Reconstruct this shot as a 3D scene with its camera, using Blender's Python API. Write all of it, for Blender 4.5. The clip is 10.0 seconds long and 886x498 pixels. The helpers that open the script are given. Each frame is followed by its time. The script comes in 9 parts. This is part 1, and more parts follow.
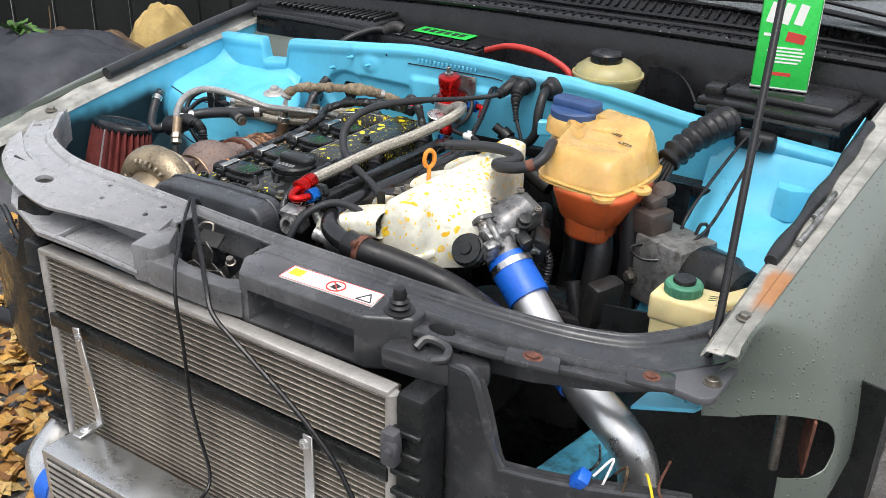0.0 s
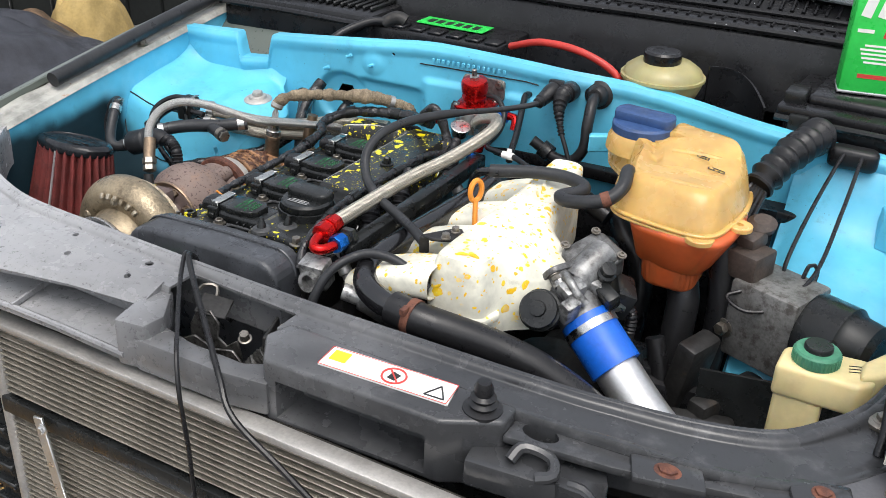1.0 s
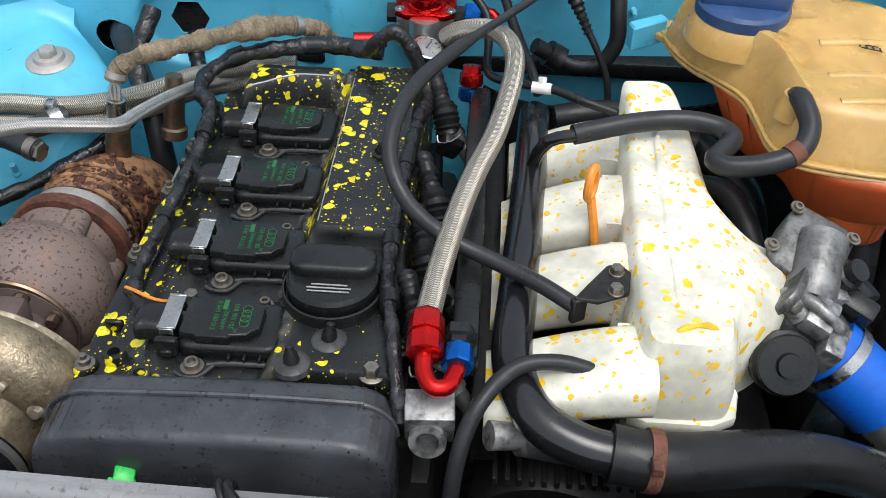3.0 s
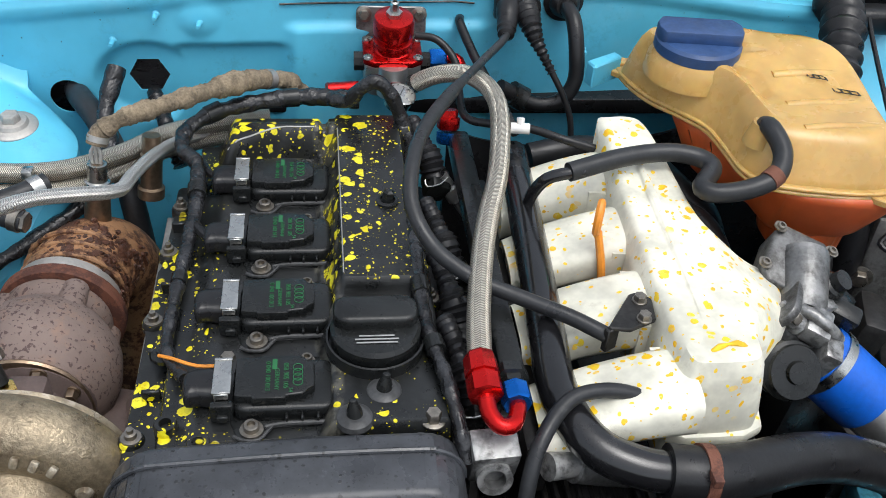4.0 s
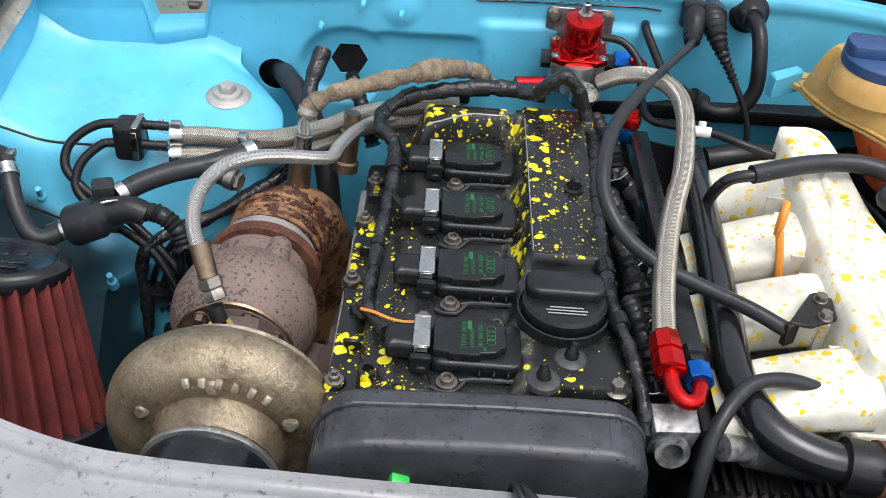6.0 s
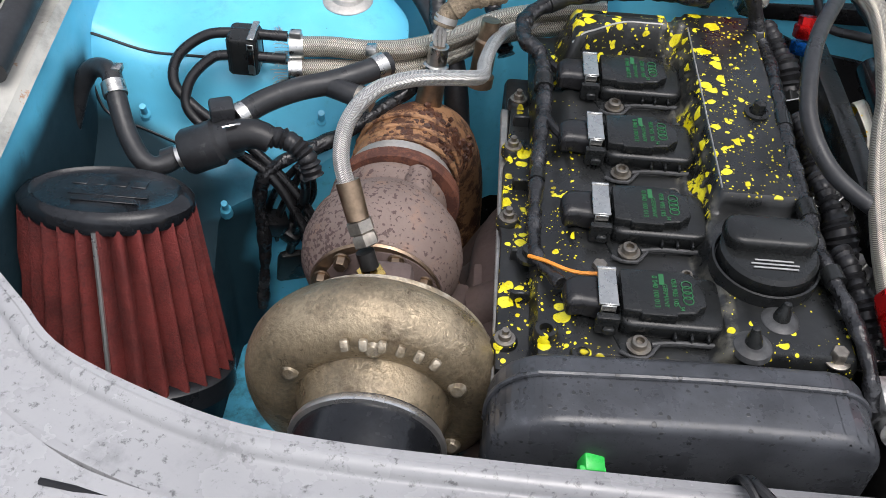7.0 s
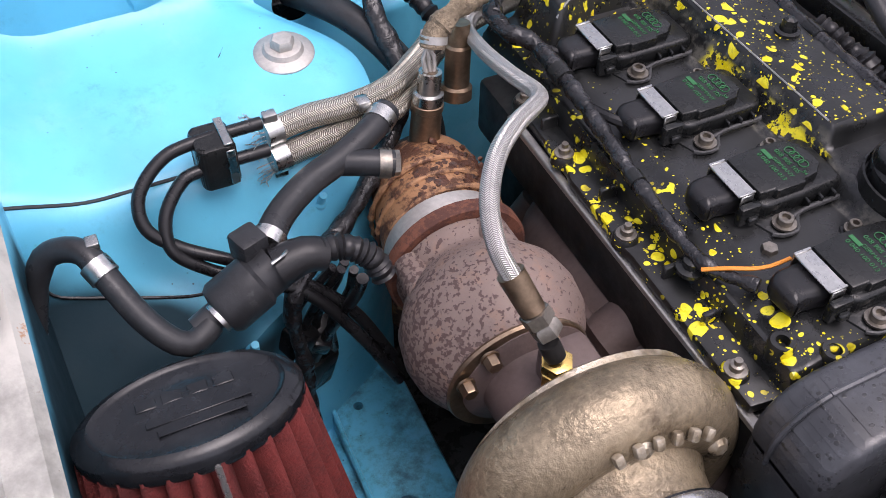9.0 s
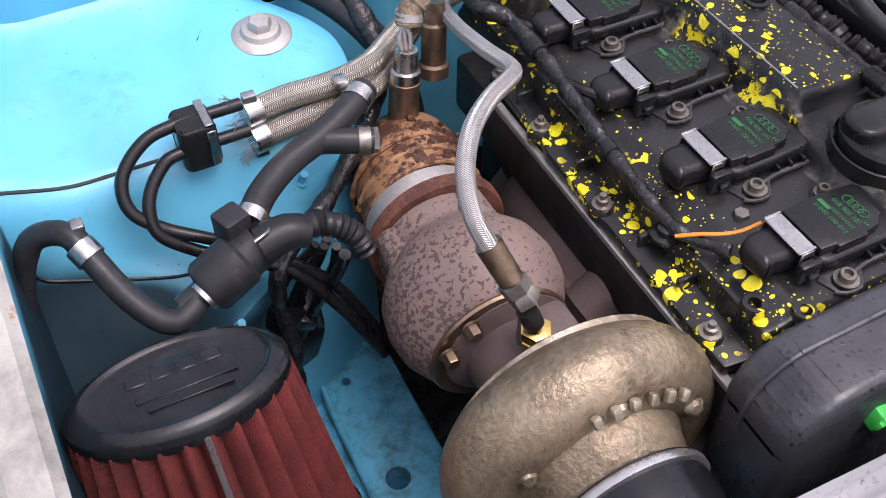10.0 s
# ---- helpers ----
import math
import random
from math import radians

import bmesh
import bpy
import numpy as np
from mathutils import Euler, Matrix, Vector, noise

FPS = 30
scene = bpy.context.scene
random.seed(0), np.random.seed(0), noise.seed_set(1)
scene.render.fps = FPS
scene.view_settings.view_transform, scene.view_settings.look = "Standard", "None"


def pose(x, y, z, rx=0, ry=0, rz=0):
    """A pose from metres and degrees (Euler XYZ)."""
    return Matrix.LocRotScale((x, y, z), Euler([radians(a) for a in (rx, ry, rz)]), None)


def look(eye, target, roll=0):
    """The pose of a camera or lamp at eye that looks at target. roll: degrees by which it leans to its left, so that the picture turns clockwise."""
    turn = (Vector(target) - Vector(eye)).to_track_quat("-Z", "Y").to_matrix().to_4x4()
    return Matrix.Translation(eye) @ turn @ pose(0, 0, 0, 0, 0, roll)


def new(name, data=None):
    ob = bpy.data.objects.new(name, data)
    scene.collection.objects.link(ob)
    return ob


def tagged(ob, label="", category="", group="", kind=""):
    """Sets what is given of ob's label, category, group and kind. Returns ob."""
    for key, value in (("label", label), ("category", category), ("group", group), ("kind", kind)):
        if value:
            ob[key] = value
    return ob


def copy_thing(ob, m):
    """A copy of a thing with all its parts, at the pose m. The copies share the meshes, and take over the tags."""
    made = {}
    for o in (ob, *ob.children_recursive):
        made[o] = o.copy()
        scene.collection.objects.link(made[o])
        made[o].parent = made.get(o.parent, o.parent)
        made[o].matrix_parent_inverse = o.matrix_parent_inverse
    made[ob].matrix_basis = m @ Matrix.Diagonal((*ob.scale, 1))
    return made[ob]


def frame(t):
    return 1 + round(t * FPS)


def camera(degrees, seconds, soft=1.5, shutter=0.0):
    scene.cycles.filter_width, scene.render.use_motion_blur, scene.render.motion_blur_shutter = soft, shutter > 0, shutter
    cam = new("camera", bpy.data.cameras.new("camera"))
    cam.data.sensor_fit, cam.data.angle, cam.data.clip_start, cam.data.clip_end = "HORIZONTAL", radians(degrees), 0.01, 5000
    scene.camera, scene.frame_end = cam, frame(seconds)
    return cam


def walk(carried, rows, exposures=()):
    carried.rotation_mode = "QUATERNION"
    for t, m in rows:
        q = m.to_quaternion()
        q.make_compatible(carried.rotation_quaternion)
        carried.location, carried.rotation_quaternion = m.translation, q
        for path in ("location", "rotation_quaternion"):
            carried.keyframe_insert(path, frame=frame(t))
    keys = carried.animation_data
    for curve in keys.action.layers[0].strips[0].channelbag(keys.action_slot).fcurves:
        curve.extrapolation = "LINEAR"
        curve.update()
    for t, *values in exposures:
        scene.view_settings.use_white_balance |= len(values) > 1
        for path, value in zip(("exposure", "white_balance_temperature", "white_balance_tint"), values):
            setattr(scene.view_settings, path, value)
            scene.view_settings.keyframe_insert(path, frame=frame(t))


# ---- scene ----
cam = camera(49.22, 10.0, 0.55)
PATH = [
    (0, (1.0807, -1.0154, 1.3830), (0.1486, 0.4209, 0.5594), 1.65),
    (0.5, (0.9063, -0.9464, 1.3734), (0.0144, 0.5266, 0.5705), 0.67),
    (1, (0.7757, -0.8491, 1.3543), (-0.0122, 0.6413, 0.4780), 2.51),
    (1.5, (0.6639, -0.7026, 1.3493), (-0.1680, 0.7423, 0.4382), 2.71),
    (2, (0.4583, -0.6280, 1.3186), (-0.1056, 0.9023, 0.3439), 3.89),
    (2.2, (0.3570, -0.6106, 1.3110), (-0.0217, 0.9172, 0.2470), 2.49),
    (3.3, (0.1492, -0.4192, 1.2988), (0.1879, 1.0208, 0.0598), 2.95),
    (3.5, (0.1066, -0.4179, 1.3088), (0.2405, 1.0093, 0.0617), 3.84),
    (4, (0.0495, -0.4576, 1.3190), (0.2876, 1.0197, 0.1482), 4.81),
    (4.5, (0.0511, -0.4789, 1.3238), (0.2731, 1.0322, 0.1937), 4.99),
    (5, (0.0459, -0.4923, 1.3248), (0.2598, 1.0270, 0.2041), 5.17),
    (5.5, (0.0137, -0.5052, 1.3227), (0.1439, 1.0144, 0.1896), 5.49),
    (6, (-0.0187, -0.5129, 1.3164), (0.0046, 0.9954, 0.1613), 4.70),
    (6.2, (-0.0358, -0.5104, 1.3118), (-0.0622, 0.9787, 0.1320), 4.31),
    (7.3, (-0.1632, -0.3498, 1.2666), (-0.1839, 0.9727, -0.0974), 3.61),
    (7.5, (-0.1909, -0.3019, 1.2581), (-0.2150, 1.0115, -0.1146), 2.19),
    (8, (-0.2970, -0.2216, 1.2444), (-0.0785, 1.0336, -0.1650), 0.94),
    (8.5, (-0.3812, -0.1978, 1.2561), (0.1280, 0.9592, -0.1624), 1.89),
    (9, (-0.3929, -0.2163, 1.2521), (0.1615, 0.9442, -0.1464), 0.78),
    (9.5, (-0.3954, -0.2246, 1.2550), (0.1891, 0.8979, -0.1621), 0.76),
    (10, (-0.3934, -0.2303, 1.2584), (0.1698, 0.8961, -0.1643), 0.03),
]
STOPS = [(0.0, 0.18, 6500, 10), (1.5, 0.06, 6400, 9), (3.5, -0.18, 6250, 8), (4.5, -0.04, 6250, 9), (6.0, 0.06, 6350, 11), (7.5, 0.08, 6400, 14), (9.0, 0.14, 6450, 24), (10.0, 0.18, 6450, 26)]
walk(cam, [(t, look(eye, target, roll)) for t, eye, target, roll in PATH], STOPS)

# ---- world and light: overcast daylight ----
world = bpy.data.worlds.new("sky")
scene.world = world
world.use_nodes = True
wn, wl = world.node_tree.nodes, world.node_tree.links
sky = wn.new("ShaderNodeTexSky")
sky.sky_type, sky.sun_disc = "NISHITA", False
sky.sun_elevation, sky.sun_rotation = radians(70), radians(150)
sky.air_density, sky.dust_density, sky.ozone_density = 1.0, 4.0, 0.6
sky_soft = wn.new("ShaderNodeHueSaturation")
sky_soft.inputs["Saturation"].default_value = 0.35
wl.new(sky.outputs[0], sky_soft.inputs["Color"])
wl.new(sky_soft.outputs[0], wn["Background"].inputs["Color"])
wn["Background"].inputs["Strength"].default_value = 0.27
sun = new("sun", bpy.data.lights.new("sun", "SUN"))
sun.data.energy, sun.data.angle, sun.data.color = 0.8, radians(40), (1.0, 0.97, 0.93)
sun.matrix_world = look((0.9, -1.3, 4.8), (0, 0, 0.8))

# ---- materials ----
class Nodes:
    """Small wrapper that builds a node material."""

    def __init__(self, name):
        self.mat = bpy.data.materials.new(name)
        self.mat.use_nodes = True
        self.t = self.mat.node_tree
        self.b = self.t.nodes["Principled BSDF"]
        self.co = self.t.nodes.new("ShaderNodeTexCoord").outputs["Object"]

    def link(self, a, b):
        self.t.links.new(a, b)

    def noise(self, scale, detail=4.0, rough=0.6, co=None):
        n = self.t.nodes.new("ShaderNodeTexNoise")
        n.inputs["Scale"].default_value, n.inputs["Detail"].default_value, n.inputs["Roughness"].default_value = scale, detail, rough
        self.link(co or self.co, n.inputs["Vector"])
        return n.outputs["Fac"]

    def voronoi(self, scale, co=None, rnd=1.0):
        n = self.t.nodes.new("ShaderNodeTexVoronoi")
        n.inputs["Scale"].default_value, n.inputs["Randomness"].default_value = scale, rnd
        self.link(co or self.co, n.inputs["Vector"])
        return n.outputs["Distance"], n.outputs["Color"]

    def warp(self, scale, amount):
        n = self.t.nodes.new("ShaderNodeTexNoise")
        n.inputs["Scale"].default_value = scale
        self.link(self.co, n.inputs["Vector"])
        m = self.t.nodes.new("ShaderNodeVectorMath")
        m.operation = "MULTIPLY_ADD"
        self.link(n.outputs["Color"], m.inputs[0])
        m.inputs[1].default_value = (amount, amount, amount)
        self.link(self.co, m.inputs[2])
        return m.outputs[0]

    def step(self, fac, a, b, lo=0.0, hi=1.0):
        n = self.t.nodes.new("ShaderNodeMapRange")
        n.interpolation_type = "SMOOTHSTEP"
        for k, v in zip(("From Min", "From Max", "To Min", "To Max"), (a, b, lo, hi)):
            n.inputs[k].default_value = v
        self.link(fac, n.inputs["Value"])
        return n.outputs["Result"]

    def math(self, op, a, b=0.0, c=0.0):
        n = self.t.nodes.new("ShaderNodeMath")
        n.operation = op
        for i, v in enumerate((a, b, c)):
            if isinstance(v, (int, float)):
                n.inputs[i].default_value = v
            else:
                self.link(v, n.inputs[i])
        return n.outputs[0]

    def mix(self, fac, a, b):
        n = self.t.nodes.new("ShaderNodeMix")
        n.data_type = "RGBA"
        for i, v in ((0, fac), (6, a), (7, b)):
            if isinstance(v, (int, float)):
                n.inputs[i].default_value = v
            elif isinstance(v, tuple):
                n.inputs[i].default_value = (*v[:3], 1)
            else:
                self.link(v, n.inputs[i])
        return n.outputs[2]

    def axis(self, i, co=None):
        n = self.t.nodes.new("ShaderNodeSeparateXYZ")
        self.link(co or self.co, n.inputs[0])
        return n.outputs[i]

    def base(self, col):
        if isinstance(col, tuple):
            self.b.inputs["Base Color"].default_value = (*col[:3], 1)
        else:
            self.link(col, self.b.inputs["Base Color"])

    def put(self, key, v):
        if isinstance(v, (int, float)):
            self.b.inputs[key].default_value = v
        else:
            self.link(v, self.b.inputs[key])

    def bump(self, height, strength=0.3, dist=0.001):
        n = self.t.nodes.new("ShaderNodeBump")
        n.inputs["Strength"].default_value, n.inputs["Distance"].default_value = strength, dist
        self.link(height, n.inputs["Height"])
        self.link(n.outputs[0], self.b.inputs["Normal"])


def shade(c, k):
    return tuple(min(1.0, v * k) for v in c[:3])


def plain(name, col, rough=0.5, metal=0.0, spread=0.35, coarse=14.0, fine=160.0, bump=0.25, dist=0.0006, dirt=None, dirt_at=(0.58, 0.75), coat=0.0, wear=None):
    """A worn surface: two tones at two scales, dirt patches, uneven gloss and fine relief."""
    m = Nodes(name)
    big, small = m.noise(coarse), m.noise(fine, 3.0)
    both = m.math("ADD", m.math("MULTIPLY", big, 0.65), m.math("MULTIPLY", small, 0.35))
    tone = m.mix(m.step(both, 0.3, 0.7), shade(col, 1 - spread), shade(col, 1 + spread))
    if dirt:
        patch = m.step(m.noise(coarse * 2.3, 8.0, 0.7), *dirt_at)
        tone = m.mix(m.math("MULTIPLY", patch, 0.8), tone, dirt)
    if wear:
        geo = m.t.nodes.new("ShaderNodeNewGeometry")
        edge = m.math("MULTIPLY", m.step(geo.outputs["Pointiness"], 0.53, 0.60), m.step(m.noise(coarse * 4, 4.0), 0.35, 0.6))
        tone = m.mix(edge, tone, wear)
    m.base(tone)
    m.put("Roughness", m.step(m.noise(coarse * 1.7, 5.0), 0.3, 0.7, max(0.04, rough - 0.12), min(1.0, rough + 0.12)))
    m.put("Metallic", metal)
    m.put("Specular IOR Level", 0.34 if not metal and max(col) < 0.05 else 0.5)
    if coat:
        m.put("Coat Weight", coat)
        m.put("Coat Roughness", 0.12)
    m.bump(small, bump, dist)
    return m.mat


def splat_mat(name, base_col, rough, blobs, bump=0.3, dull=None, tint=((0.58, 0.47, 0.0), (0.80, 0.70, 0.03))):
    """Spattered yellow paint: drops of several sizes, each size with a region of its own."""
    m = Nodes(name)
    big, small = m.noise(22.0), m.noise(220.0, 3.0)
    tone = m.mix(m.step(big, 0.3, 0.7), shade(base_col, 0.75), shade(base_col, 1.2))
    if dull:
        tone = m.mix(m.step(m.noise(45.0, 8.0, 0.7), 0.55, 0.72, 0.0, 0.7), tone, dull)
    co = m.warp(55.0, 0.012)
    total = None
    for scale, size, share, where in blobs:
        d, c = m.voronoi(scale, co)
        drop = m.step(m.math("SUBTRACT", m.math("MULTIPLY", m.math("SUBTRACT", m.axis(0, c), 1 - share), size / share), d), 0.0, 0.04)
        drop = m.math("MULTIPLY", drop, where(m))
        total = drop if total is None else m.math("MAXIMUM", total, drop)
    yellow = m.mix(m.step(m.noise(90.0), 0.35, 0.65), *tint)
    worn = m.math("MULTIPLY", total, m.step(m.noise(260.0, 5.0, 0.7), 0.30, 0.48, 0.55, 1.0))
    m.base(m.mix(worn, tone, yellow))
    m.put("Roughness", m.step(m.noise(40.0), 0.3, 0.7, rough - 0.1, rough + 0.12))
    m.bump(m.math("ADD", m.math("MULTIPLY", small, 0.4), m.math("MULTIPLY", total, 0.8)), bump, 0.0006)
    return m.mat


def braid_mat(name, light, dark, fine=1.5):
    """Woven steel braid laid out on the hose's length and girth."""
    m = Nodes(name)
    uv = m.t.nodes.new("ShaderNodeUVMap").outputs[0]
    u, v = m.axis(0, uv), m.axis(1, uv)
    zig = m.math("PINGPONG", m.math("MULTIPLY", u, 14.0), 1.0)
    h = m.math("SINE", m.math("ADD", m.math("MULTIPLY", v, 2100.0 * fine), m.math("MULTIPLY", zig, 9.0)))
    groove = m.step(m.math("ABSOLUTE", m.math("SUBTRACT", zig, 0.5)), 0.38, 0.50, 1.0, 0.35)
    stain = m.step(m.noise(70.0, 6.0, 0.7), 0.45, 0.70, 1.0, 0.55)
    m.base(m.mix(m.math("MULTIPLY", m.math("MULTIPLY", m.step(h, -0.8, 0.5), groove), stain), dark, light))
    m.put("Metallic", 0.75)
    m.put("Roughness", 0.38)
    m.bump(h, 0.6, 0.0005)
    return m.mat


def everywhere(m):
    return m.step(m.noise(9.0), 0.2, 0.4)


BLUE = (0.105, 0.475, 0.670)


def blue_paint(name, spray_shade=None, dirty=0.0):
    """Turquoise paint: pale patches painted for wet sheen, grime, dark specks, optional black overspray with painted
    shade.
    """
    m = Nodes(name)
    tone = m.mix(m.step(m.noise(7.0), 0.3, 0.7), shade(BLUE, 0.88), shade(BLUE, 1.12))
    # pale patches put the mottled wet sheen into the colour
    tone = m.mix(m.step(m.noise(9.0, 7.0, 0.65), 0.5, 0.72, 0.0, 0.30), tone, (0.28, 0.60, 0.74))
    grime = m.step(m.noise(38.0, 9.0, 0.72), 0.58 - 0.16 * dirty, 0.76 - 0.08 * dirty)
    tone = m.mix(m.math("MULTIPLY", grime, 0.38 + 0.4 * dirty), tone, (0.03, 0.09, 0.12))
    smudge = m.step(m.noise(17.0, 9.0, 0.78), 0.54, 0.72, 0.0, 0.42)
    tone = m.mix(smudge, tone, (0.05, 0.22, 0.31))
    specks = m.step(m.voronoi(95.0)[0], 0.05, 0.09, 1.0, 0.0)
    specks = m.math("MULTIPLY", specks, m.step(m.noise(16.0), 0.47 - 0.1 * dirty, 0.62))
    tone = m.mix(specks, tone, (0.02, 0.03, 0.035))
    if spray_shade:
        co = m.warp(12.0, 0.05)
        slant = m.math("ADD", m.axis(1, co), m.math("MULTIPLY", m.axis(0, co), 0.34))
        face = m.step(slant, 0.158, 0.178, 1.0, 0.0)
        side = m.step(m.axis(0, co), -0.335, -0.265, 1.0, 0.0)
        # the low slope is blackened too, in place of clutter and shade
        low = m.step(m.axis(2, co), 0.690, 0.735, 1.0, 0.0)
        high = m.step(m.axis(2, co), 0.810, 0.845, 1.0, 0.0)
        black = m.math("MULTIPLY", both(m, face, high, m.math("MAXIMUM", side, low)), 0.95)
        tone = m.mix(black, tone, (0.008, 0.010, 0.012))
    m.base(tone)
    rough = m.step(m.noise(30.0, 6.0), 0.3, 0.7, 0.28, 0.50)
    if spray_shade:
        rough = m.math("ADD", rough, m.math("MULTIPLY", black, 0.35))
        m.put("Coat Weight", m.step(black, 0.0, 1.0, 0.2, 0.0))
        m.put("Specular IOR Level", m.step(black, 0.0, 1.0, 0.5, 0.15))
    else:
        m.put("Coat Weight", 0.2)
    m.put("Roughness", rough)
    m.bump(m.math("ADD", m.noise(120.0, 3.0), m.math("MULTIPLY", m.noise(18.0, 4.0), 3.0)), 0.16, 0.0008)
    return m.mat


def rusty(name, base_col, rust_col, amount=0.5, scale=45.0, metal=0.1, rough=0.75, bump=0.7):
    m = Nodes(name)
    n1, n2 = m.noise(scale, 8.0, 0.7), m.noise(scale * 5, 5.0, 0.7)
    f = m.step(m.math("ADD", m.math("MULTIPLY", n1, 0.7), m.math("MULTIPLY", n2, 0.3)), 0.56 - amount * 0.18, 0.62 - amount * 0.12)
    m.base(m.mix(f, m.mix(m.noise(12.0), shade(base_col, 0.75), shade(base_col, 1.25)), m.mix(n2, shade(rust_col, 0.6), shade(rust_col, 1.4))))
    m.put("Metallic", metal)
    m.put("Roughness", rough)
    m.bump(m.math("ADD", n1, n2), bump, 0.001)
    return m.mat


def flaked(name):
    """Heat-scaled cast iron with dark flakes on a dull mauve-brown."""
    m = Nodes(name)
    worse = m.step(m.math("ADD", m.axis(0), m.math("MULTIPLY", m.noise(20.0), 0.16)), -0.075, -0.165, 0.0, 0.11)
    f = m.math("MULTIPLY", m.step(m.math("ADD", m.noise(290.0, 3.0, 0.55), worse), 0.60, 0.63), 0.85)
    tone = m.mix(m.noise(25.0), (0.160, 0.115, 0.098), (0.245, 0.185, 0.160))
    tone = m.mix(m.step(m.noise(60.0, 6.0, 0.7), 0.5, 0.7, 0.0, 0.6), tone, (0.27, 0.165, 0.115))
    tone = m.mix(f, tone, (0.078, 0.047, 0.043))
    m.base(tone)
    m.put("Metallic", 0.15)
    m.put("Roughness", 0.72)
    m.bump(m.math("ADD", m.noise(260.0, 5.0), f), 0.8, 0.0010)
    return m.mat


def band(m, v, lo, hi, soft):
    """1 between two places along an axis, with soft ends."""
    return m.math("MULTIPLY", m.step(v, lo - soft, lo), m.step(v, hi + soft, hi))


def most(m, *parts):
    total = parts[0]
    for q in parts[1:]:
        total = m.math("MAXIMUM", total, q)
    return total


def both(m, *parts):
    total = parts[0]
    for q in parts[1:]:
        total = m.math("MULTIPLY", total, q)
    return total


def heavy(m):
    """Where paint was thrown thickly: along the ridge's edge, over the back arch, at the front lip and the outer edge."""
    x, y = m.axis(0), m.axis(1)
    edge = both(m, band(m, x, 0.064, 0.086, 0.006), m.step(y, 0.13, 0.14), m.step(m.noise(26.0), 0.39, 0.44))
    arch = both(m, band(m, x, -0.06, 0.062, 0.01), m.step(y, 0.318, 0.330), m.step(m.noise(30.0), 0.41, 0.47))
    rear = both(m, m.step(x, 0.062, 0.068), m.step(y, 0.31, 0.34), m.step(m.noise(30.0), 0.47, 0.53))
    lip = both(m, m.step(y, 0.006, 0.001), m.step(x, 0.050, 0.030), m.step(m.noise(24.0), 0.40, 0.47))
    side = both(m, m.step(x, -0.034, -0.042), m.step(m.noise(30.0), 0.49, 0.54))
    return most(m, edge, arch, rear, lip, side)


def middling(m):
    x, y = m.axis(0), m.axis(1)
    ridge = both(m, m.step(x, 0.064, 0.070), m.step(y, 0.12, 0.14), m.step(m.noise(36.0), 0.47, 0.53))
    front = both(m, m.step(x, 0.050, 0.060), band(m, y, -0.008, 0.034, 0.01))
    side = both(m, m.step(x, -0.030, -0.040), m.step(m.noise(22.0), 0.44, 0.50))
    return most(m, heavy(m), ridge, m.math("MULTIPLY", front, 0.9), side)


def light(m):
    x, y = m.axis(0), m.axis(1)
    ridge = both(m, m.step(x, 0.064, 0.070), m.step(y, 0.12, 0.14))
    front = both(m, m.step(x, 0.045, 0.060), m.step(y, 0.06, 0.045), m.step(m.noise(28.0), 0.44, 0.52))
    side = both(m, m.step(x, -0.026, -0.034), m.step(m.noise(30.0), 0.43, 0.5))
    return most(m, heavy(m), ridge, front, side)


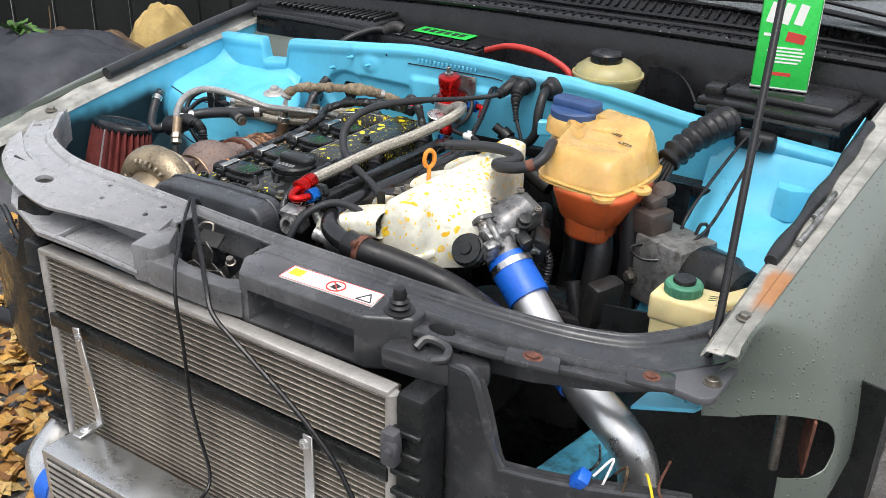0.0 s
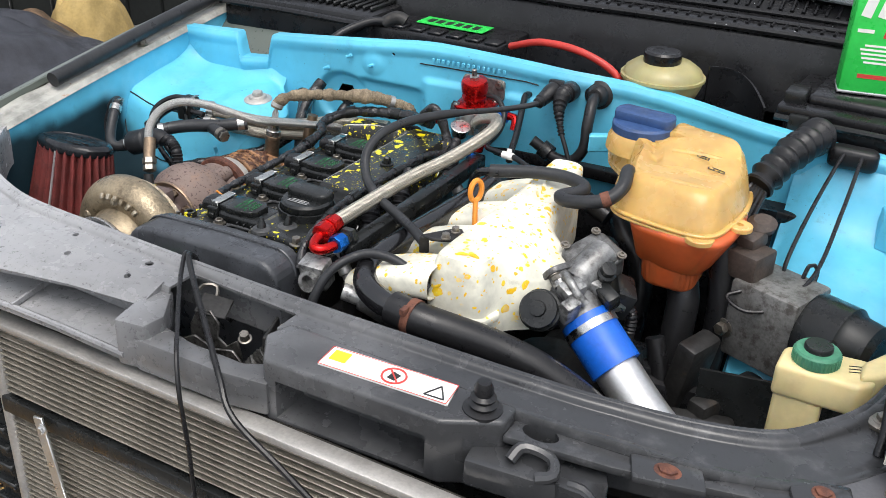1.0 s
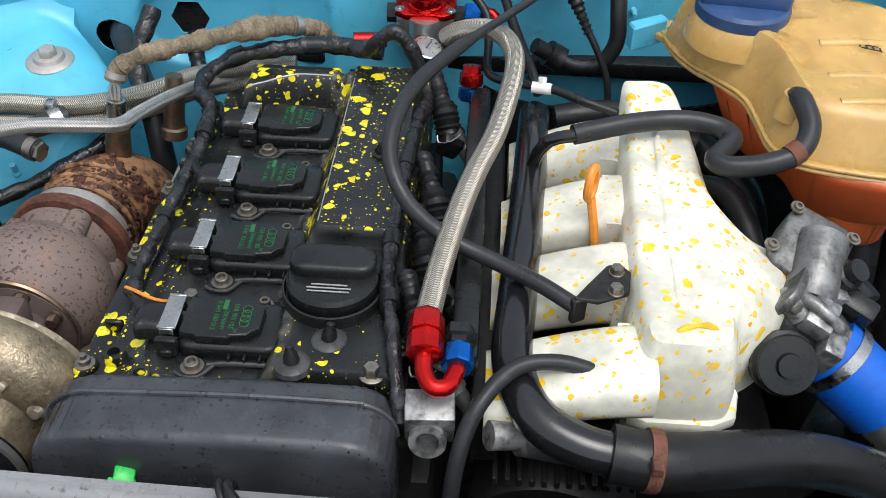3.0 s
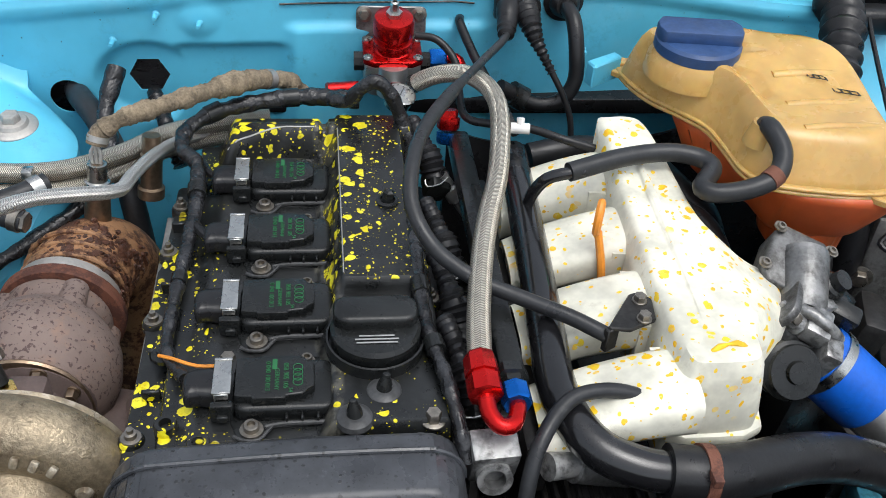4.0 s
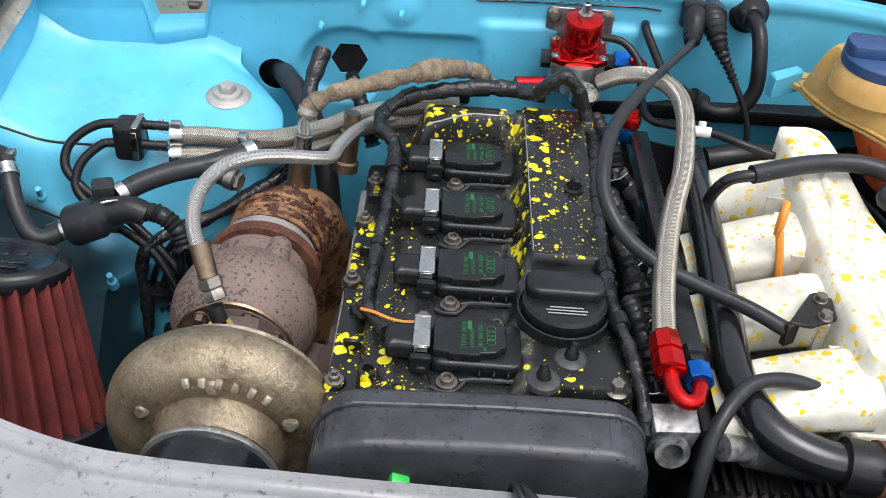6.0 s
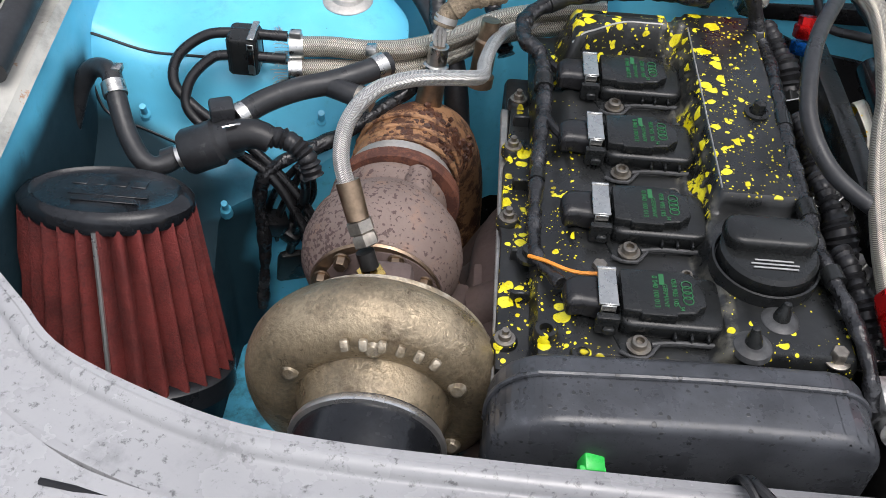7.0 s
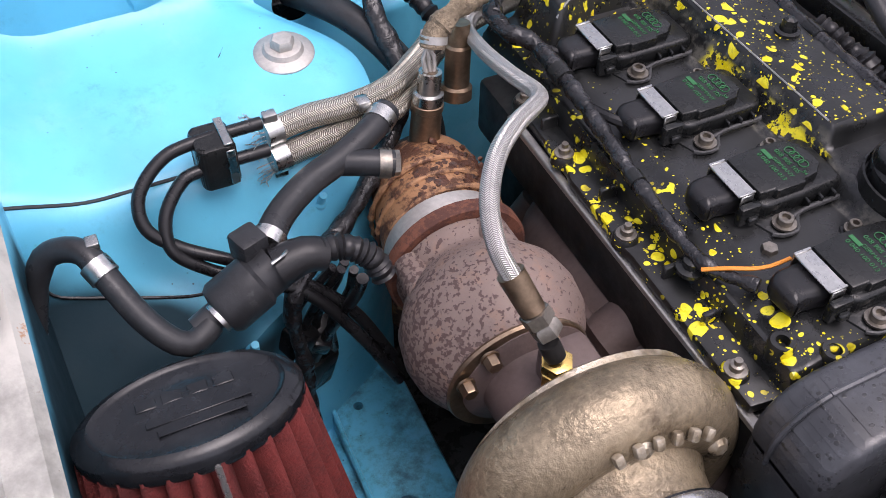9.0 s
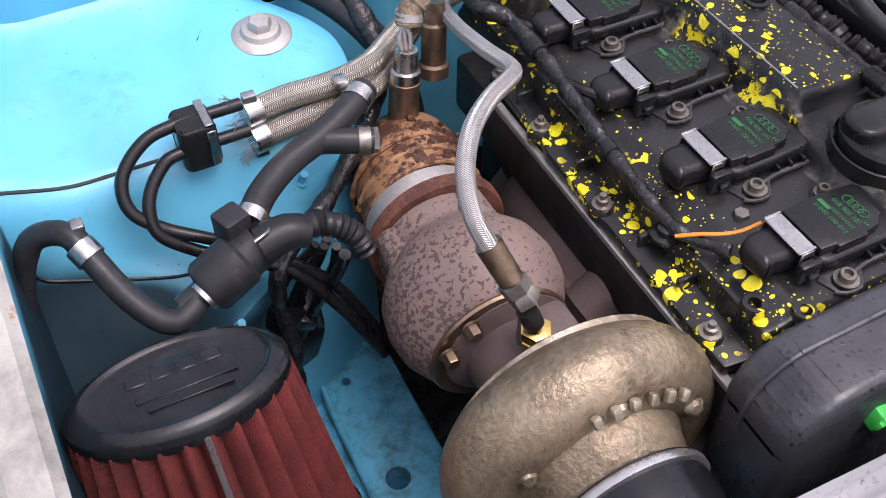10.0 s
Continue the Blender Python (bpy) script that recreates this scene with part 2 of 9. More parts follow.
def cover_mat():
    """Black cam cover: dusty between the coils, spattered with thick, middling and fine drops, a smear down the valley."""
    m = Nodes("black_cover_yellow_spatter")
    x, y = m.axis(0), m.axis(1)
    dust = m.step(m.noise(45.0, 8.0, 0.7), 0.48, 0.70, 0.0, 0.8)
    tone = m.mix(m.step(m.noise(22.0), 0.3, 0.7), (0.005, 0.0055, 0.0055), (0.011, 0.012, 0.012))
    tone = m.mix(m.math("MULTIPLY", dust, 0.6), tone, (0.032, 0.033, 0.033))
    flat_part = both(m, m.step(x, 0.060, 0.040), m.step(x, -0.045, -0.03))
    tone = m.mix(m.math("MULTIPLY", flat_part, 0.35), tone, (0.026, 0.027, 0.027))
    pale = both(m, band(m, x, 0.046, 0.062, 0.004), m.step(m.noise(40.0, 6.0, 0.7), 0.47, 0.60))
    tone = m.mix(m.math("MULTIPLY", pale, 0.7), tone, (0.11, 0.105, 0.085))
    co = m.warp(55.0, 0.009)
    total = None
    for scale, size, share, where in ((74.0, 0.60, 0.74, heavy), (125.0, 0.48, 0.38, middling), (250.0, 0.46, 0.26, light), (480.0, 0.42, 0.26, light)):
        d, c = m.voronoi(scale, co)
        drop = m.step(m.math("SUBTRACT", m.math("MULTIPLY", m.math("SUBTRACT", m.axis(0, c), 1 - share), size / share), d), 0.0, 0.05)
        drop = m.math("MULTIPLY", drop, m.step(where(m), 0.45, 0.55))
        total = drop if total is None else m.math("MAXIMUM", total, drop)
    smear = both(m, band(m, x, 0.053, 0.058, 0.003), band(m, y, 0.125, 0.25, 0.01), m.step(m.noise(75.0, 6.0, 0.7), 0.50, 0.53))
    total = m.math("MAXIMUM", total, smear)
    thin = m.step(m.noise(30.0, 4.0), 0.38, 0.52)
    thin = m.math("MAXIMUM", thin, m.step(x, -0.02, 0.04))
    yellow = m.mix(m.step(m.noise(90.0), 0.35, 0.65), (0.62, 0.52, 0.0), (0.82, 0.74, 0.03))
    yellow = m.mix(thin, (0.27, 0.22, 0.01), yellow)
    m.base(m.mix(m.math("MULTIPLY", total, m.step(m.noise(260.0, 5.0, 0.7), 0.28, 0.46, 0.55, 1.0)), tone, yellow))
    m.put("Roughness", m.math("ADD", m.step(m.noise(40.0), 0.3, 0.7, 0.22, 0.42), m.math("MULTIPLY", dust, 0.12)))
    m.bump(m.math("ADD", m.math("MULTIPLY", m.noise(420.0, 3.0), 0.5), m.math("MULTIPLY", total, 0.9)), 0.35, 0.0006)
    return m.mat


def speckled(name, base_col, spot_col, rough):
    """Dusty plastic on which dried rain has left dark spots and pale tide marks."""
    m = Nodes(name)
    tone = m.mix(m.step(m.noise(18.0, 7.0, 0.65), 0.32, 0.68), shade(base_col, 0.6), shade(base_col, 1.4))
    d, c = m.voronoi(210.0, m.warp(90.0, 0.004))
    spot = both(m, m.step(d, 0.34, 0.24), m.step(m.axis(0, c), 0.62, 0.66), m.step(m.noise(25.0), 0.40, 0.52))
    d2, c2 = m.voronoi(420.0)
    fine = both(m, m.step(d2, 0.30, 0.22), m.step(m.axis(0, c2), 0.70, 0.72))
    tone = m.mix(m.math("MAXIMUM", spot, m.math("MULTIPLY", fine, 0.7)), tone, spot_col)
    tide = m.step(m.noise(70.0, 8.0, 0.75), 0.58, 0.70, 0.0, 0.5)
    tone = m.mix(tide, tone, shade(base_col, 2.2))
    m.base(tone)
    m.put("Roughness", m.step(m.noise(35.0, 5.0), 0.35, 0.65, rough - 0.1, rough + 0.1))
    m.bump(m.math("ADD", m.math("MULTIPLY", m.noise(330.0), 0.5), spot), 0.4, 0.0005)
    return m.mat


def taped(name):
    """Glossy black tape wound over a loom, wrinkled across its length."""
    m = Nodes(name)
    fold = m.noise(85.0, 3.0, 0.5, m.warp(30.0, 0.03))
    m.base(m.mix(m.step(m.noise(60.0, 7.0, 0.7), 0.45, 0.7), (0.010, 0.010, 0.011), (0.032, 0.033, 0.036)))
    m.put("Roughness", m.step(m.noise(45.0), 0.3, 0.7, 0.16, 0.36))
    m.bump(m.math("ADD", m.math("MULTIPLY", fold, 2.0), m.math("MULTIPLY", m.noise(260.0), 0.3)), 0.75, 0.0022)
    return m.mat


def patches(m):
    return m.step(m.noise(11.0), 0.40, 0.50)


M = {}
M["blue"] = blue_paint("blue_paint")
M["blue_dirty"] = blue_paint("grimy_blue_paint", None, 1.0)
M["blue_spray_shade"] = blue_paint("blue_paint_overspray_shade", True)
M["cover"] = cover_mat()
# timing cover's base is lightened to carry the sky's broad sheen
M["timing"] = speckled("dusty_sheen_timing_cover", (0.046, 0.049, 0.055), (0.016, 0.017, 0.018), 0.34)
M["white_splat"] = splat_mat("white_paint_yellow_spatter", (0.70, 0.68, 0.57), 0.42, ((58.0, 0.40, 0.30, patches), (105.0, 0.48, 0.42, patches), (190.0, 0.46, 0.36, everywhere)), 0.3, (0.54, 0.51, 0.41), ((0.80, 0.44, 0.0), (0.84, 0.62, 0.03)))
M["tape"] = taped("wrinkled_black_tape")
M["latch"] = plain("greasy_zinc", (0.16, 0.155, 0.145), 0.42, 0.8, 0.4, 40, 240, 0.4, dirt=(0.025, 0.022, 0.02), dirt_at=(0.46, 0.62))
M["black_plastic"] = plain("black_plastic", (0.012, 0.013, 0.013), 0.28, 0, 0.4, 20, 300, 0.3, dirt=(0.022, 0.023, 0.024), dirt_at=(0.55, 0.8))


def carrier_mat():
    """Wet black plastic, paler towards one end from age and a painted-in sky sheen."""
    m = Nodes("weathered_sheen_plastic")
    # tone runs along the beam, for age and for painted sheen
    wear = m.math("ADD", m.axis(0), m.math("MULTIPLY", m.math("SUBTRACT", m.noise(7.0, 6.0), 0.5), 0.5))
    tone = m.mix(m.step(wear, -0.30, 0.45), (0.31, 0.31, 0.315), (0.034, 0.035, 0.037))
    tone = m.mix(m.step(m.noise(30.0, 8.0, 0.7), 0.5, 0.75, 0.0, 0.5), tone, (0.13, 0.13, 0.135))
    tone = m.mix(m.step(m.noise(160.0, 6.0, 0.7), 0.56, 0.68, 0.0, 0.6), tone, (0.018, 0.018, 0.019))
    m.base(tone)
    m.put("Roughness", m.step(m.noise(16.0, 5.0), 0.35, 0.65, 0.10, 0.36))
    m.bump(m.noise(260.0), 0.25, 0.0004)
    return m.mat


M["carrier"] = carrier_mat()
M["carrier_grey"] = plain("greyed_plastic", (0.075, 0.076, 0.082), 0.5, 0, 0.3, 9, 260, 0.3, dirt=(0.17, 0.17, 0.17))
M["rubber"] = plain("black_rubber", (0.012, 0.012, 0.013), 0.36, 0, 0.3, 25, 250, 0.3, dirt=(0.03, 0.03, 0.03))
M["rubber_grey"] = plain("dusty_rubber", (0.021, 0.022, 0.024), 0.38, 0, 0.3, 25, 250, 0.3, dirt=(0.06, 0.06, 0.06))
M["wire"] = plain("black_wire", (0.011, 0.011, 0.012), 0.30, 0, 0.3, 30, 200, 0.2)
M["dark_metal"] = plain("dark_metal", (0.035, 0.034, 0.033), 0.5, 0.6, 0.4, 20, 160, 0.4, dirt=(0.07, 0.05, 0.035))
M["cast"] = plain("cast_aluminium", (0.30, 0.30, 0.30), 0.45, 0.75, 0.35, 25, 240, 0.6, dirt=(0.05, 0.045, 0.04), dirt_at=(0.48, 0.70), wear=(0.6, 0.6, 0.58))
M["alu"] = plain("bare_aluminium", (0.62, 0.62, 0.61), 0.34, 0.9, 0.12, 12, 300, 0.12)
M["alu_dull"] = plain("dull_aluminium", (0.48, 0.46, 0.43), 0.5, 0.7, 0.2, 14, 260, 0.25)
M["steel"] = plain("bright_steel", (0.46, 0.46, 0.44), 0.28, 1.0, 0.2, 40, 300, 0.15)
M["bolt"] = plain("zinc_bolt", (0.24, 0.22, 0.19), 0.38, 0.9, 0.3, 60, 300, 0.3, dirt=(0.12, 0.08, 0.05))
M["comp"] = plain("bronzed_cast_housing", (0.255, 0.205, 0.135), 0.36, 0.5, 0.5, 22, 260, 0.9, 0.0011, dirt=(0.085, 0.058, 0.034), dirt_at=(0.52, 0.70), wear=(0.42, 0.38, 0.31))
M["turbine"] = flaked("scaled_cast_iron")
M["manifold_iron"] = plain("brown_cast_iron", (0.105, 0.074, 0.066), 0.62, 0.1, 0.3, 12, 200, 0.5)
M["downpipe"] = rusty("rusty_downpipe", (0.33, 0.175, 0.085), (0.075, 0.030, 0.016), 0.55, 38.0, 0.05, 0.6, 1.0)
M["rust_dark"] = rusty("dark_rust_scale", (0.085, 0.033, 0.018), (0.035, 0.015, 0.010), 0.5, 90, 0.1, 0.45)
M["rust"] = rusty("red_rust", (0.16, 0.06, 0.035), (0.08, 0.03, 0.02), 0.5, 60)
M["sensor"] = plain("heat_tinted_steel", (0.26, 0.19, 0.13), 0.4, 0.9, 0.3, 30, 200, 0.2)
M["mustard"] = plain("mustard_paint", (0.74, 0.46, 0.01), 0.4, 0, 0.25, 60, 300, 0.4)
M["brass"] = plain("brass", (0.72, 0.50, 0.16), 0.25, 1.0, 0.15, 40, 200, 0.1)
M["red_ano"] = plain("red_anodised", (0.55, 0.012, 0.012), 0.24, 0.85, 0.15, 30, 200, 0.08)
M["blue_ano"] = plain("blue_anodised", (0.01, 0.13, 0.50), 0.26, 0.85, 0.15, 30, 200, 0.08)
M["silicone"] = plain("blue_silicone", (0.008, 0.105, 0.52), 0.38, 0, 0.2, 20, 200, 0.2, dirt=(0.02, 0.05, 0.2), dirt_at=(0.62, 0.8))
M["braid"] = braid_mat("steel_braid", (0.66, 0.62, 0.53), (0.20, 0.18, 0.15), 1.7)
M["braid_grey"] = braid_mat("grey_steel_braid", (0.70, 0.69, 0.66), (0.30, 0.29, 0.275), 2.4)
M["orange"] = plain("orange_plastic", (0.72, 0.26, 0.03), 0.4, 0, 0.15, 30, 200, 0.1)
M["cap_blue"] = plain("dark_blue_cap", (0.025, 0.062, 0.165), 0.48, 0, 0.25, 30, 200, 0.3)
M["cap_green"] = plain("faded_green_cap", (0.06, 0.22, 0.13), 0.5, 0, 0.25, 30, 200, 0.3)
M["green"] = plain("bright_green_plastic", (0.03, 0.55, 0.08), 0.35, 0, 0.1, 30, 200, 0.1)
M["red"] = plain("red_rubber", (0.45, 0.03, 0.02), 0.45, 0, 0.2, 30, 200, 0.1)
M["white"] = plain("white_label", (0.80, 0.78, 0.75), 0.45, 0, 0.05, 30, 200, 0.05)
M["yellow"] = plain("yellow_print", (0.80, 0.58, 0.02), 0.45, 0, 0.05, 30, 200, 0.05)
M["red_print"] = plain("red_print", (0.55, 0.05, 0.04), 0.45, 0, 0.05, 30, 200, 0.05)
M["green_print"] = plain("green_print", (0.014, 0.115, 0.035), 0.5, 0, 0.1, 30, 200, 0.05)
M["grey_print"] = plain("grey_print", (0.30, 0.30, 0.30), 0.5, 0, 0.1, 30, 200, 0.05)
M["dial"] = plain("grey_dial", (0.09, 0.09, 0.088), 0.7, 0, 0.1, 30, 200, 0.05)
M["black_print"] = plain("black_print", (0.02, 0.02, 0.02), 0.5, 0, 0.1, 30, 200, 0.05)
M["filter_red"] = plain("red_filter_gauze", (0.125, 0.018, 0.015), 0.75, 0, 0.45, 30, 500, 1.0, 0.0012, dirt=(0.06, 0.012, 0.01))
M["filter_cap"] = plain("black_filter_rubber", (0.010, 0.011, 0.013), 0.24, 0, 0.3, 14, 250, 0.2, dirt=(0.022, 0.024, 0.027), dirt_at=(0.5, 0.7))
M["fin"] = plain("radiator_tubes", (0.27, 0.245, 0.20), 0.5, 0.35, 0.3, 20, 200, 0.3, dirt=(0.12, 0.10, 0.075))
M["fin_dark"] = plain("radiator_fins", (0.045, 0.04, 0.033), 0.7, 0.2, 0.5, 60, 900, 0.8, 0.002)


def wet_paint():
    """Green-grey car paint with beads of rain standing on it."""
    m = Nodes("green_grey_paint")
    tone = m.mix(m.step(m.noise(4.0, 5.0), 0.3, 0.7), (0.105, 0.124, 0.106), (0.138, 0.158, 0.138))
    d, c = m.voronoi(150.0, m.warp(60.0, 0.004))
    bead = m.math("MULTIPLY", m.step(d, 0.34, 0.12), m.step(m.axis(0, c), 0.55, 0.65))
    m.base(tone)
    m.put("Metallic", 0.1)
    m.put("Roughness", m.step(bead, 0.0, 1.0, 0.36, 0.08))
    m.put("Coat Weight", 0.25)
    m.bump(bead, 0.8, 0.0012)
    return m.mat


M["fender"] = wet_paint()
M["wet_black"] = plain("wet_black_trim", (0.010, 0.010, 0.011), 0.3, 0, 0.3, 20, 200, 0.4)
M["abs"] = plain("grey_abs_block", (0.17, 0.168, 0.16), 0.5, 0.4, 0.35, 30, 260, 0.5, dirt=(0.05, 0.042, 0.034), dirt_at=(0.46, 0.66))
M["brown_plastic"] = plain("dirty_brown_plastic", (0.055, 0.040, 0.032), 0.55, 0, 0.4, 30, 240, 0.4, dirt=(0.11, 0.09, 0.07))
M["twine"] = plain("burnt_fibre_wrap", (0.21, 0.165, 0.11), 0.9, 0, 0.6, 45, 400, 1.0, 0.002, dirt=(0.06, 0.04, 0.03))
M["soil"] = plain("wet_ground", (0.13, 0.125, 0.12), 0.6, 0, 0.5, 6, 90, 0.8, 0.01, dirt=(0.055, 0.045, 0.035), dirt_at=(0.45, 0.6))
def leaf_mat():
    """Dead leaves, each with a tone of its own."""
    m = Nodes("fallen_leaves")
    r = m.t.nodes.new("ShaderNodeNewGeometry").outputs["Random Per Island"]
    tone = m.mix(m.step(r, 0.0, 0.5), (0.20, 0.085, 0.025), (0.50, 0.27, 0.05))
    tone = m.mix(m.step(r, 0.55, 0.95), tone, (0.52, 0.37, 0.14))
    m.base(m.mix(m.step(m.noise(120.0), 0.4, 0.7, 0.0, 0.5), tone, (0.10, 0.05, 0.02)))
    m.put("Roughness", 0.55)
    return m.mat


M["leaf"] = leaf_mat()
M["leaf_mould"] = plain("brown_leaf_litter", (0.10, 0.06, 0.03), 0.7, 0, 0.6, 20, 120, 1.0, 0.004, dirt=(0.25, 0.17, 0.08))
M["plant"] = plain("green_leaves", (0.07, 0.16, 0.03), 0.5, 0, 0.4, 12, 60, 0.3)
M["gloss_black"] = plain("gloss_black_paint", (0.009, 0.009, 0.010), 0.2, 0, 0.3, 20, 220, 0.2, dirt=(0.03, 0.03, 0.03), coat=0.5)
M["cast_dull"] = plain("oily_cast_aluminium", (0.17, 0.17, 0.168), 0.42, 0.6, 0.4, 22, 240, 0.6, dirt=(0.03, 0.027, 0.024), dirt_at=(0.45, 0.66), wear=(0.45, 0.45, 0.44))
M["tarp"] = plain("dark_wet_fabric", (0.035, 0.037, 0.045), 0.5, 0, 0.4, 15, 200, 0.6, 0.002)
M["dark_wall"] = plain("dark_wall", (0.014, 0.016, 0.015), 0.6, 0, 0.4, 2, 40, 0.4)
M["sack"] = plain("ochre_sack", (0.38, 0.27, 0.10), 0.8, 0, 0.25, 8, 80, 0.5)
M["worn_black"] = plain("worn_black_edge", (0.045, 0.046, 0.047), 0.4, 0, 0.5, 60, 300, 0.3)
M["gasket"] = plain("bare_head_edge", (0.42, 0.41, 0.39), 0.45, 0.8, 0.25, 30, 200, 0.3, dirt=(0.05, 0.05, 0.05))


def translucent(name, col, rough, trans):
    m = Nodes(name)
    tone = m.mix(m.step(m.noise(16.0, 5.0), 0.3, 0.7), shade(col, 0.78), shade(col, 1.12))
    m.base(tone)
    m.put("Roughness", m.step(m.noise(30.0), 0.3, 0.7, rough - 0.08, rough + 0.1))
    m.put("Subsurface Weight", trans)
    m.b.inputs["Subsurface Radius"].default_value = (0.02, 0.01, 0.004)
    m.b.inputs["Subsurface Scale"].default_value = 0.6
    m.bump(m.noise(140.0), 0.12, 0.0006)
    return m.mat


M["res_top"] = translucent("aged_amber_plastic", (0.58, 0.36, 0.115), 0.24, 0.35)
M["res_low"] = translucent("orange_coolant_plastic", (0.52, 0.10, 0.025), 0.38, 0.35)
M["res_cream"] = translucent("aged_cream_plastic", (0.66, 0.55, 0.28), 0.42, 0.3)
M["res_brake"] = translucent("yellowed_plastic", (0.34, 0.30, 0.14), 0.36, 0.3)


def glass_mat():
    m = Nodes("windscreen_glass")
    m.base((0.30, 0.33, 0.34))
    m.put("Roughness", m.step(m.voronoi(90.0)[0], 0.1, 0.3, 0.25, 0.03))
    m.put("Transmission Weight", 0.6)
    return m.mat


M["glass"] = glass_mat()
M["drop"] = plain("water_drop", (0.22, 0.23, 0.24), 0.05, 0, 0.05, 30, 200, 0.0, coat=1.0)


def flange_mat():
    """Pale grey peeling paint, one long rust stain and small chips."""
    m = Nodes("peeling_grey_paint")
    tone = m.mix(m.step(m.noise(14.0, 8.0, 0.7), 0.35, 0.65), (0.20, 0.20, 0.18), (0.44, 0.43, 0.39))
    chips = m.step(m.noise(60.0, 8.0, 0.75), 0.62, 0.70)
    tone = m.mix(chips, tone, (0.16, 0.12, 0.09))
    co = m.warp(22.0, 0.03)
    y, x = m.axis(1, co), m.axis(0, co)
    stain = m.math("MULTIPLY", m.math("MULTIPLY", m.step(y, 0.055, 0.08), m.step(y, 0.165, 0.14)), m.step(x, 0.842, 0.852))
    small = m.step(m.noise(14.0, 7.0, 0.7), 0.68, 0.72)
    rust = m.mix(m.noise(80.0, 6.0), (0.24, 0.09, 0.025), (0.46, 0.24, 0.11))
    m.base(m.mix(m.math("MAXIMUM", stain, small), tone, rust))
    m.put("Roughness", m.step(m.noise(40.0), 0.3, 0.7, 0.3, 0.6))
    m.bump(m.math("ADD", m.noise(90.0), chips), 0.4, 0.0008)
    return m.mat


M["flange"] = flange_mat()

# ---- mesh tools ----
def V(*a):
    return Vector(a)


def smooth_path(pts, step=0.004):
    """Points along a smooth curve through pts."""
    P = [Vector(p) for p in pts]
    P = [P[0] * 2 - P[1]] + P + [P[-1] * 2 - P[-2]]
    out = []
    for i in range(1, len(P) - 2):
        a, b, c, d = P[i - 1:i + 3]
        n = max(2, int((c - b).length / step))
        for k in range(n):
            t = k / n
            out.append(0.5 * ((2 * b) + (c - a) * t + (2 * a - 5 * b + 4 * c - d) * t * t + (3 * b - a - 3 * c + d) * t ** 3))
    out.append(P[-2].copy())
    return out


def tube(bm, pts, r, seg=12, step=0.005, ribs=None, curve=True, caps=True):
    """A hose along pts. r: radius or a function of 0..1; ribs: (pitch, depth) of a corrugated hose."""
    path = smooth_path(pts, step) if curve else [Vector(p) for p in pts]
    uvl = bm.loops.layers.uv.verify()
    total = sum((b - a).length for a, b in zip(path, path[1:])) or 1.0
    t0 = (path[1] - path[0]).normalized()
    n = t0.orthogonal().normalized()
    rings, lens, done = [], [], 0.0
    for i, p in enumerate(path):
        t = (path[min(i + 1, len(path) - 1)] - path[max(i - 1, 0)]).normalized()
        n = (n - t * n.dot(t)).normalized()
        b = t.cross(n)
        if i:
            done += (p - path[i - 1]).length
        rad = r(done / total) if callable(r) else r
        if ribs:
            rad += ribs[1] * math.sin(2 * math.pi * done / ribs[0])
        rings.append([bm.verts.new(p + (n * math.cos(a) + b * math.sin(a)) * rad) for a in (2 * math.pi * k / seg for k in range(seg))])
        lens.append(done)
    for i in range(len(rings) - 1):
        for k in range(seg):
            f = bm.faces.new((rings[i][k], rings[i][(k + 1) % seg], rings[i + 1][(k + 1) % seg], rings[i + 1][k]))
            for lp, uu, vv in zip(f.loops, (k, k + 1, k + 1, k), (lens[i], lens[i], lens[i + 1], lens[i + 1])):
                lp[uvl].uv = (uu / seg, vv)
    if caps:
        bm.faces.new(list(reversed(rings[0])))
        bm.faces.new(rings[-1])
    return bm


def frame_of(axis):
    return Vector(axis).normalized().to_track_quat("Z", "Y").to_matrix().to_4x4()


def lathe(bm, prof, at, axis=(0, 0, 1), seg=28, squash=(1, 1)):
    """A turned body: prof holds (radius, height) along axis from at."""
    m = Matrix.Translation(Vector(at)) @ frame_of(axis)
    rings = []
    for r, z in prof:
        if r < 1e-6:
            rings.append([bm.verts.new(m @ Vector((0, 0, z)))])
        else:
            rings.append([bm.verts.new(m @ Vector((r * squash[0] * math.cos(2 * math.pi * k / seg), r * squash[1] * math.sin(2 * math.pi * k / seg), z))) for k in range(seg)])
    for a, b in zip(rings, rings[1:]):
        for k in range(seg):
            q = [a[k % len(a)], a[(k + 1) % len(a)], b[(k + 1) % len(b)], b[k % len(b)]]
            q = list(dict.fromkeys(q))
            if len(q) > 2:
                bm.faces.new(q)
    for ring, flip in ((rings[0], True), (rings[-1], False)):
        if len(ring) > 2:
            bm.faces.new(list(reversed(ring)) if flip else ring)
    return bm


def rod(bm, a, b, r, r2=None, seg=20):
    a, b = Vector(a), Vector(b)
    return lathe(bm, [(r, 0), (r if r2 is None else r2, (b - a).length)], a, b - a, seg)


def box(bm, c, s, m=None, bevel=0.0, seg=2):
    """A block of size s about c, bevelled, turned by m about its centre."""
    t = bmesh.new()
    bmesh.ops.create_cube(t, size=1.0, matrix=Matrix.Diagonal((*s, 1)))
    if bevel:
        bmesh.ops.bevel(t, geom=t.edges[:], offset=bevel, segments=seg, profile=0.5, affect="EDGES")
    t.transform(Matrix.Translation(Vector(c)) @ (m or Matrix()))
    join(bm, t)
    return bm


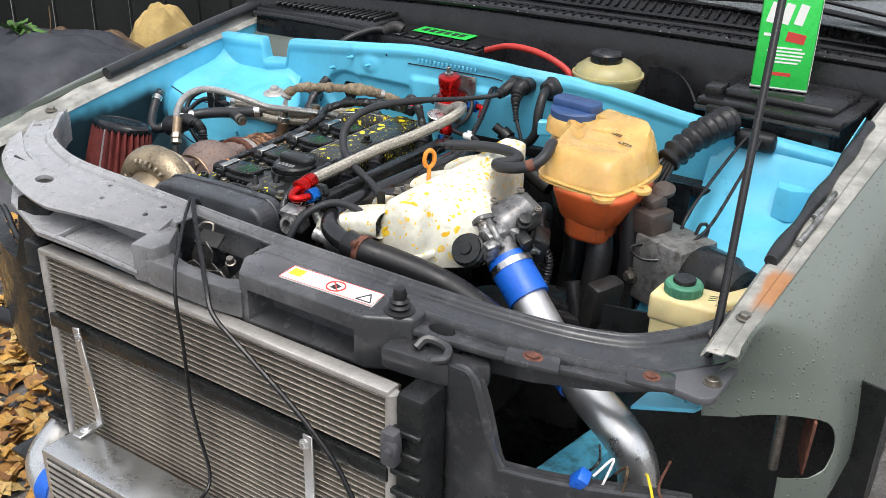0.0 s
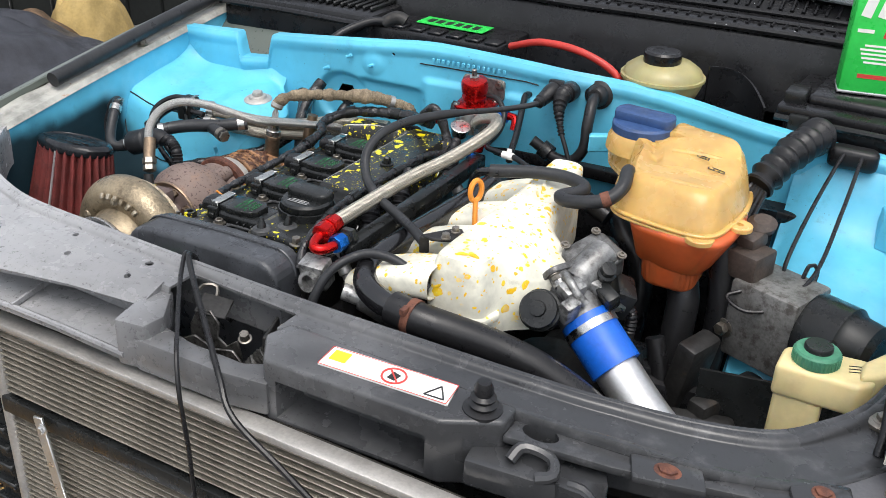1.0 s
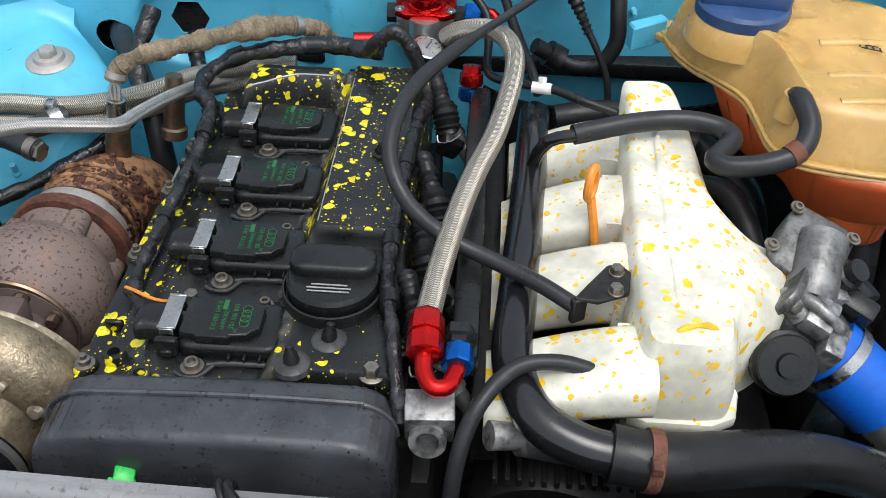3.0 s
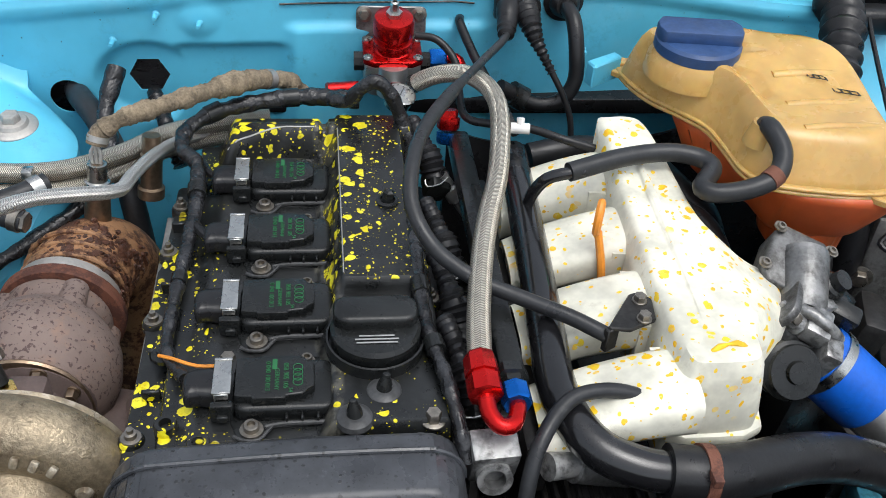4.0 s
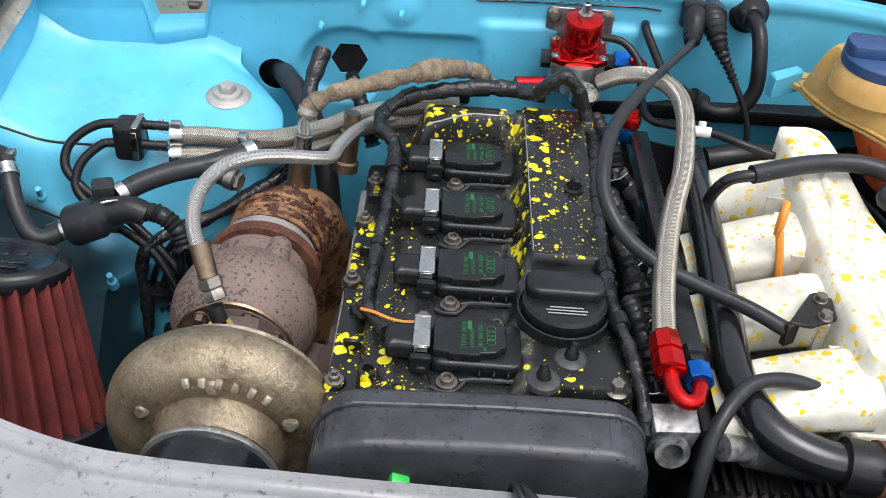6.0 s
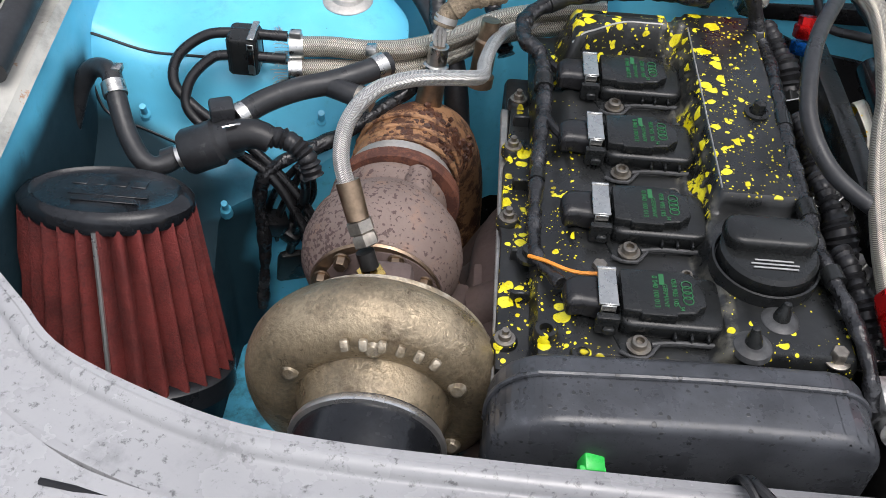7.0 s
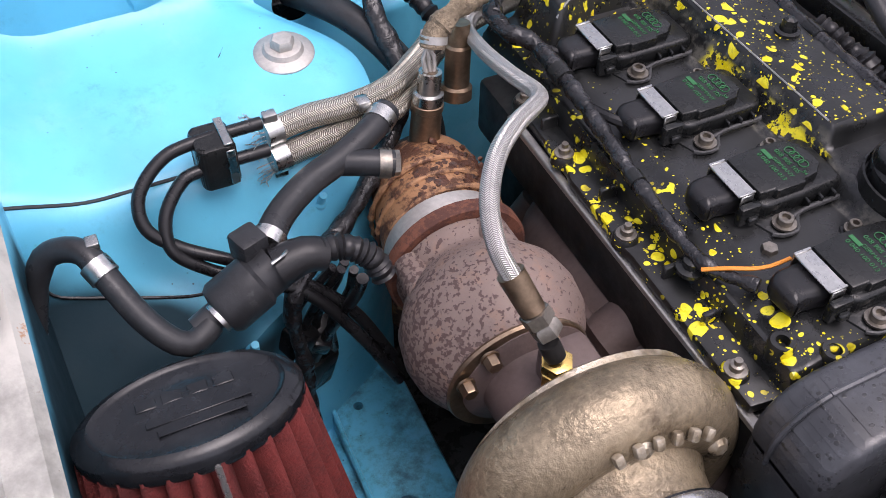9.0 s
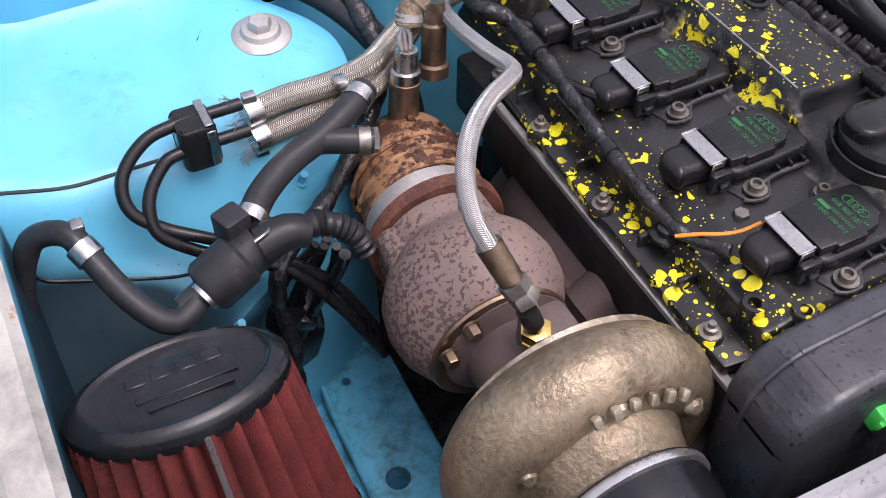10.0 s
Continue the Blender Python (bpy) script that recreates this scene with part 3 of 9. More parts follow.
def join(bm, t):
    me = bpy.data.meshes.new("tmp")
    t.to_mesh(me)
    bm.from_mesh(me)
    bpy.data.meshes.remove(me)
    t.free()


def slab(bm, outline, z0, z1, m=None, bevel=0.0, seg=3, top_only=False, top_scale=1.0):
    """A plate with a plan outline, from z0 to z1, its upper edges rounded."""
    t = bmesh.new()
    n = len(outline)
    cx, cy = sum(p[0] for p in outline) / n, sum(p[1] for p in outline) / n
    lo = [t.verts.new((x, y, z0)) for x, y in outline]
    hi = [t.verts.new((cx + (x - cx) * top_scale, cy + (y - cy) * top_scale, z1)) for x, y in outline]
    t.faces.new(list(reversed(lo)))
    t.faces.new(hi)
    for k in range(n):
        t.faces.new((lo[k], lo[(k + 1) % n], hi[(k + 1) % n], hi[k]))
    bmesh.ops.recalc_face_normals(t, faces=t.faces[:])
    if bevel:
        es = [e for e in t.edges if not top_only or any(v in hi for v in e.verts) and all(v in hi for v in e.verts)]
        bmesh.ops.bevel(t, geom=es, offset=bevel, segments=seg, profile=0.5, affect="EDGES")
    if m:
        t.transform(m)
    join(bm, t)
    return bm


def rounded(x0, y0, x1, y1, r, n=5):
    """A plan rectangle with round corners."""
    out = []
    for cx, cy, a in ((x1 - r, y1 - r, 0), (x0 + r, y1 - r, 90), (x0 + r, y0 + r, 180), (x1 - r, y0 + r, 270)):
        out += [(cx + r * math.cos(radians(a + 90 * k / n)), cy + r * math.sin(radians(a + 90 * k / n))) for k in range(n + 1)]
    return out


def grid(bm, fn, nu, nv, thick=0.0):
    """A sheet fn(u, v) for u, v in 0..1, given a thickness."""
    vs = [[bm.verts.new(fn(i / nu, j / nv)) for j in range(nv + 1)] for i in range(nu + 1)]
    fs = [bm.faces.new((vs[i][j], vs[i + 1][j], vs[i + 1][j + 1], vs[i][j + 1])) for i in range(nu) for j in range(nv)]
    if thick:
        bm.normal_update()
        bmesh.ops.solidify(bm, geom=fs, thickness=thick)
    return bm


def shell(bm, outline, z0, crown, rings=(0.0, 0.04, 0.10, 0.18, 0.30, 0.45, 0.65, 0.85, 0.98), round_at=0.3, n=6):
    """A closed casting: each outline entry holds its plan place, the height of its rim and the plan place that it leans to."""
    loop = []
    k = len(outline)
    for i in range(k):
        a, b, c, d = (outline[(i + j) % k] for j in (-1, 0, 1, 2))
        for q in range(n):
            t = q / n
            loop.append([0.5 * (2 * b[m] + (c[m] - a[m]) * t + (2 * a[m] - 5 * b[m] + 4 * c[m] - d[m]) * t * t + (3 * b[m] - a[m] - 3 * c[m] + d[m]) * t ** 3) for m in range(5)])
    rows = [[bm.verts.new((x, y, z0)) for x, y, z, tx, ty in loop]]
    for t in rings:
        row = []
        for x, y, z, tx, ty in loop:
            px, py = x + (tx - x) * t, y + (ty - y) * t
            row.append(bm.verts.new((px, py, z + (crown(px, py) - z) * math.sin(min(1.0, t / round_at) * 1.5708))))
        rows.append(row)
    for a, b in zip(rows, rows[1:]):
        for i in range(len(a)):
            bm.faces.new((a[i], a[(i + 1) % len(a)], b[(i + 1) % len(a)], b[i]))
    bm.faces.new(list(reversed(rows[0])))
    bm.faces.new(rows[-1])
    return bm


def hexbolt(bm, at, axis=(0, 0, 1), r=0.006, h=0.005, washer=1.5):
    lathe(bm, [(r * washer, 0), (r * washer, 0.0012), (r * washer * 0.93, 0.0016)], at, axis, 20)
    a = Vector(axis).normalized()
    lathe(bm, [(r, 0), (r, h * 0.85), (r * 0.88, h)], Vector(at) + a * 0.0014, axis, 6)
    return bm


def sockbolt(bm, at, axis=(0, 0, 1), r=0.005, h=0.006):
    lathe(bm, [(r * 1.5, 0), (r * 1.5, 0.0015), (r, 0.0016), (r, h * 0.9), (r * 0.9, h), (r * 0.55, h), (r * 0.5, h * 0.5), (0, h * 0.5)], at, axis, 18)
    return bm


def line_at(table, x):
    """Value of a table [(x, value), ...] along an even curve through its points."""
    n = len(table)
    i = max(0, min(n - 2, sum(1 for q in table if q[0] <= x) - 1))
    p = [table[max(0, min(n - 1, i + k))] for k in (-1, 0, 1, 2)]
    h = p[2][0] - p[1][0]
    t = min(1.0, max(0.0, (x - p[1][0]) / h))
    m0 = (p[2][1] - p[0][1]) / max(1e-6, p[2][0] - p[0][0]) * h
    m1 = (p[3][1] - p[1][1]) / max(1e-6, p[3][0] - p[1][0]) * h
    return p[1][1] * (2 * t ** 3 - 3 * t * t + 1) + m0 * (t ** 3 - 2 * t * t + t) + p[2][1] * (3 * t * t - 2 * t ** 3) + m1 * (t ** 3 - t * t)


def finish(name, bm, material, angle=38):
    bmesh.ops.remove_doubles(bm, verts=bm.verts[:], dist=1e-6)
    bmesh.ops.recalc_face_normals(bm, faces=bm.faces[:])
    me = bpy.data.meshes.new(name)
    bm.to_mesh(me)
    bm.free()
    me.materials.append(M[material] if isinstance(material, str) else material)
    me.polygons.foreach_set("use_smooth", [True] * len(me.polygons))
    me.set_sharp_from_angle(angle=radians(angle))
    return me


def part(name, bm, material, parent=None, label="", angle=38):
    """Links a bmesh as one mesh object under a thing or a part."""
    ob = new(name, finish(name, bm, material, angle))
    if parent:
        ob.parent = parent
        ob.matrix_parent_inverse = Matrix() if parent.parent else parent.matrix_basis.inverted()
    return tagged(ob, label)


def thing(name, at, label, category, group="", kind=""):
    ob = new(name)
    ob.empty_display_size = 0.02
    ob.matrix_basis = pose(*at)
    return tagged(ob, label, category, group, kind)


def single(name, bm, material, label, category, group="", kind="", angle=38):
    return tagged(part(name, bm, material, None, "", angle), label, category, group, kind)


def cut(ob, makers):
    """Cuts openings through ob: makers fill a bmesh with the body to take away."""
    for fill in makers:
        t = bmesh.new()
        fill(t)
        bmesh.ops.recalc_face_normals(t, faces=t.faces[:])
        me = bpy.data.meshes.new("cutter")
        t.to_mesh(me)
        t.free()
        c = new("cutter", me)
        md = ob.modifiers.new("cut", "BOOLEAN")
        md.object, md.operation, md.solver = c, "DIFFERENCE", "EXACT"
        bpy.context.view_layer.update()
        res = bpy.data.meshes.new_from_object(ob.evaluated_get(bpy.context.evaluated_depsgraph_get()))
        ob.modifiers.clear()
        old, ob.data = ob.data, res
        res.name = old.name
        bpy.data.meshes.remove(old)
        bpy.data.objects.remove(c)
        bpy.data.meshes.remove(me)
    ob.data.polygons.foreach_set("use_smooth", [True] * len(ob.data.polygons))
    ob.data.set_sharp_from_angle(angle=radians(38))
    return ob


def letters(text, size, m, material, parent, name="lettering", deep=0.0003, align="CENTER"):
    cu = bpy.data.curves.new("text", "FONT")
    cu.body, cu.size, cu.extrude, cu.align_x, cu.align_y = text, size, deep, align, "CENTER"
    tmp = new("text", cu)
    bpy.context.view_layer.update()
    me = bpy.data.meshes.new_from_object(tmp.evaluated_get(bpy.context.evaluated_depsgraph_get()))
    bpy.data.objects.remove(tmp)
    bpy.data.curves.remove(cu)
    t = bmesh.new()
    t.from_mesh(me)
    bpy.data.meshes.remove(me)
    t.transform(m)
    return part(name, t, material, parent)

# ---- ground and surroundings ----
g = bmesh.new()
grid(g, lambda u, v: V((u - 0.5) * 240, (v - 0.5) * 240, 0), 24, 24)
tagged(part("ground", g, "soil"), "wet grey gravel ground strewn with leaves", "ground", "", "structure")

rng = random.Random(4)
g = bmesh.new()
for i in range(4200):
    x, y = -0.95 + rng.gauss(0, 0.55), 0.25 + rng.gauss(0, 0.65)
    if x > -0.10 and y > -0.35:
        x = -0.10 - rng.random()
    a, s = rng.uniform(0, 6.28), rng.uniform(0.014, 0.038)
    m = Matrix.Translation((x, y, rng.uniform(0.004, 0.03))) @ Euler((rng.uniform(-0.5, 0.5), rng.uniform(-0.5, 0.5), a)).to_matrix().to_4x4()
    ring = [g.verts.new(m @ V(s * math.cos(k) * (1 if j % 2 else 0.6), s * 0.7 * math.sin(k) * (1 if j % 2 else 0.7), 0.004 * math.sin(3 * k))) for j, k in enumerate([q * 0.785 for q in range(8)])]
    g.faces.new(ring)
tagged(part("fallen_leaves", g, "leaf"), "scattered wet orange and brown autumn leaves", "leaves", "", "stuff")


def heap(name, at, size, material, label, category, seed, wrinkle=0.05):
    """A slumped sheet with folds, resting on the ground."""
    b = bmesh.new()

    def fn(u, v):
        x, y = (u - 0.5) * 2, (v - 0.5) * 2
        r = min(1.0, math.hypot(x, y))
        h = (1 - r ** 2.5) * size[2]
        n = noise.noise(V(x * 2.3 + seed, y * 2.3, seed)) + 0.6 * noise.noise(V(x * 6 + seed, y * 5, seed))
        return V(at[0] + x * size[0] * 0.5, at[1] + y * size[1] * 0.5, at[2] + max(0.0, h + n * wrinkle * (1 - r ** 4)) + 0.004)
    grid(b, fn, 60, 60, 0.004)
    return single(name, b, material, label, category)


heap("tarpaulin", (-2.45, 1.25, 0), (1.7, 1.9, 0.42), "tarp", "crumpled dark wet tarpaulin heaped on the ground", "tarp", 3.1, 0.10)
heap("sack", (-2.55, 2.08, 0), (0.40, 0.50, 0.40), "sack", "small ochre plastic sack beside the tarpaulin", "sack", 8.2, 0.06)
tagged(heap("leaf_heap", (-2.72, 1.75, 0), (0.9, 1.1, 0.24), "leaf_mould", "heap of brown dead leaves and twigs", "leaves", 5.7, 0.12), "", "", "", "stuff")
b = bmesh.new()
box(b, (0, 0, 0.50), (0.06, 4.2, 0.10), None, 0.01)
b.transform(pose(-3.35, 1.7, 0, 0, 0, -14))
fence = single("dark_fence", b, "dark_wall", "dark upright boards standing behind the heap", "fence")
for k in range(21):
    b = bmesh.new()
    box(b, (0.05, -2.0 + k * 0.2, 0.55), (0.03, 0.19, 1.1), None, 0.006, 1)
    b.transform(pose(-3.35, 1.7, 0, 0, 0, -14))
    part("board", b, "dark_wall", fence)
rng = random.Random(9)
plant = thing("weed_plant", (-2.56, 1.36, 0.36), "small green weed growing out of the heap", "plant")
b = bmesh.new()
for i in range(46):
    a, s = rng.uniform(0, 6.28), rng.uniform(0.018, 0.04)
    m = Matrix.Translation((-2.56 + rng.gauss(0, 0.05), 1.36 + rng.gauss(0, 0.06), 0.40 + rng.uniform(-0.06, 0.05))) @ Euler((rng.uniform(-0.7, 0.7), rng.uniform(-0.7, 0.7), a)).to_matrix().to_4x4()
    b.faces.new([b.verts.new(m @ V(s * math.cos(k), s * 0.6 * math.sin(k), 0.006 * math.cos(2 * k))) for k in [q * 1.047 for q in range(6)]])
part("foliage", b, "plant", plant)
b = bmesh.new()
tube(b, [(-2.56, 1.36, 0.25), (-2.55, 1.37, 0.33), (-2.56, 1.36, 0.42)], 0.004, 6)
tube(b, [(-2.55, 1.40, 0.26), (-2.54, 1.47, 0.40), (-2.55, 1.49, 0.50)], 0.003, 6)
part("stem", b, "leaf_mould", plant)
b = bmesh.new()
box(b, (-2.0, 7.4, 1.3), (14.0, 0.2, 2.6), None, 0.01)
tagged(part("wall_north", b, "dark_wall"), "dark shed wall behind the car", "wall", "", "structure")

# ---- car body: firewall, wings, towers ----
car = thing("car_body", (0.18, 0.5, 0), "car shell with turquoise engine bay and green-grey wings", "car")
FW_TOP = [(-0.48, 0.884), (-0.35, 0.892), (-0.274, 0.899), (-0.165, 0.910), (-0.075, 0.919), (0.02, 0.925), (0.09, 0.924), (0.2, 0.920), (0.26, 0.917), (0.311, 0.916), (0.378, 0.913), (0.45, 0.904), (0.563, 0.887), (0.84, 0.868)]
FW_Y = [(-0.48, 0.462), (-0.15, 0.468), (-0.07, 0.473), (0.01, 0.490), (0.15, 0.502), (0.25, 0.507), (0.30, 0.510), (0.55, 0.528), (0.84, 0.53)]



def bump_at(x, z, cx, cz, r0, r1):
    d = math.hypot(x - cx, z - cz)
    return 1 - min(1, max(0, (d - r0) / (r1 - r0)))


def smooth01(t):
    t = min(1.0, max(0.0, t))
    return t * t * (3 - 2 * t)


def firewall_top(x):
    notch = smooth01((x + 0.347) / 0.012) * smooth01((-0.271 - x) / 0.012)
    return line_at(FW_TOP, x) - 0.042 * notch


def firewall_point(u, v):
    x = -0.48 + u * 1.32
    top = firewall_top(x)
    if v > 0.96:
        return V(x, line_at(FW_Y, x) + 0.018 * (v - 0.96) / 0.04, top + 0.001)
    z = 0.50 + (top - 0.50) * v / 0.96
    y = line_at(FW_Y, x)
    oval = 1 - smooth01((math.hypot((x + 0.126) / 0.050, (z - 0.812) / 0.043) - 0.86) / 0.28)
    shelf = smooth01((0.858 - 0.08 * max(0.0, x + 0.08) - z) / 0.012) * smooth01((x + 0.105) / 0.02)
    y += 0.011 * max(oval, shelf) * smooth01((0.028 - x) / 0.03)
    panel = smooth01((x - 0.010) / 0.020) * smooth01((0.874 - z) / 0.012) * smooth01((0.25 - x) / 0.03)
    y -= 0.007 * panel
    ring = bump_at(x, z, -0.069, 0.882, 0.008, 0.024)
    y -= 0.004 * smooth01(ring)
    dish = bump_at(x, z, -0.38, 0.80, 0.05, 0.11)
    y -= 0.008 * smooth01(dish)
    edge = smooth01((top - z) / 0.008) * (1 - smooth01((top - z - 0.012) / 0.014))
    y -= 0.004 * edge
    return V(x, y, z)


b = bmesh.new()
grid(b, firewall_point, 420, 150, 0.0025)
firewall = part("firewall", b, "blue", car, "turquoise pressed steel firewall with holes")
cut(firewall, [
    lambda t: rod(t, (-0.208, 0.40, 0.797), (-0.208, 0.55, 0.797), 0.019, None, 32),
    lambda t: lathe(t, [(0.021, 0), (0.021, 0.12)], (-0.126, 0.42, 0.816), (0, 1, 0), 6),
    lambda t: rod(t, (-0.034, 0.40, 0.903), (-0.034, 0.55, 0.903), 0.003, None, 12),
])
for x, z in ((-0.155, 0.862), (-0.069, 0.880), (0.345, 0.835), (-0.11, 0.89)):
    b = bmesh.new()
    y = line_at(FW_Y, x) - 0.002
    lathe(b, [(0.004, 0), (0.004, 0.002), (0.0026, 0.003), (0.0026, 0.013), (0.0018, 0.015)], (x, y, z), (0, -1, 0.1), 10)
    part("stud", b, "blue", firewall)
# raised stamped marks that cannot be read
for i in range(15):
    b = bmesh.new()
    x = 0.035 + i * 0.0088
    box(b, (x, line_at(FW_Y, x) - 0.0030, 0.902), (0.0045, 0.003, 0.007), None, 0.0006, 1)
    part("stamped_mark", b, "blue", firewall)

b = bmesh.new()
tube(b, [(0.011 + 0.0205 * k, line_at(FW_Y, 0.011 + 0.0205 * k) - 0.0014, 0.891 + (0.002 if k < 10 else 0.0)) for k in range(11)], 0.0011, 6)
part("seam", b, "wire", firewall)

# wheel housing with strut tower, exhaust side
TOWER = [(0.472, 0.848), (0.455, 0.825), (0.42, 0.811), (0.37, 0.802), (0.325, 0.791), (0.309, 0.785), (0.299, 0.774), (0.289, 0.750), (0.278, 0.728), (0.262, 0.712), (0.235, 0.690), (0.20, 0.650), (0.14, 0.590), (0.05, 0.53), (-0.08, 0.50)]


def profile_at(table, s):
    f = s * (len(table) - 1)
    i = min(int(f), len(table) - 2)
    t = f - i
    a = table[max(0, i - 1)], table[i], table[i + 1], table[min(len(table) - 1, i + 2)]
    return [0.5 * ((2 * a[1][k]) + (a[2][k] - a[0][k]) * t + (2 * a[0][k] - 5 * a[1][k] + 4 * a[2][k] - a[3][k]) * t * t + (3 * a[1][k] - a[0][k] - 3 * a[2][k] + a[3][k]) * t ** 3) for k in range(2)]


TOWER_EDGE = [(-0.08, -0.345), (0.222, -0.345), (0.232, -0.338), (0.242, -0.316), (0.254, -0.286), (0.270, -0.256), (0.285, -0.230), (0.31, -0.205), (0.335, -0.191), (0.385, -0.188), (0.42, -0.21), (0.455, -0.246)]


def tower_point(u, v):
    y, z = profile_at(TOWER, v)
    edge = line_at(TOWER_EDGE, y)
    if u < 0.8:
        x = -0.478 + (edge + 0.478) * u / 0.8
        round_off = smooth01((x - edge + 0.05) / 0.05)
        z -= 0.014 * round_off ** 2
        d = math.hypot(x + 0.244, y - 0.374)
        z += 0.006 * (1 - smooth01((d - 0.04) / 0.04))
        z += 0.022 * smooth01((-0.40 - x) / 0.08) * smooth01((y - 0.28) / 0.04)
    else:
        t = (u - 0.8) / 0.2
        x = edge + 0.006 * smooth01(t * 2)
        z = z - 0.014 + (0.47 - z + 0.014) * t
    return V(x, y, z)


b = bmesh.new()
grid(b, tower_point, 70, 110, 0.002)
tower = part("strut_tower", b, "blue_spray_shade", car, "turquoise wheel housing with strut mount, black overspray and painted shade low down")
b = bmesh.new()
lathe(b, [(0.024, 0), (0.024, 0.002), (0.022, 0.004), (0.016, 0.005), (0.014, 0.0085), (0.0125, 0.009)], (-0.243, 0.384, 0.8095), (0, -0.10, 1), 32)
lathe(b, [(0.0095, 0.0085), (0.0095, 0.014), (0.0078, 0.016)], (-0.243, 0.384, 0.8095), (0, -0.10, 1), 6)
part("strut_bolt", b, "alu_dull", tower, "dull zinc strut bolt on a washer")
for p in ((-0.415, 0.281, 0.738), (-0.255, 0.287, 0.742), (-0.335, 0.225, 0.680)):
    b = bmesh.new()
    lathe(b, [(0.006, -0.01), (0.005, 0.002), (0.003, 0.004), (0.003, 0.016)], p, (0.1, -0.5, 1), 10)
    part("stud", b, "blue", tower)


def on_tower(x, y, lift=0.0022):
    """The housing's surface over a place in plan."""
    lo, hi = 0.0, 1.0
    for _ in range(30):
        mid = (lo + hi) / 2
        if profile_at(TOWER, mid)[0] > y:
            lo = mid
        else:
            hi = mid
    u = 0.8 * (x + 0.478) / (line_at(TOWER_EDGE, y) + 0.478)
    return tower_point(min(0.79, u), lo) + V(0, -lift * 0.6, lift)


for line in ([(-0.475 + 0.0125 * k, 0.309) for k in range(20)],
             [(-0.474, 0.306), (-0.466, 0.298), (-0.461, 0.291), (-0.452, 0.283), (-0.435, 0.279), (-0.41, 0.274), (-0.385, 0.268), (-0.36, 0.263), (-0.335, 0.263), (-0.31, 0.264)]):
    b = bmesh.new()
    tube(b, [on_tower(x, y) for x, y in line], 0.0013, 6)
    part("seam", b, "wire", tower)
b = bmesh.new()
tube(b, [(-0.290, 0.395, 0.8125), (-0.275, 0.410, 0.8145), (-0.235, 0.412, 0.8135), (-0.205, 0.398, 0.800), (-0.192, 0.375, 0.788)], 0.0010, 5)
part("seam", b, "wire", tower)

b = bmesh.new()
box(b, (-0.238, 0.13, 0.47), (0.075, 0.62, 0.09), None, 0.008)
rail = part("chassis_rail", b, "blue_dirty", car, "turquoise chassis rail with punched holes")
cut(rail, [lambda t: rod(t, (-0.248, 0.297, 0.40), (-0.248, 0.297, 0.60), 0.012, None, 24),
           lambda t: rod(t, (-0.251, 0.253, 0.40), (-0.251, 0.253, 0.60), 0.0045, None, 16),
           lambda t: rod(t, (-0.249, 0.143, 0.40), (-0.249, 0.143, 0.60), 0.011, None, 24)])

b = bmesh.new()
box(b, (-0.312, 0.12, 0.485), (0.076, 0.55, 0.012), pose(0, 0, 0, 0, -8, 0), 0.003)
part("rail_ledge", b, "blue_dirty", car, "turquoise ledge beside the rail")
b = bmesh.new()
tube(b, [(-0.274, 0.40, 0.517), (-0.272, 0.30, 0.518), (-0.275, 0.20, 0.518), (-0.274, 0.05, 0.518)], 0.0022, 6)
part("rail_seam", b, "blue_dirty", rail)

# inner wing and outer wing, built for one side and mirrored about the car's middle
MID = 0.18
EDGE_Z = [(-0.12, 0.782), (-0.05, 0.796), (0.27, 0.852), (0.62, 0.902), (1.1, 0.95)]


def side_x(side, d):
    return MID + side * d


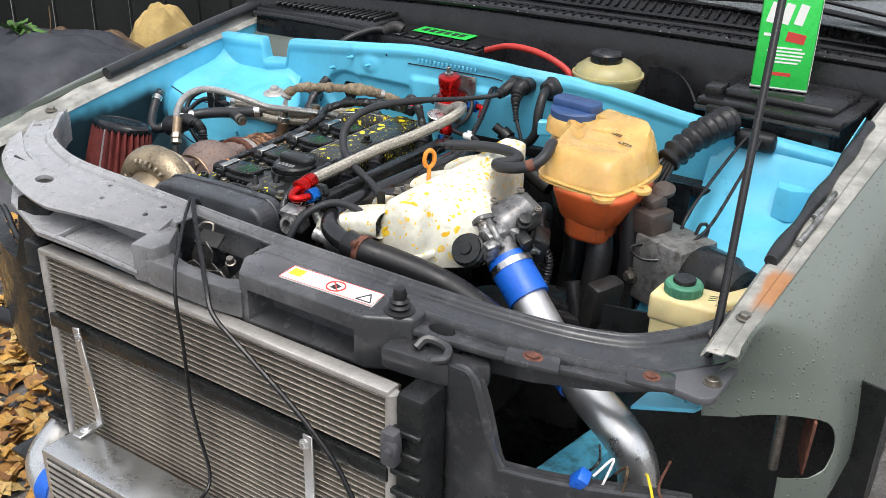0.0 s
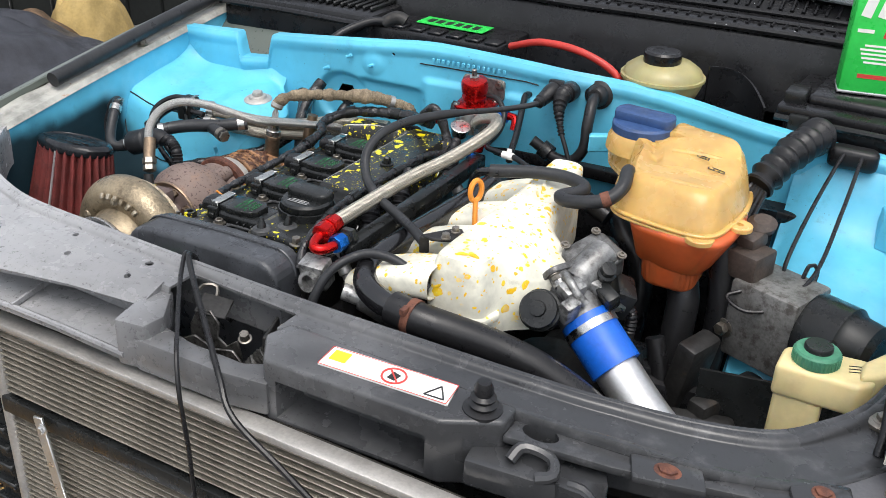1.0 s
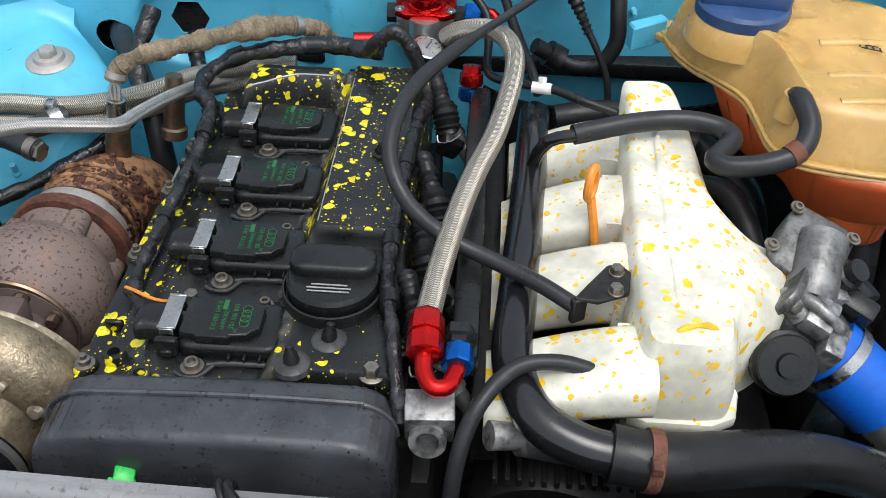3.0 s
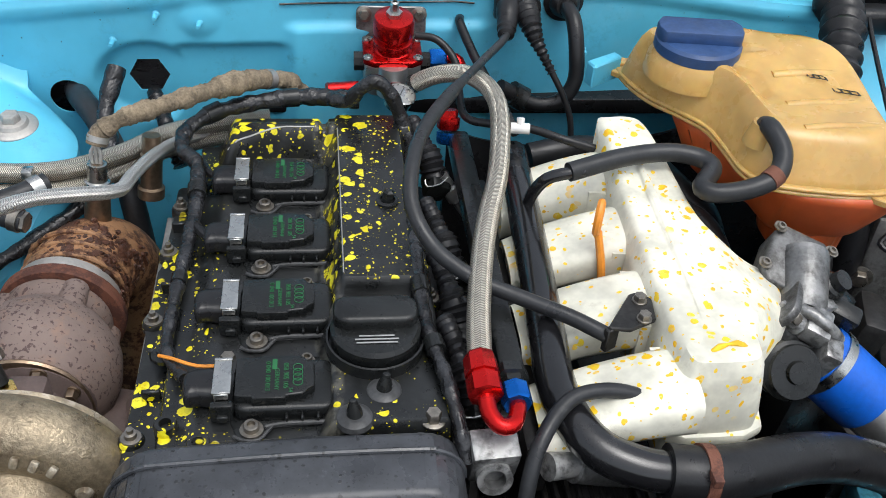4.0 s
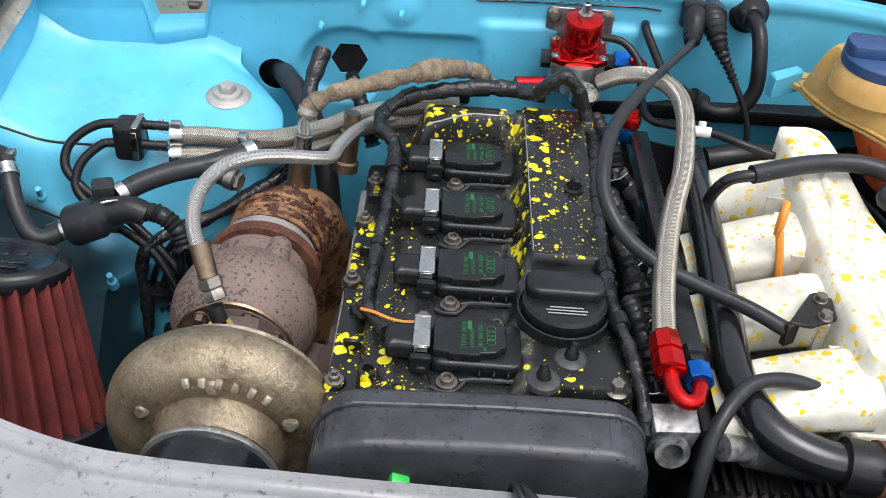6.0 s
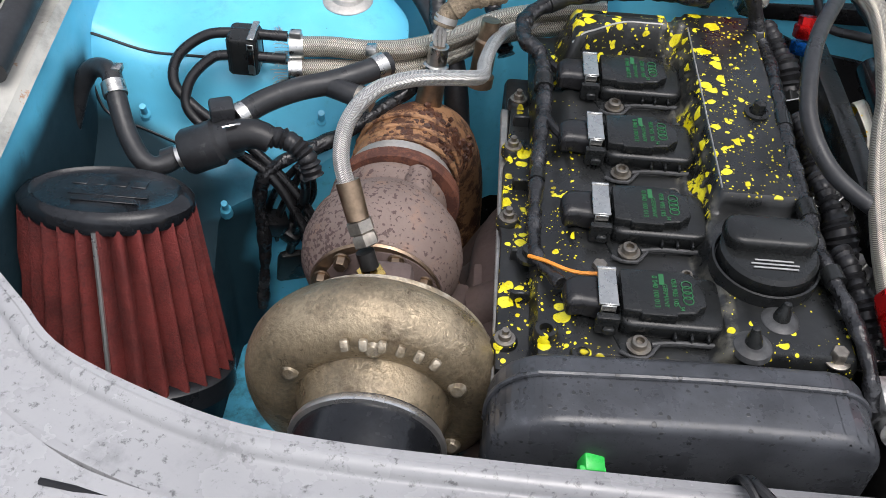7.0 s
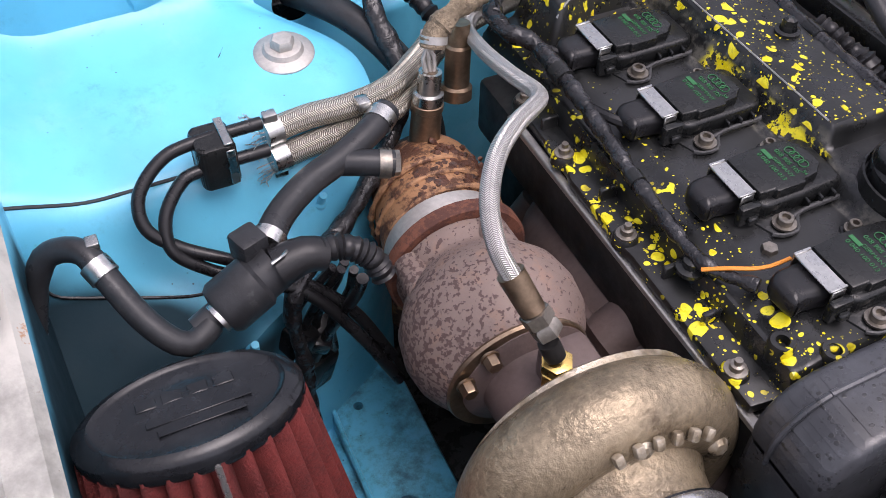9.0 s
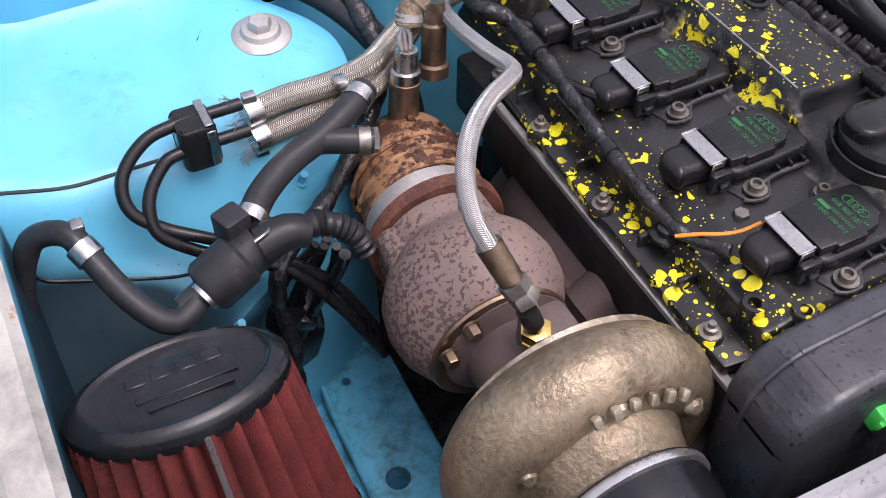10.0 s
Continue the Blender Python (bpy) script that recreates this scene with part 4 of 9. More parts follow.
for side in (-1, 1):
    start = -0.13 if side < 0 else -0.045

    def inner_d(y):
        return 0.638 if side < 0 else 0.633 + 0.03 * y

    def outer_d(y):
        return 0.686 if side < 0 else 0.676 + 0.07 * max(0.0, y)
    b = bmesh.new()
    grid(b, lambda u, v: V(side_x(side, inner_d(0.2) + 0.004 - 0.01 * (1 - v)), (0.03 if side < 0 else 0.12) + u * (0.62 if side < 0 else 0.53), (0.45 if side < 0 else 0.66) + (line_at(EDGE_Z, 0.03 + u * 0.62) - (0.45 if side < 0 else 0.66)) * v), 40, 10, 0.002)
    part("inner_wing", b, "blue_spray_shade", car, "turquoise inner wing panel")
    b = bmesh.new()

    def flange(u, v):
        y = start + u * 1.05
        d = inner_d(y) + (outer_d(y) - inner_d(y)) * v
        drop = -0.008 * smooth01((0.14 - v) / 0.14) + 0.0016 * math.sin(u * 60) * smooth01((v - 0.8) / 0.2)
        step = 0.004 * smooth01((v - 0.55) / 0.08)
        return V(side_x(side, d), y, line_at(EDGE_Z, y) + 0.004 + drop + step)
    grid(b, flange, 80, 16, 0.0018)
    part("wing_flange", b, "flange", car, "pale peeling wing flange with rust")
    b = bmesh.new()

    def skin(u, v):
        t = 1.1 * max(0.0, (v - 0.08) / 0.92)
        sink = 0.30 * (1 - math.cos(t * 1.35))
        low = min(1.0, sink / 0.10)
        y0 = start - 0.005 + 0.045 * low
        y = y0 + u * (1.25 - y0)
        d = outer_d(y) + 0.001 - 0.07 * low * smooth01((0.10 - y) / 0.14)
        z = line_at(EDGE_Z, y)
        if v < 0.08:
            return V(side_x(side, d), y, z + 0.008 + 0.012 * v / 0.08)
        return V(side_x(side, d + 0.10 * math.sin(t * 1.45) * (1 - 0.9 * smooth01((0.07 - y) / 0.09))), y, z + 0.020 - sink)
    grid(b, skin, 80, 44, 0.0015)
    wing = part("wing", b, "fender", car, "green-grey painted front wing beaded with rain")
    if side > 0:
        cut(wing, [lambda t: box(t, (0.9, -0.08, 0.49), (0.6, 0.24, 0.396)),
                   lambda t: rod(t, (0.6, 0.042, 0.652), (1.2, 0.042, 0.652), 0.046, None, 48)])
    for y in (0.03, 0.36):
        b = bmesh.new()
        hexbolt(b, (side_x(side, 0.655), y, line_at(EDGE_Z, y) + 0.006), (0, 0, 1), 0.007, 0.006)
        part("flange_bolt", b, "bolt", car)
# arch liner and rusty stay behind the wing's cut-out
b = bmesh.new()
grid(b, lambda u, v: V(0.60 + 0.40 * u, 0.16 + 0.03 * math.sin(u * 3), 0.20 + 0.50 * v), 10, 8, 0.004)
part("arch_liner", b, "black_plastic", car, "black wheel arch liner")
b = bmesh.new()
box(b, (0.925, 0.085, 0.650), (0.004, 0.05, 0.09), pose(0, 0, 0, 8, 0, 20), 0.001, 1)
part("wing_stay", b, "rust", car, "rusted wing stay")
b = bmesh.new()
rod(b, (0.895, 0.06, 0.695), (0.895, 0.065, 0.60), 0.007, None, 10)
part("wing_stud", b, "bolt", car)
b = bmesh.new()
slab(b, [(0.730, -0.03), (0.800, 0.01), (0.825, 0.07), (0.74, 0.05)], 0.676, 0.682, None, 0.001, 1)
shelf_plate = part("wing_support", b, "blue", car, "turquoise wing support plate")
cut(shelf_plate, [lambda t: rod(t, (0.785, 0.02, 0.6), (0.785, 0.02, 0.8), 0.0035, None, 12)])

# right-hand housing
TOWER_R = [(0.535, 0.862), (0.522, 0.845), (0.50, 0.800), (0.47, 0.770), (0.42, 0.752), (0.36, 0.735), (0.30, 0.705), (0.26, 0.665), (0.235, 0.63), (0.222, 0.58), (0.216, 0.52), (0.212, 0.46)]


def tower_r(u, v):
    y, z = profile_at(TOWER_R, v)
    x = 0.838 - 0.225 * min(1.0, u / 0.8)
    if u > 0.8:
        z += (0.45 - z) * (u - 0.8) / 0.2
    else:
        z -= 0.03 * smooth01((u - 0.6) / 0.2) ** 2
    return V(x, y, z)


b = bmesh.new()
grid(b, tower_r, 50, 70, 0.002)
part("strut_tower", b, "blue", car, "turquoise wheel housing panel")
b = bmesh.new()
box(b, (0.63, 0.06, 0.475), (0.055, 0.40, 0.06), pose(0, 0, 0, 0, 0, -10), 0.008)
part("chassis_rail", b, "blue_dirty", car, "turquoise chassis rail with punched holes")

# gusset and cracked rubber strip by the wing
b = bmesh.new()
slab(b, [(0.735, 0.500), (0.742, 0.470), (0.768, 0.462), (0.798, 0.478), (0.80, 0.50)], 0.770, 0.822, pose(0, 0, 0), 0.003, 2, True, 0.9)
part("gusset", b, "blue", car, "small pressed gusset")
b = bmesh.new()
tube(b, [(0.826, 0.15, 0.842), (0.832, 0.30, 0.866), (0.836, 0.45, 0.887), (0.838, 0.60, 0.908)], lambda t: 0.009 + 0.002 * math.sin(t * 19), 10)
part("wing_seal", b, "rubber_grey", car, "cracked dusty rubber strip")
for y in (0.20, 0.27):
    b = bmesh.new()
    tube(b, [(0.845, y, line_at(EDGE_Z, y) + 0.014), (0.850, y + 0.035, line_at(EDGE_Z, y) + 0.022), (0.852, y + 0.075, line_at(EDGE_Z, y) + 0.026)], 0.0045, 8)
    part("seal_clip", b, "cast_dull", car)

# front wheels under the wheel housings
for side in (-1, 1):
    wheel = thing("wheel", (side_x(side, 0.70), 0.52, 0.30), "black rubber front wheel under the wing", "wheel", "wheels")
    b = bmesh.new()
    lathe(b, [(0.19, -0.085), (0.27, -0.09), (0.295, -0.075), (0.30, -0.05), (0.30, 0.05), (0.295, 0.075), (0.27, 0.09), (0.19, 0.085)], (side_x(side, 0.70), 0.52, 0.30), (1, 0, 0), 48)
    part("tyre", b, "rubber", wheel)
    b = bmesh.new()
    lathe(b, [(0.195, -0.07), (0.185, -0.06), (0.16, -0.02), (0.06, 0.03), (0, 0.03)], (side_x(side, 0.70), 0.52, 0.30), (side, 0, 0), 36)
    part("rim", b, "alu_dull", wheel)

# unseen dark floor added under the bay to keep out the bright ground
b = bmesh.new()
box(b, (0.18, 0.20, 0.20), (1.22, 0.80, 0.01), None, 0.003)
part("undertray", b, "black_plastic", car)
b = bmesh.new()
box(b, (0.18, 0.62, 0.50), (1.3, 0.02, 0.60), None, 0.003)
part("bulkhead", b, "wet_black", car)

# scuttle, plenum tray and windscreen
b = bmesh.new()
box(b, (0.18, 0.66, 0.77), (1.28, 0.33, 0.02), None, 0.004)
part("plenum_tray", b, "wet_black", car, "black plenum tray behind the firewall")
b = bmesh.new()


def cowl(u, v):
    x = -0.50 + 1.36 * u
    y = 0.70 + 0.27 * v - 0.14 * min(0.0, 2 * u - 1) ** 2 + 0.07 * max(0.0, 2 * u - 1)
    z = 0.948 + 0.055 * v + 0.02 * math.sin(v * 9) * (1 - v) - 0.012 * (2 * u - 1) ** 2
    if v < 0.08:
        z -= 0.10 * (1 - v / 0.08)
    return V(x, y, z)


grid(b, cowl, 60, 40, 0.004)
cowl_ob = part("scuttle_panel", b, "wet_black", car, "wet black ribbed scuttle panel")
for i in range(60):
    u = 0.08 + 0.84 * i / 59
    p, q = cowl(u, 0.16), cowl(u, 0.26)
    b = bmesh.new()
    rod(b, p + V(0, 0, 0.001), q + V(0, 0, 0.002), 0.0028, None, 6)
    part("rib", b, "wet_black", cowl_ob)
b = bmesh.new()
grid(b, lambda u, v: V(-0.49 + 0.27 * u, 0.485 + 0.085 * v, 0.805 + 0.075 * v), 10, 8, 0.003)
part("hinge_panel", b, "fender", car, "grey painted inner panel behind the notch")
for v0, v1, z0 in ((0.34, 0.36, 0.004), (0.55, 0.57, 0.004), (0.74, 0.77, 0.006)):
    b = bmesh.new()
    tube(b, [cowl(k / 30, v0) + V(0, 0, z0) for k in range(1, 30)], 0.0045, 8, 0.03)
    part("scuttle_ridge", b, "wet_black", cowl_ob)
for i in range(46):
    u = 0.30 + 0.62 * i / 45
    p, q = cowl(u, 0.60), cowl(u, 0.70)
    b = bmesh.new()
    rod(b, p + V(0, 0, 0.002), q + V(0, 0, 0.003), 0.0032, None, 6)
    part("rib", b, "wet_black", cowl_ob)
rng = random.Random(21)
b = bmesh.new()
for i in range(200):
    u = rng.uniform(0.12, 0.95)
    v = 0.10 + rng.gauss(0, 0.006) if i < 130 else rng.uniform(0.1, 0.95)
    r = rng.uniform(0.0009, 0.0020) if i < 130 else rng.uniform(0.0007, 0.0014)
    lathe(b, [(r * 1.2, 0), (r, r * 0.6), (r * 0.5, r), (0, r * 1.1)], cowl(u, v) + V(0, -0.008 if i < 130 else 0, 0.006 if i < 130 else 0.001), (0, -0.2, 1), 6)
tagged(part("rain_drops", b, "drop"), "rain drops standing on the black scuttle", "water drops", "", "stuff")
b = bmesh.new()
tube(b, [cowl(k / 14, 0.10) + V(0, -0.006, 0.004) for k in range(15)], 0.006, 8, 0.02)
part("seal", b, "rubber", cowl_ob)
b = bmesh.new()
grid(b, lambda u, v: V(-0.56 + 1.48 * u, 0.95 + 0.75 * v - 0.13 * (2 * u - 1) ** 2, 0.998 + 0.42 * v), 30, 16, 0.004)
part("windscreen", b, "glass", car, "grey windscreen glass beaded with rain")
for x0, x1 in ((-0.35, 0.28), (0.25, 0.86)):
    b = bmesh.new()
    tube(b, [(x0, 0.84, 1.0), ((x0 + x1) / 2, 0.90, 1.022), (x1, 0.86, 1.01)], 0.006, 8, 0.03)
    tube(b, [(x0 + 0.05, 0.86, 1.016), ((x0 + x1) / 2, 0.915, 1.038), (x1 - 0.02, 0.875, 1.025)], 0.004, 6, 0.03)
    part("wiper", b, "wet_black", car, "black wiper arm and blade")
b = bmesh.new()
grid(b, lambda u, v: V(-0.70 + 1.76 * u, 1.65 + 1.2 * v, 1.38 + 0.06 * math.sin(v * 1.5)), 10, 6, 0.004)
part("roof", b, "fender", car)
b = bmesh.new()
box(b, (0.18, 1.75, 0.65), (1.5, 1.6, 0.9), None, 0.05)
part("cabin", b, "wet_black", car)

# ---- front: lock carrier, radiator, intercooler ----
carrier = thing("lock_carrier", (0.18, -0.12, 0.70), "black plastic lock carrier across the front of the bay", "front panel")
LIP = [(-0.462, 0.085), (-0.450, 0.054), (-0.418, 0.016), (-0.383, -0.018), (-0.343, -0.054), (-0.255, -0.090), (-0.18, -0.103), (-0.05, -0.107), (0.20, -0.103), (0.42, -0.090), (0.50, -0.084), (0.565, -0.077), (0.635, -0.060), (0.696, -0.027), (0.731, 0.020), (0.754, 0.057), (0.767, 0.090), (0.780, 0.14)]
lip_path = smooth_path([(x, y, 0) for x, y in LIP], 0.01)
SECTION = [(0.0, 0.735), (0.0, 0.788), (0.003, 0.792), (0.008, 0.791), (0.011, 0.786), (0.016, 0.784), (0.030, 0.784), (0.044, 0.784), (0.050, 0.780), (0.052, 0.735)]


def carrier_point(u, v):
    f = u * (len(lip_path) - 1)
    i = min(int(f), len(lip_path) - 2)
    p = lip_path[i].lerp(lip_path[i + 1], f - i)
    t = (lip_path[min(i + 2, len(lip_path) - 1)] - lip_path[max(i - 1, 0)]).normalized()
    out = V(t.y, -t.x, 0)
    d, z = profile_at(SECTION, v)
    ends = smooth01((p.x - 0.57) / 0.2)
    wide = 1 + 0.45 * ends
    z = max(z, 0.735 + 0.037 * ends)
    return V(p.x + out.x * d * wide, p.y + out.y * d * wide, z - 0.006 * ends)


b = bmesh.new()
grid(b, carrier_point, 160, 40, 0.003)
beam = part("top_beam", b, "carrier", carrier, "curved black beam with a raised lip")
cut(beam, [
    lambda t: slab(t, [(0.076, -0.1195), (0.224, -0.1185), (0.224, -0.22), (0.076, -0.22)], 0.70, 0.9),
    lambda t: rod(t, (-0.10, -0.13, 0.70), (-0.10, -0.13, 0.9), 0.004, None, 14),
    lambda t: rod(t, (0.02, -0.13, 0.70), (0.02, -0.13, 0.9), 0.005, None, 14),
])
# front shelf: arched lid over a recessed tray, latch well and label panel
b = bmesh.new()


def arched_lid(u, v):
    x = -0.425 + 0.49 * u
    back = line_at([(-0.425, -0.055), (-0.38, -0.085), (-0.30, -0.130), (-0.18, -0.150), (0.07, -0.152)], x)
    front = line_at([(-0.425, -0.085), (-0.36, -0.140), (-0.24, -0.198), (-0.14, -0.222), (-0.08, -0.212), (-0.03, -0.200), (0.02, -0.192), (0.07, -0.184)], x)
    return V(x, back + (front - back) * v, 0.784 - 0.010 * v - 0.004 * smooth01((v - 0.8) / 0.2))


grid(b, arched_lid, 80, 16, 0.006)
lid = part("air_guide_lid", b, "carrier", carrier, "greyed plastic air guide lid with painted-in sky sheen")
cut(lid, [lambda t: lathe(t, [(0.015, 0), (0.015, 0.2)], (-0.205, -0.172, 0.70), (0, 0, 1), 28, (1.25, 0.75)),
          lambda t: rod(t, (-0.072, -0.168, 0.70), (-0.072, -0.168, 0.9), 0.004, None, 14),
          lambda t: rod(t, (0.02, -0.165, 0.70), (0.02, -0.165, 0.9), 0.004, None, 14)])
b = bmesh.new()
tube(b, [(-0.33, -0.137, 0.786), (-0.18, -0.158, 0.785), (-0.06, -0.161, 0.785), (0.05, -0.160, 0.785)], 0.0022, 6)
part("lid_groove", b, "wet_black", carrier)
b = bmesh.new()
slab(b, [(-0.36, -0.13), (0.065, -0.15), (0.075, -0.230), (-0.03, -0.231), (-0.15, -0.236), (-0.28, -0.19)], 0.726, 0.736, None, 0.003, 2)
tray = part("tray", b, "carrier", carrier, "recessed black tray")
b = bmesh.new()
tube(b, [(0.072, -0.229, 0.736), (-0.03, -0.230, 0.736), (-0.150, -0.235, 0.736)], 0.004, 8)
part("tray_lip", b, "carrier", tray)
b = bmesh.new()
box(b, (-0.105, -0.195, 0.739), (0.004, 0.08, 0.008), pose(0, 0, 0, 0, 0, 10), 0.001, 1)
part("tray_rib", b, "carrier", tray)
b = bmesh.new()
slab(b, [(0.052, -0.150), (0.074, -0.150), (0.104, -0.196), (0.100, -0.224), (0.064, -0.232), (0.056, -0.19)], 0.722, 0.780, None, 0.004, 2)
part("corner_block", b, "carrier", carrier)
b = bmesh.new()
slab(b, [(0.096, -0.188), (0.14, -0.196), (0.21, -0.194), (0.245, -0.172), (0.255, -0.212), (0.20, -0.222), (0.085, -0.228)], 0.720, 0.762, None, 0.005, 2)
part("well_wall", b, "carrier", carrier)
b = bmesh.new()
slab(b, [(0.06, -0.112), (0.25, -0.112), (0.25, -0.20), (0.06, -0.20)], 0.680, 0.690, None, 0.003, 2)
part("well_floor", b, "wet_black", carrier)
b = bmesh.new()
slab(b, [(0.232, -0.138), (0.50, -0.130), (0.50, -0.160), (0.446, -0.194), (0.248, -0.208), (0.222, -0.170)], 0.712, 0.7895, None, 0.005, 3)
panel = part("label_panel", b, "carrier", carrier, "black panel over the air guide")
cut(panel, [lambda t: slab(t, [(0.262, -0.16), (0.262, -0.24), (0.432, -0.23), (0.432, -0.15)], 0.720, 0.766)])
b = bmesh.new()
slab(b, [(0.470, -0.158), (0.59, -0.125), (0.60, -0.150), (0.555, -0.186), (0.475, -0.198)], 0.728, 0.760, None, 0.005, 2)
shelf = part("corner_shelf", b, "carrier", carrier)
b = bmesh.new()
slab(b, [(0.50, -0.135), (0.66, -0.118), (0.74, -0.075), (0.81, 0.0), (0.82, -0.05), (0.73, -0.108), (0.60, -0.150), (0.50, -0.166)], 0.769, 0.7785, None, 0.003, 2)
wing_shelf = part("outer_shelf", b, "carrier", carrier, "wet black outer shelf")
cut(wing_shelf, [lambda t: lathe(t, [(0.015, 0), (0.015, 0.2)], (0.530, -0.143, 0.70), (0, 0, 1), 28, (1.25, 0.75))])
b = bmesh.new()
tube(b, [(0.515, -0.178, 0.764), (0.520, -0.165, 0.772), (0.535, -0.160, 0.772), (0.552, -0.163, 0.770), (0.558, -0.178, 0.766), (0.545, -0.188, 0.764)], 0.006, 8)
part("hook", b, "carrier", carrier)
# bonnet latch: claw plate, striker guide, spring and bolts
upright = Matrix(((1, 0, 0, 0), (0, 0, -1, 0), (0, 1, 0, 0), (0, 0, 0, 1)))
b = bmesh.new()
slab(b, [(0.098, 0.700), (0.098, 0.745), (0.110, 0.768), (0.130, 0.774), (0.142, 0.760), (0.138, 0.742), (0.150, 0.735), (0.166, 0.748), (0.172, 0.726), (0.164, 0.70)], 0.150, 0.153, upright, 0.0008, 1)
latch = part("bonnet_latch", b, "latch", carrier, "greasy steel bonnet latch")
b = bmesh.new()
slab(b, [(0.10, 0.70), (0.10, 0.738), (0.125, 0.752), (0.150, 0.744), (0.178, 0.752), (0.196, 0.735), (0.20, 0.70)], 0.172, 0.175, upright, 0.0008, 1)
part("latch_plate", b, "latch", latch)
b = bmesh.new()
box(b, (0.125, -0.140, 0.772), (0.036, 0.030, 0.003), pose(0, 0, 0, 15, 8, 20), 0.0008, 1)
part("latch_hood", b, "dark_metal", latch)
b = bmesh.new()
box(b, (0.205, -0.140, 0.752), (0.004, 0.045, 0.045), pose(0, 0, 0, 0, 0, 18), 0.001, 1)
part("latch_cheek", b, "dark_metal", latch)
for p, ax in (((0.183, -0.158, 0.760), (0.1, -0.3, 1)), ((0.170, -0.176, 0.730), (0, -1, 0.2)), ((0.118, -0.176, 0.722), (0, -1, 0.2)), ((0.222, -0.135, 0.772), (0, -0.4, 1))):
    b = bmesh.new()
    hexbolt(b, p, ax, 0.006, 0.008, 1.3)
    part("latch_bolt", b, "bolt", latch)
b = bmesh.new()
tube(b, [(0.196, -0.172, 0.728), (0.206, -0.162, 0.744), (0.218, -0.150, 0.758)], 0.0095, 12, 0.0012, (0.0042, 0.0022))
part("latch_spring", b, "latch", latch)
b = bmesh.new()
tube(b, [(0.095, -0.135, 0.775), (0.10, -0.128, 0.785), (0.115, -0.122, 0.785), (0.118, -0.130, 0.77)], 0.0022, 6)
part("latch_hook", b, "bolt", latch)
b = bmesh.new()
slab(b, [(0.298, -0.150), (0.436, -0.136), (0.442, -0.170), (0.300, -0.185)], 0.7895, 0.7915, None)
sticker = part("warning_label", b, "white", carrier, "white warning sticker with red ring")
ex, ey = V(0.138, 0.014, 0).normalized(), V(0.002, -0.035, 0).normalized()


def on_label(u, v):
    return V(0.300, -0.1855, 0.7918) + V(0.140, 0.0148, 0) * u + V(-0.003, 0.0345, 0) * v


def flat(bmx, pts, h=0.0005):
    t = bmesh.new()
    f = t.faces.new([t.verts.new(p) for p in pts])
    r = bmesh.ops.extrude_face_region(t, geom=[f])
    bmesh.ops.translate(t, verts=[v for v in r["geom"] if isinstance(v, bmesh.types.BMVert)], vec=(0, 0, h))
    join(bmx, t)


b = bmesh.new()
flat(b, [on_label(*q) for q in ((0.04, 0.35), (0.17, 0.35), (0.17, 0.85), (0.04, 0.85))])
part("printed_square", b, "yellow", sticker)
b = bmesh.new()
c = on_label(0.55, 0.5)
tube(b, [c + V(0.0125 * math.cos(a), 0.0125 * math.sin(a), 0) for a in (k * math.pi / 12 for k in range(25))], 0.0012, 6, 1)
rod(b, c + V(-0.009, 0.009, 0), c + V(0.009, -0.009, 0), 0.0011, None, 6)
part("printed_ring", b, "red_print", sticker)
b = bmesh.new()
flat(b, [c + V(x, y, 0) for x, y in ((-0.005, -0.006), (0.004, -0.007), (0.006, 0.004), (-0.004, 0.006))], 0.0004)
part("printed_mark", b, "black_print", sticker)
b = bmesh.new()
for q in (((0.82, 0.15), (0.97, 0.15)), ((0.97, 0.15), (0.90, 0.7)), ((0.90, 0.7), (0.82, 0.15))):
    rod(b, on_label(*q[0]), on_label(*q[1]), 0.0009, None, 6)
part("printed_triangle", b, "black_print", sticker)
b = bmesh.new()
for q in (((0.0, 0.02), (1, 0.02)), ((1, 0.02), (1, 0.98)), ((1, 0.98), (0, 0.98)), ((0, 0.98), (0, 0.02))):
    rod(b, on_label(*q[0]), on_label(*q[1]), 0.0005, None, 4)
part("printed_border", b, "red_print", sticker)
# rubber stop
b = bmesh.new()
lathe(b, [(0.020, 0), (0.020, 0.004), (0.013, 0.006), (0.015, 0.010), (0.011, 0.013), (0.013, 0.017), (0.009, 0.020), (0.010, 0.026), (0.007, 0.034), (0, 0.035)], (0.472, -0.153, 0.787), (0, 0, 1), 20)
part("rubber_stop", b, "rubber", carrier, "conical black rubber bonnet stop")
# rusty fixing points and end brackets
for x, y, z in ((0.638, -0.132, 0.7795), (0.748, -0.082, 0.7795)):
    b = bmesh.new()
    box(b, (x, y, z), (0.055, 0.035, 0.008), pose(0, 0, 0, 0, 0, 18), 0.003)
    part("fixing_pad", b, "carrier", carrier)
    b = bmesh.new()
    hexbolt(b, (x, y, z + 0.003), (0, 0, 1), 0.0075, 0.003, 1.4)
    part("fixing_bolt", b, "rust", carrier, "rusted hex bolt")
b = bmesh.new()
slab(b, rounded(0.745, -0.085, 0.822, 0.06, 0.02), 0.770, 0.781, None, 0.003, 2)
part("end_bracket", b, "carrier_grey", carrier)
b = bmesh.new()
slab(b, [(-0.50, 0.03), (-0.46, 0.05), (-0.41, -0.01), (-0.37, -0.06), (-0.39, -0.10), (-0.44, -0.07)], 0.762, 0.776, None, 0.003, 2)
part("end_bracket", b, "carrier_grey", carrier)
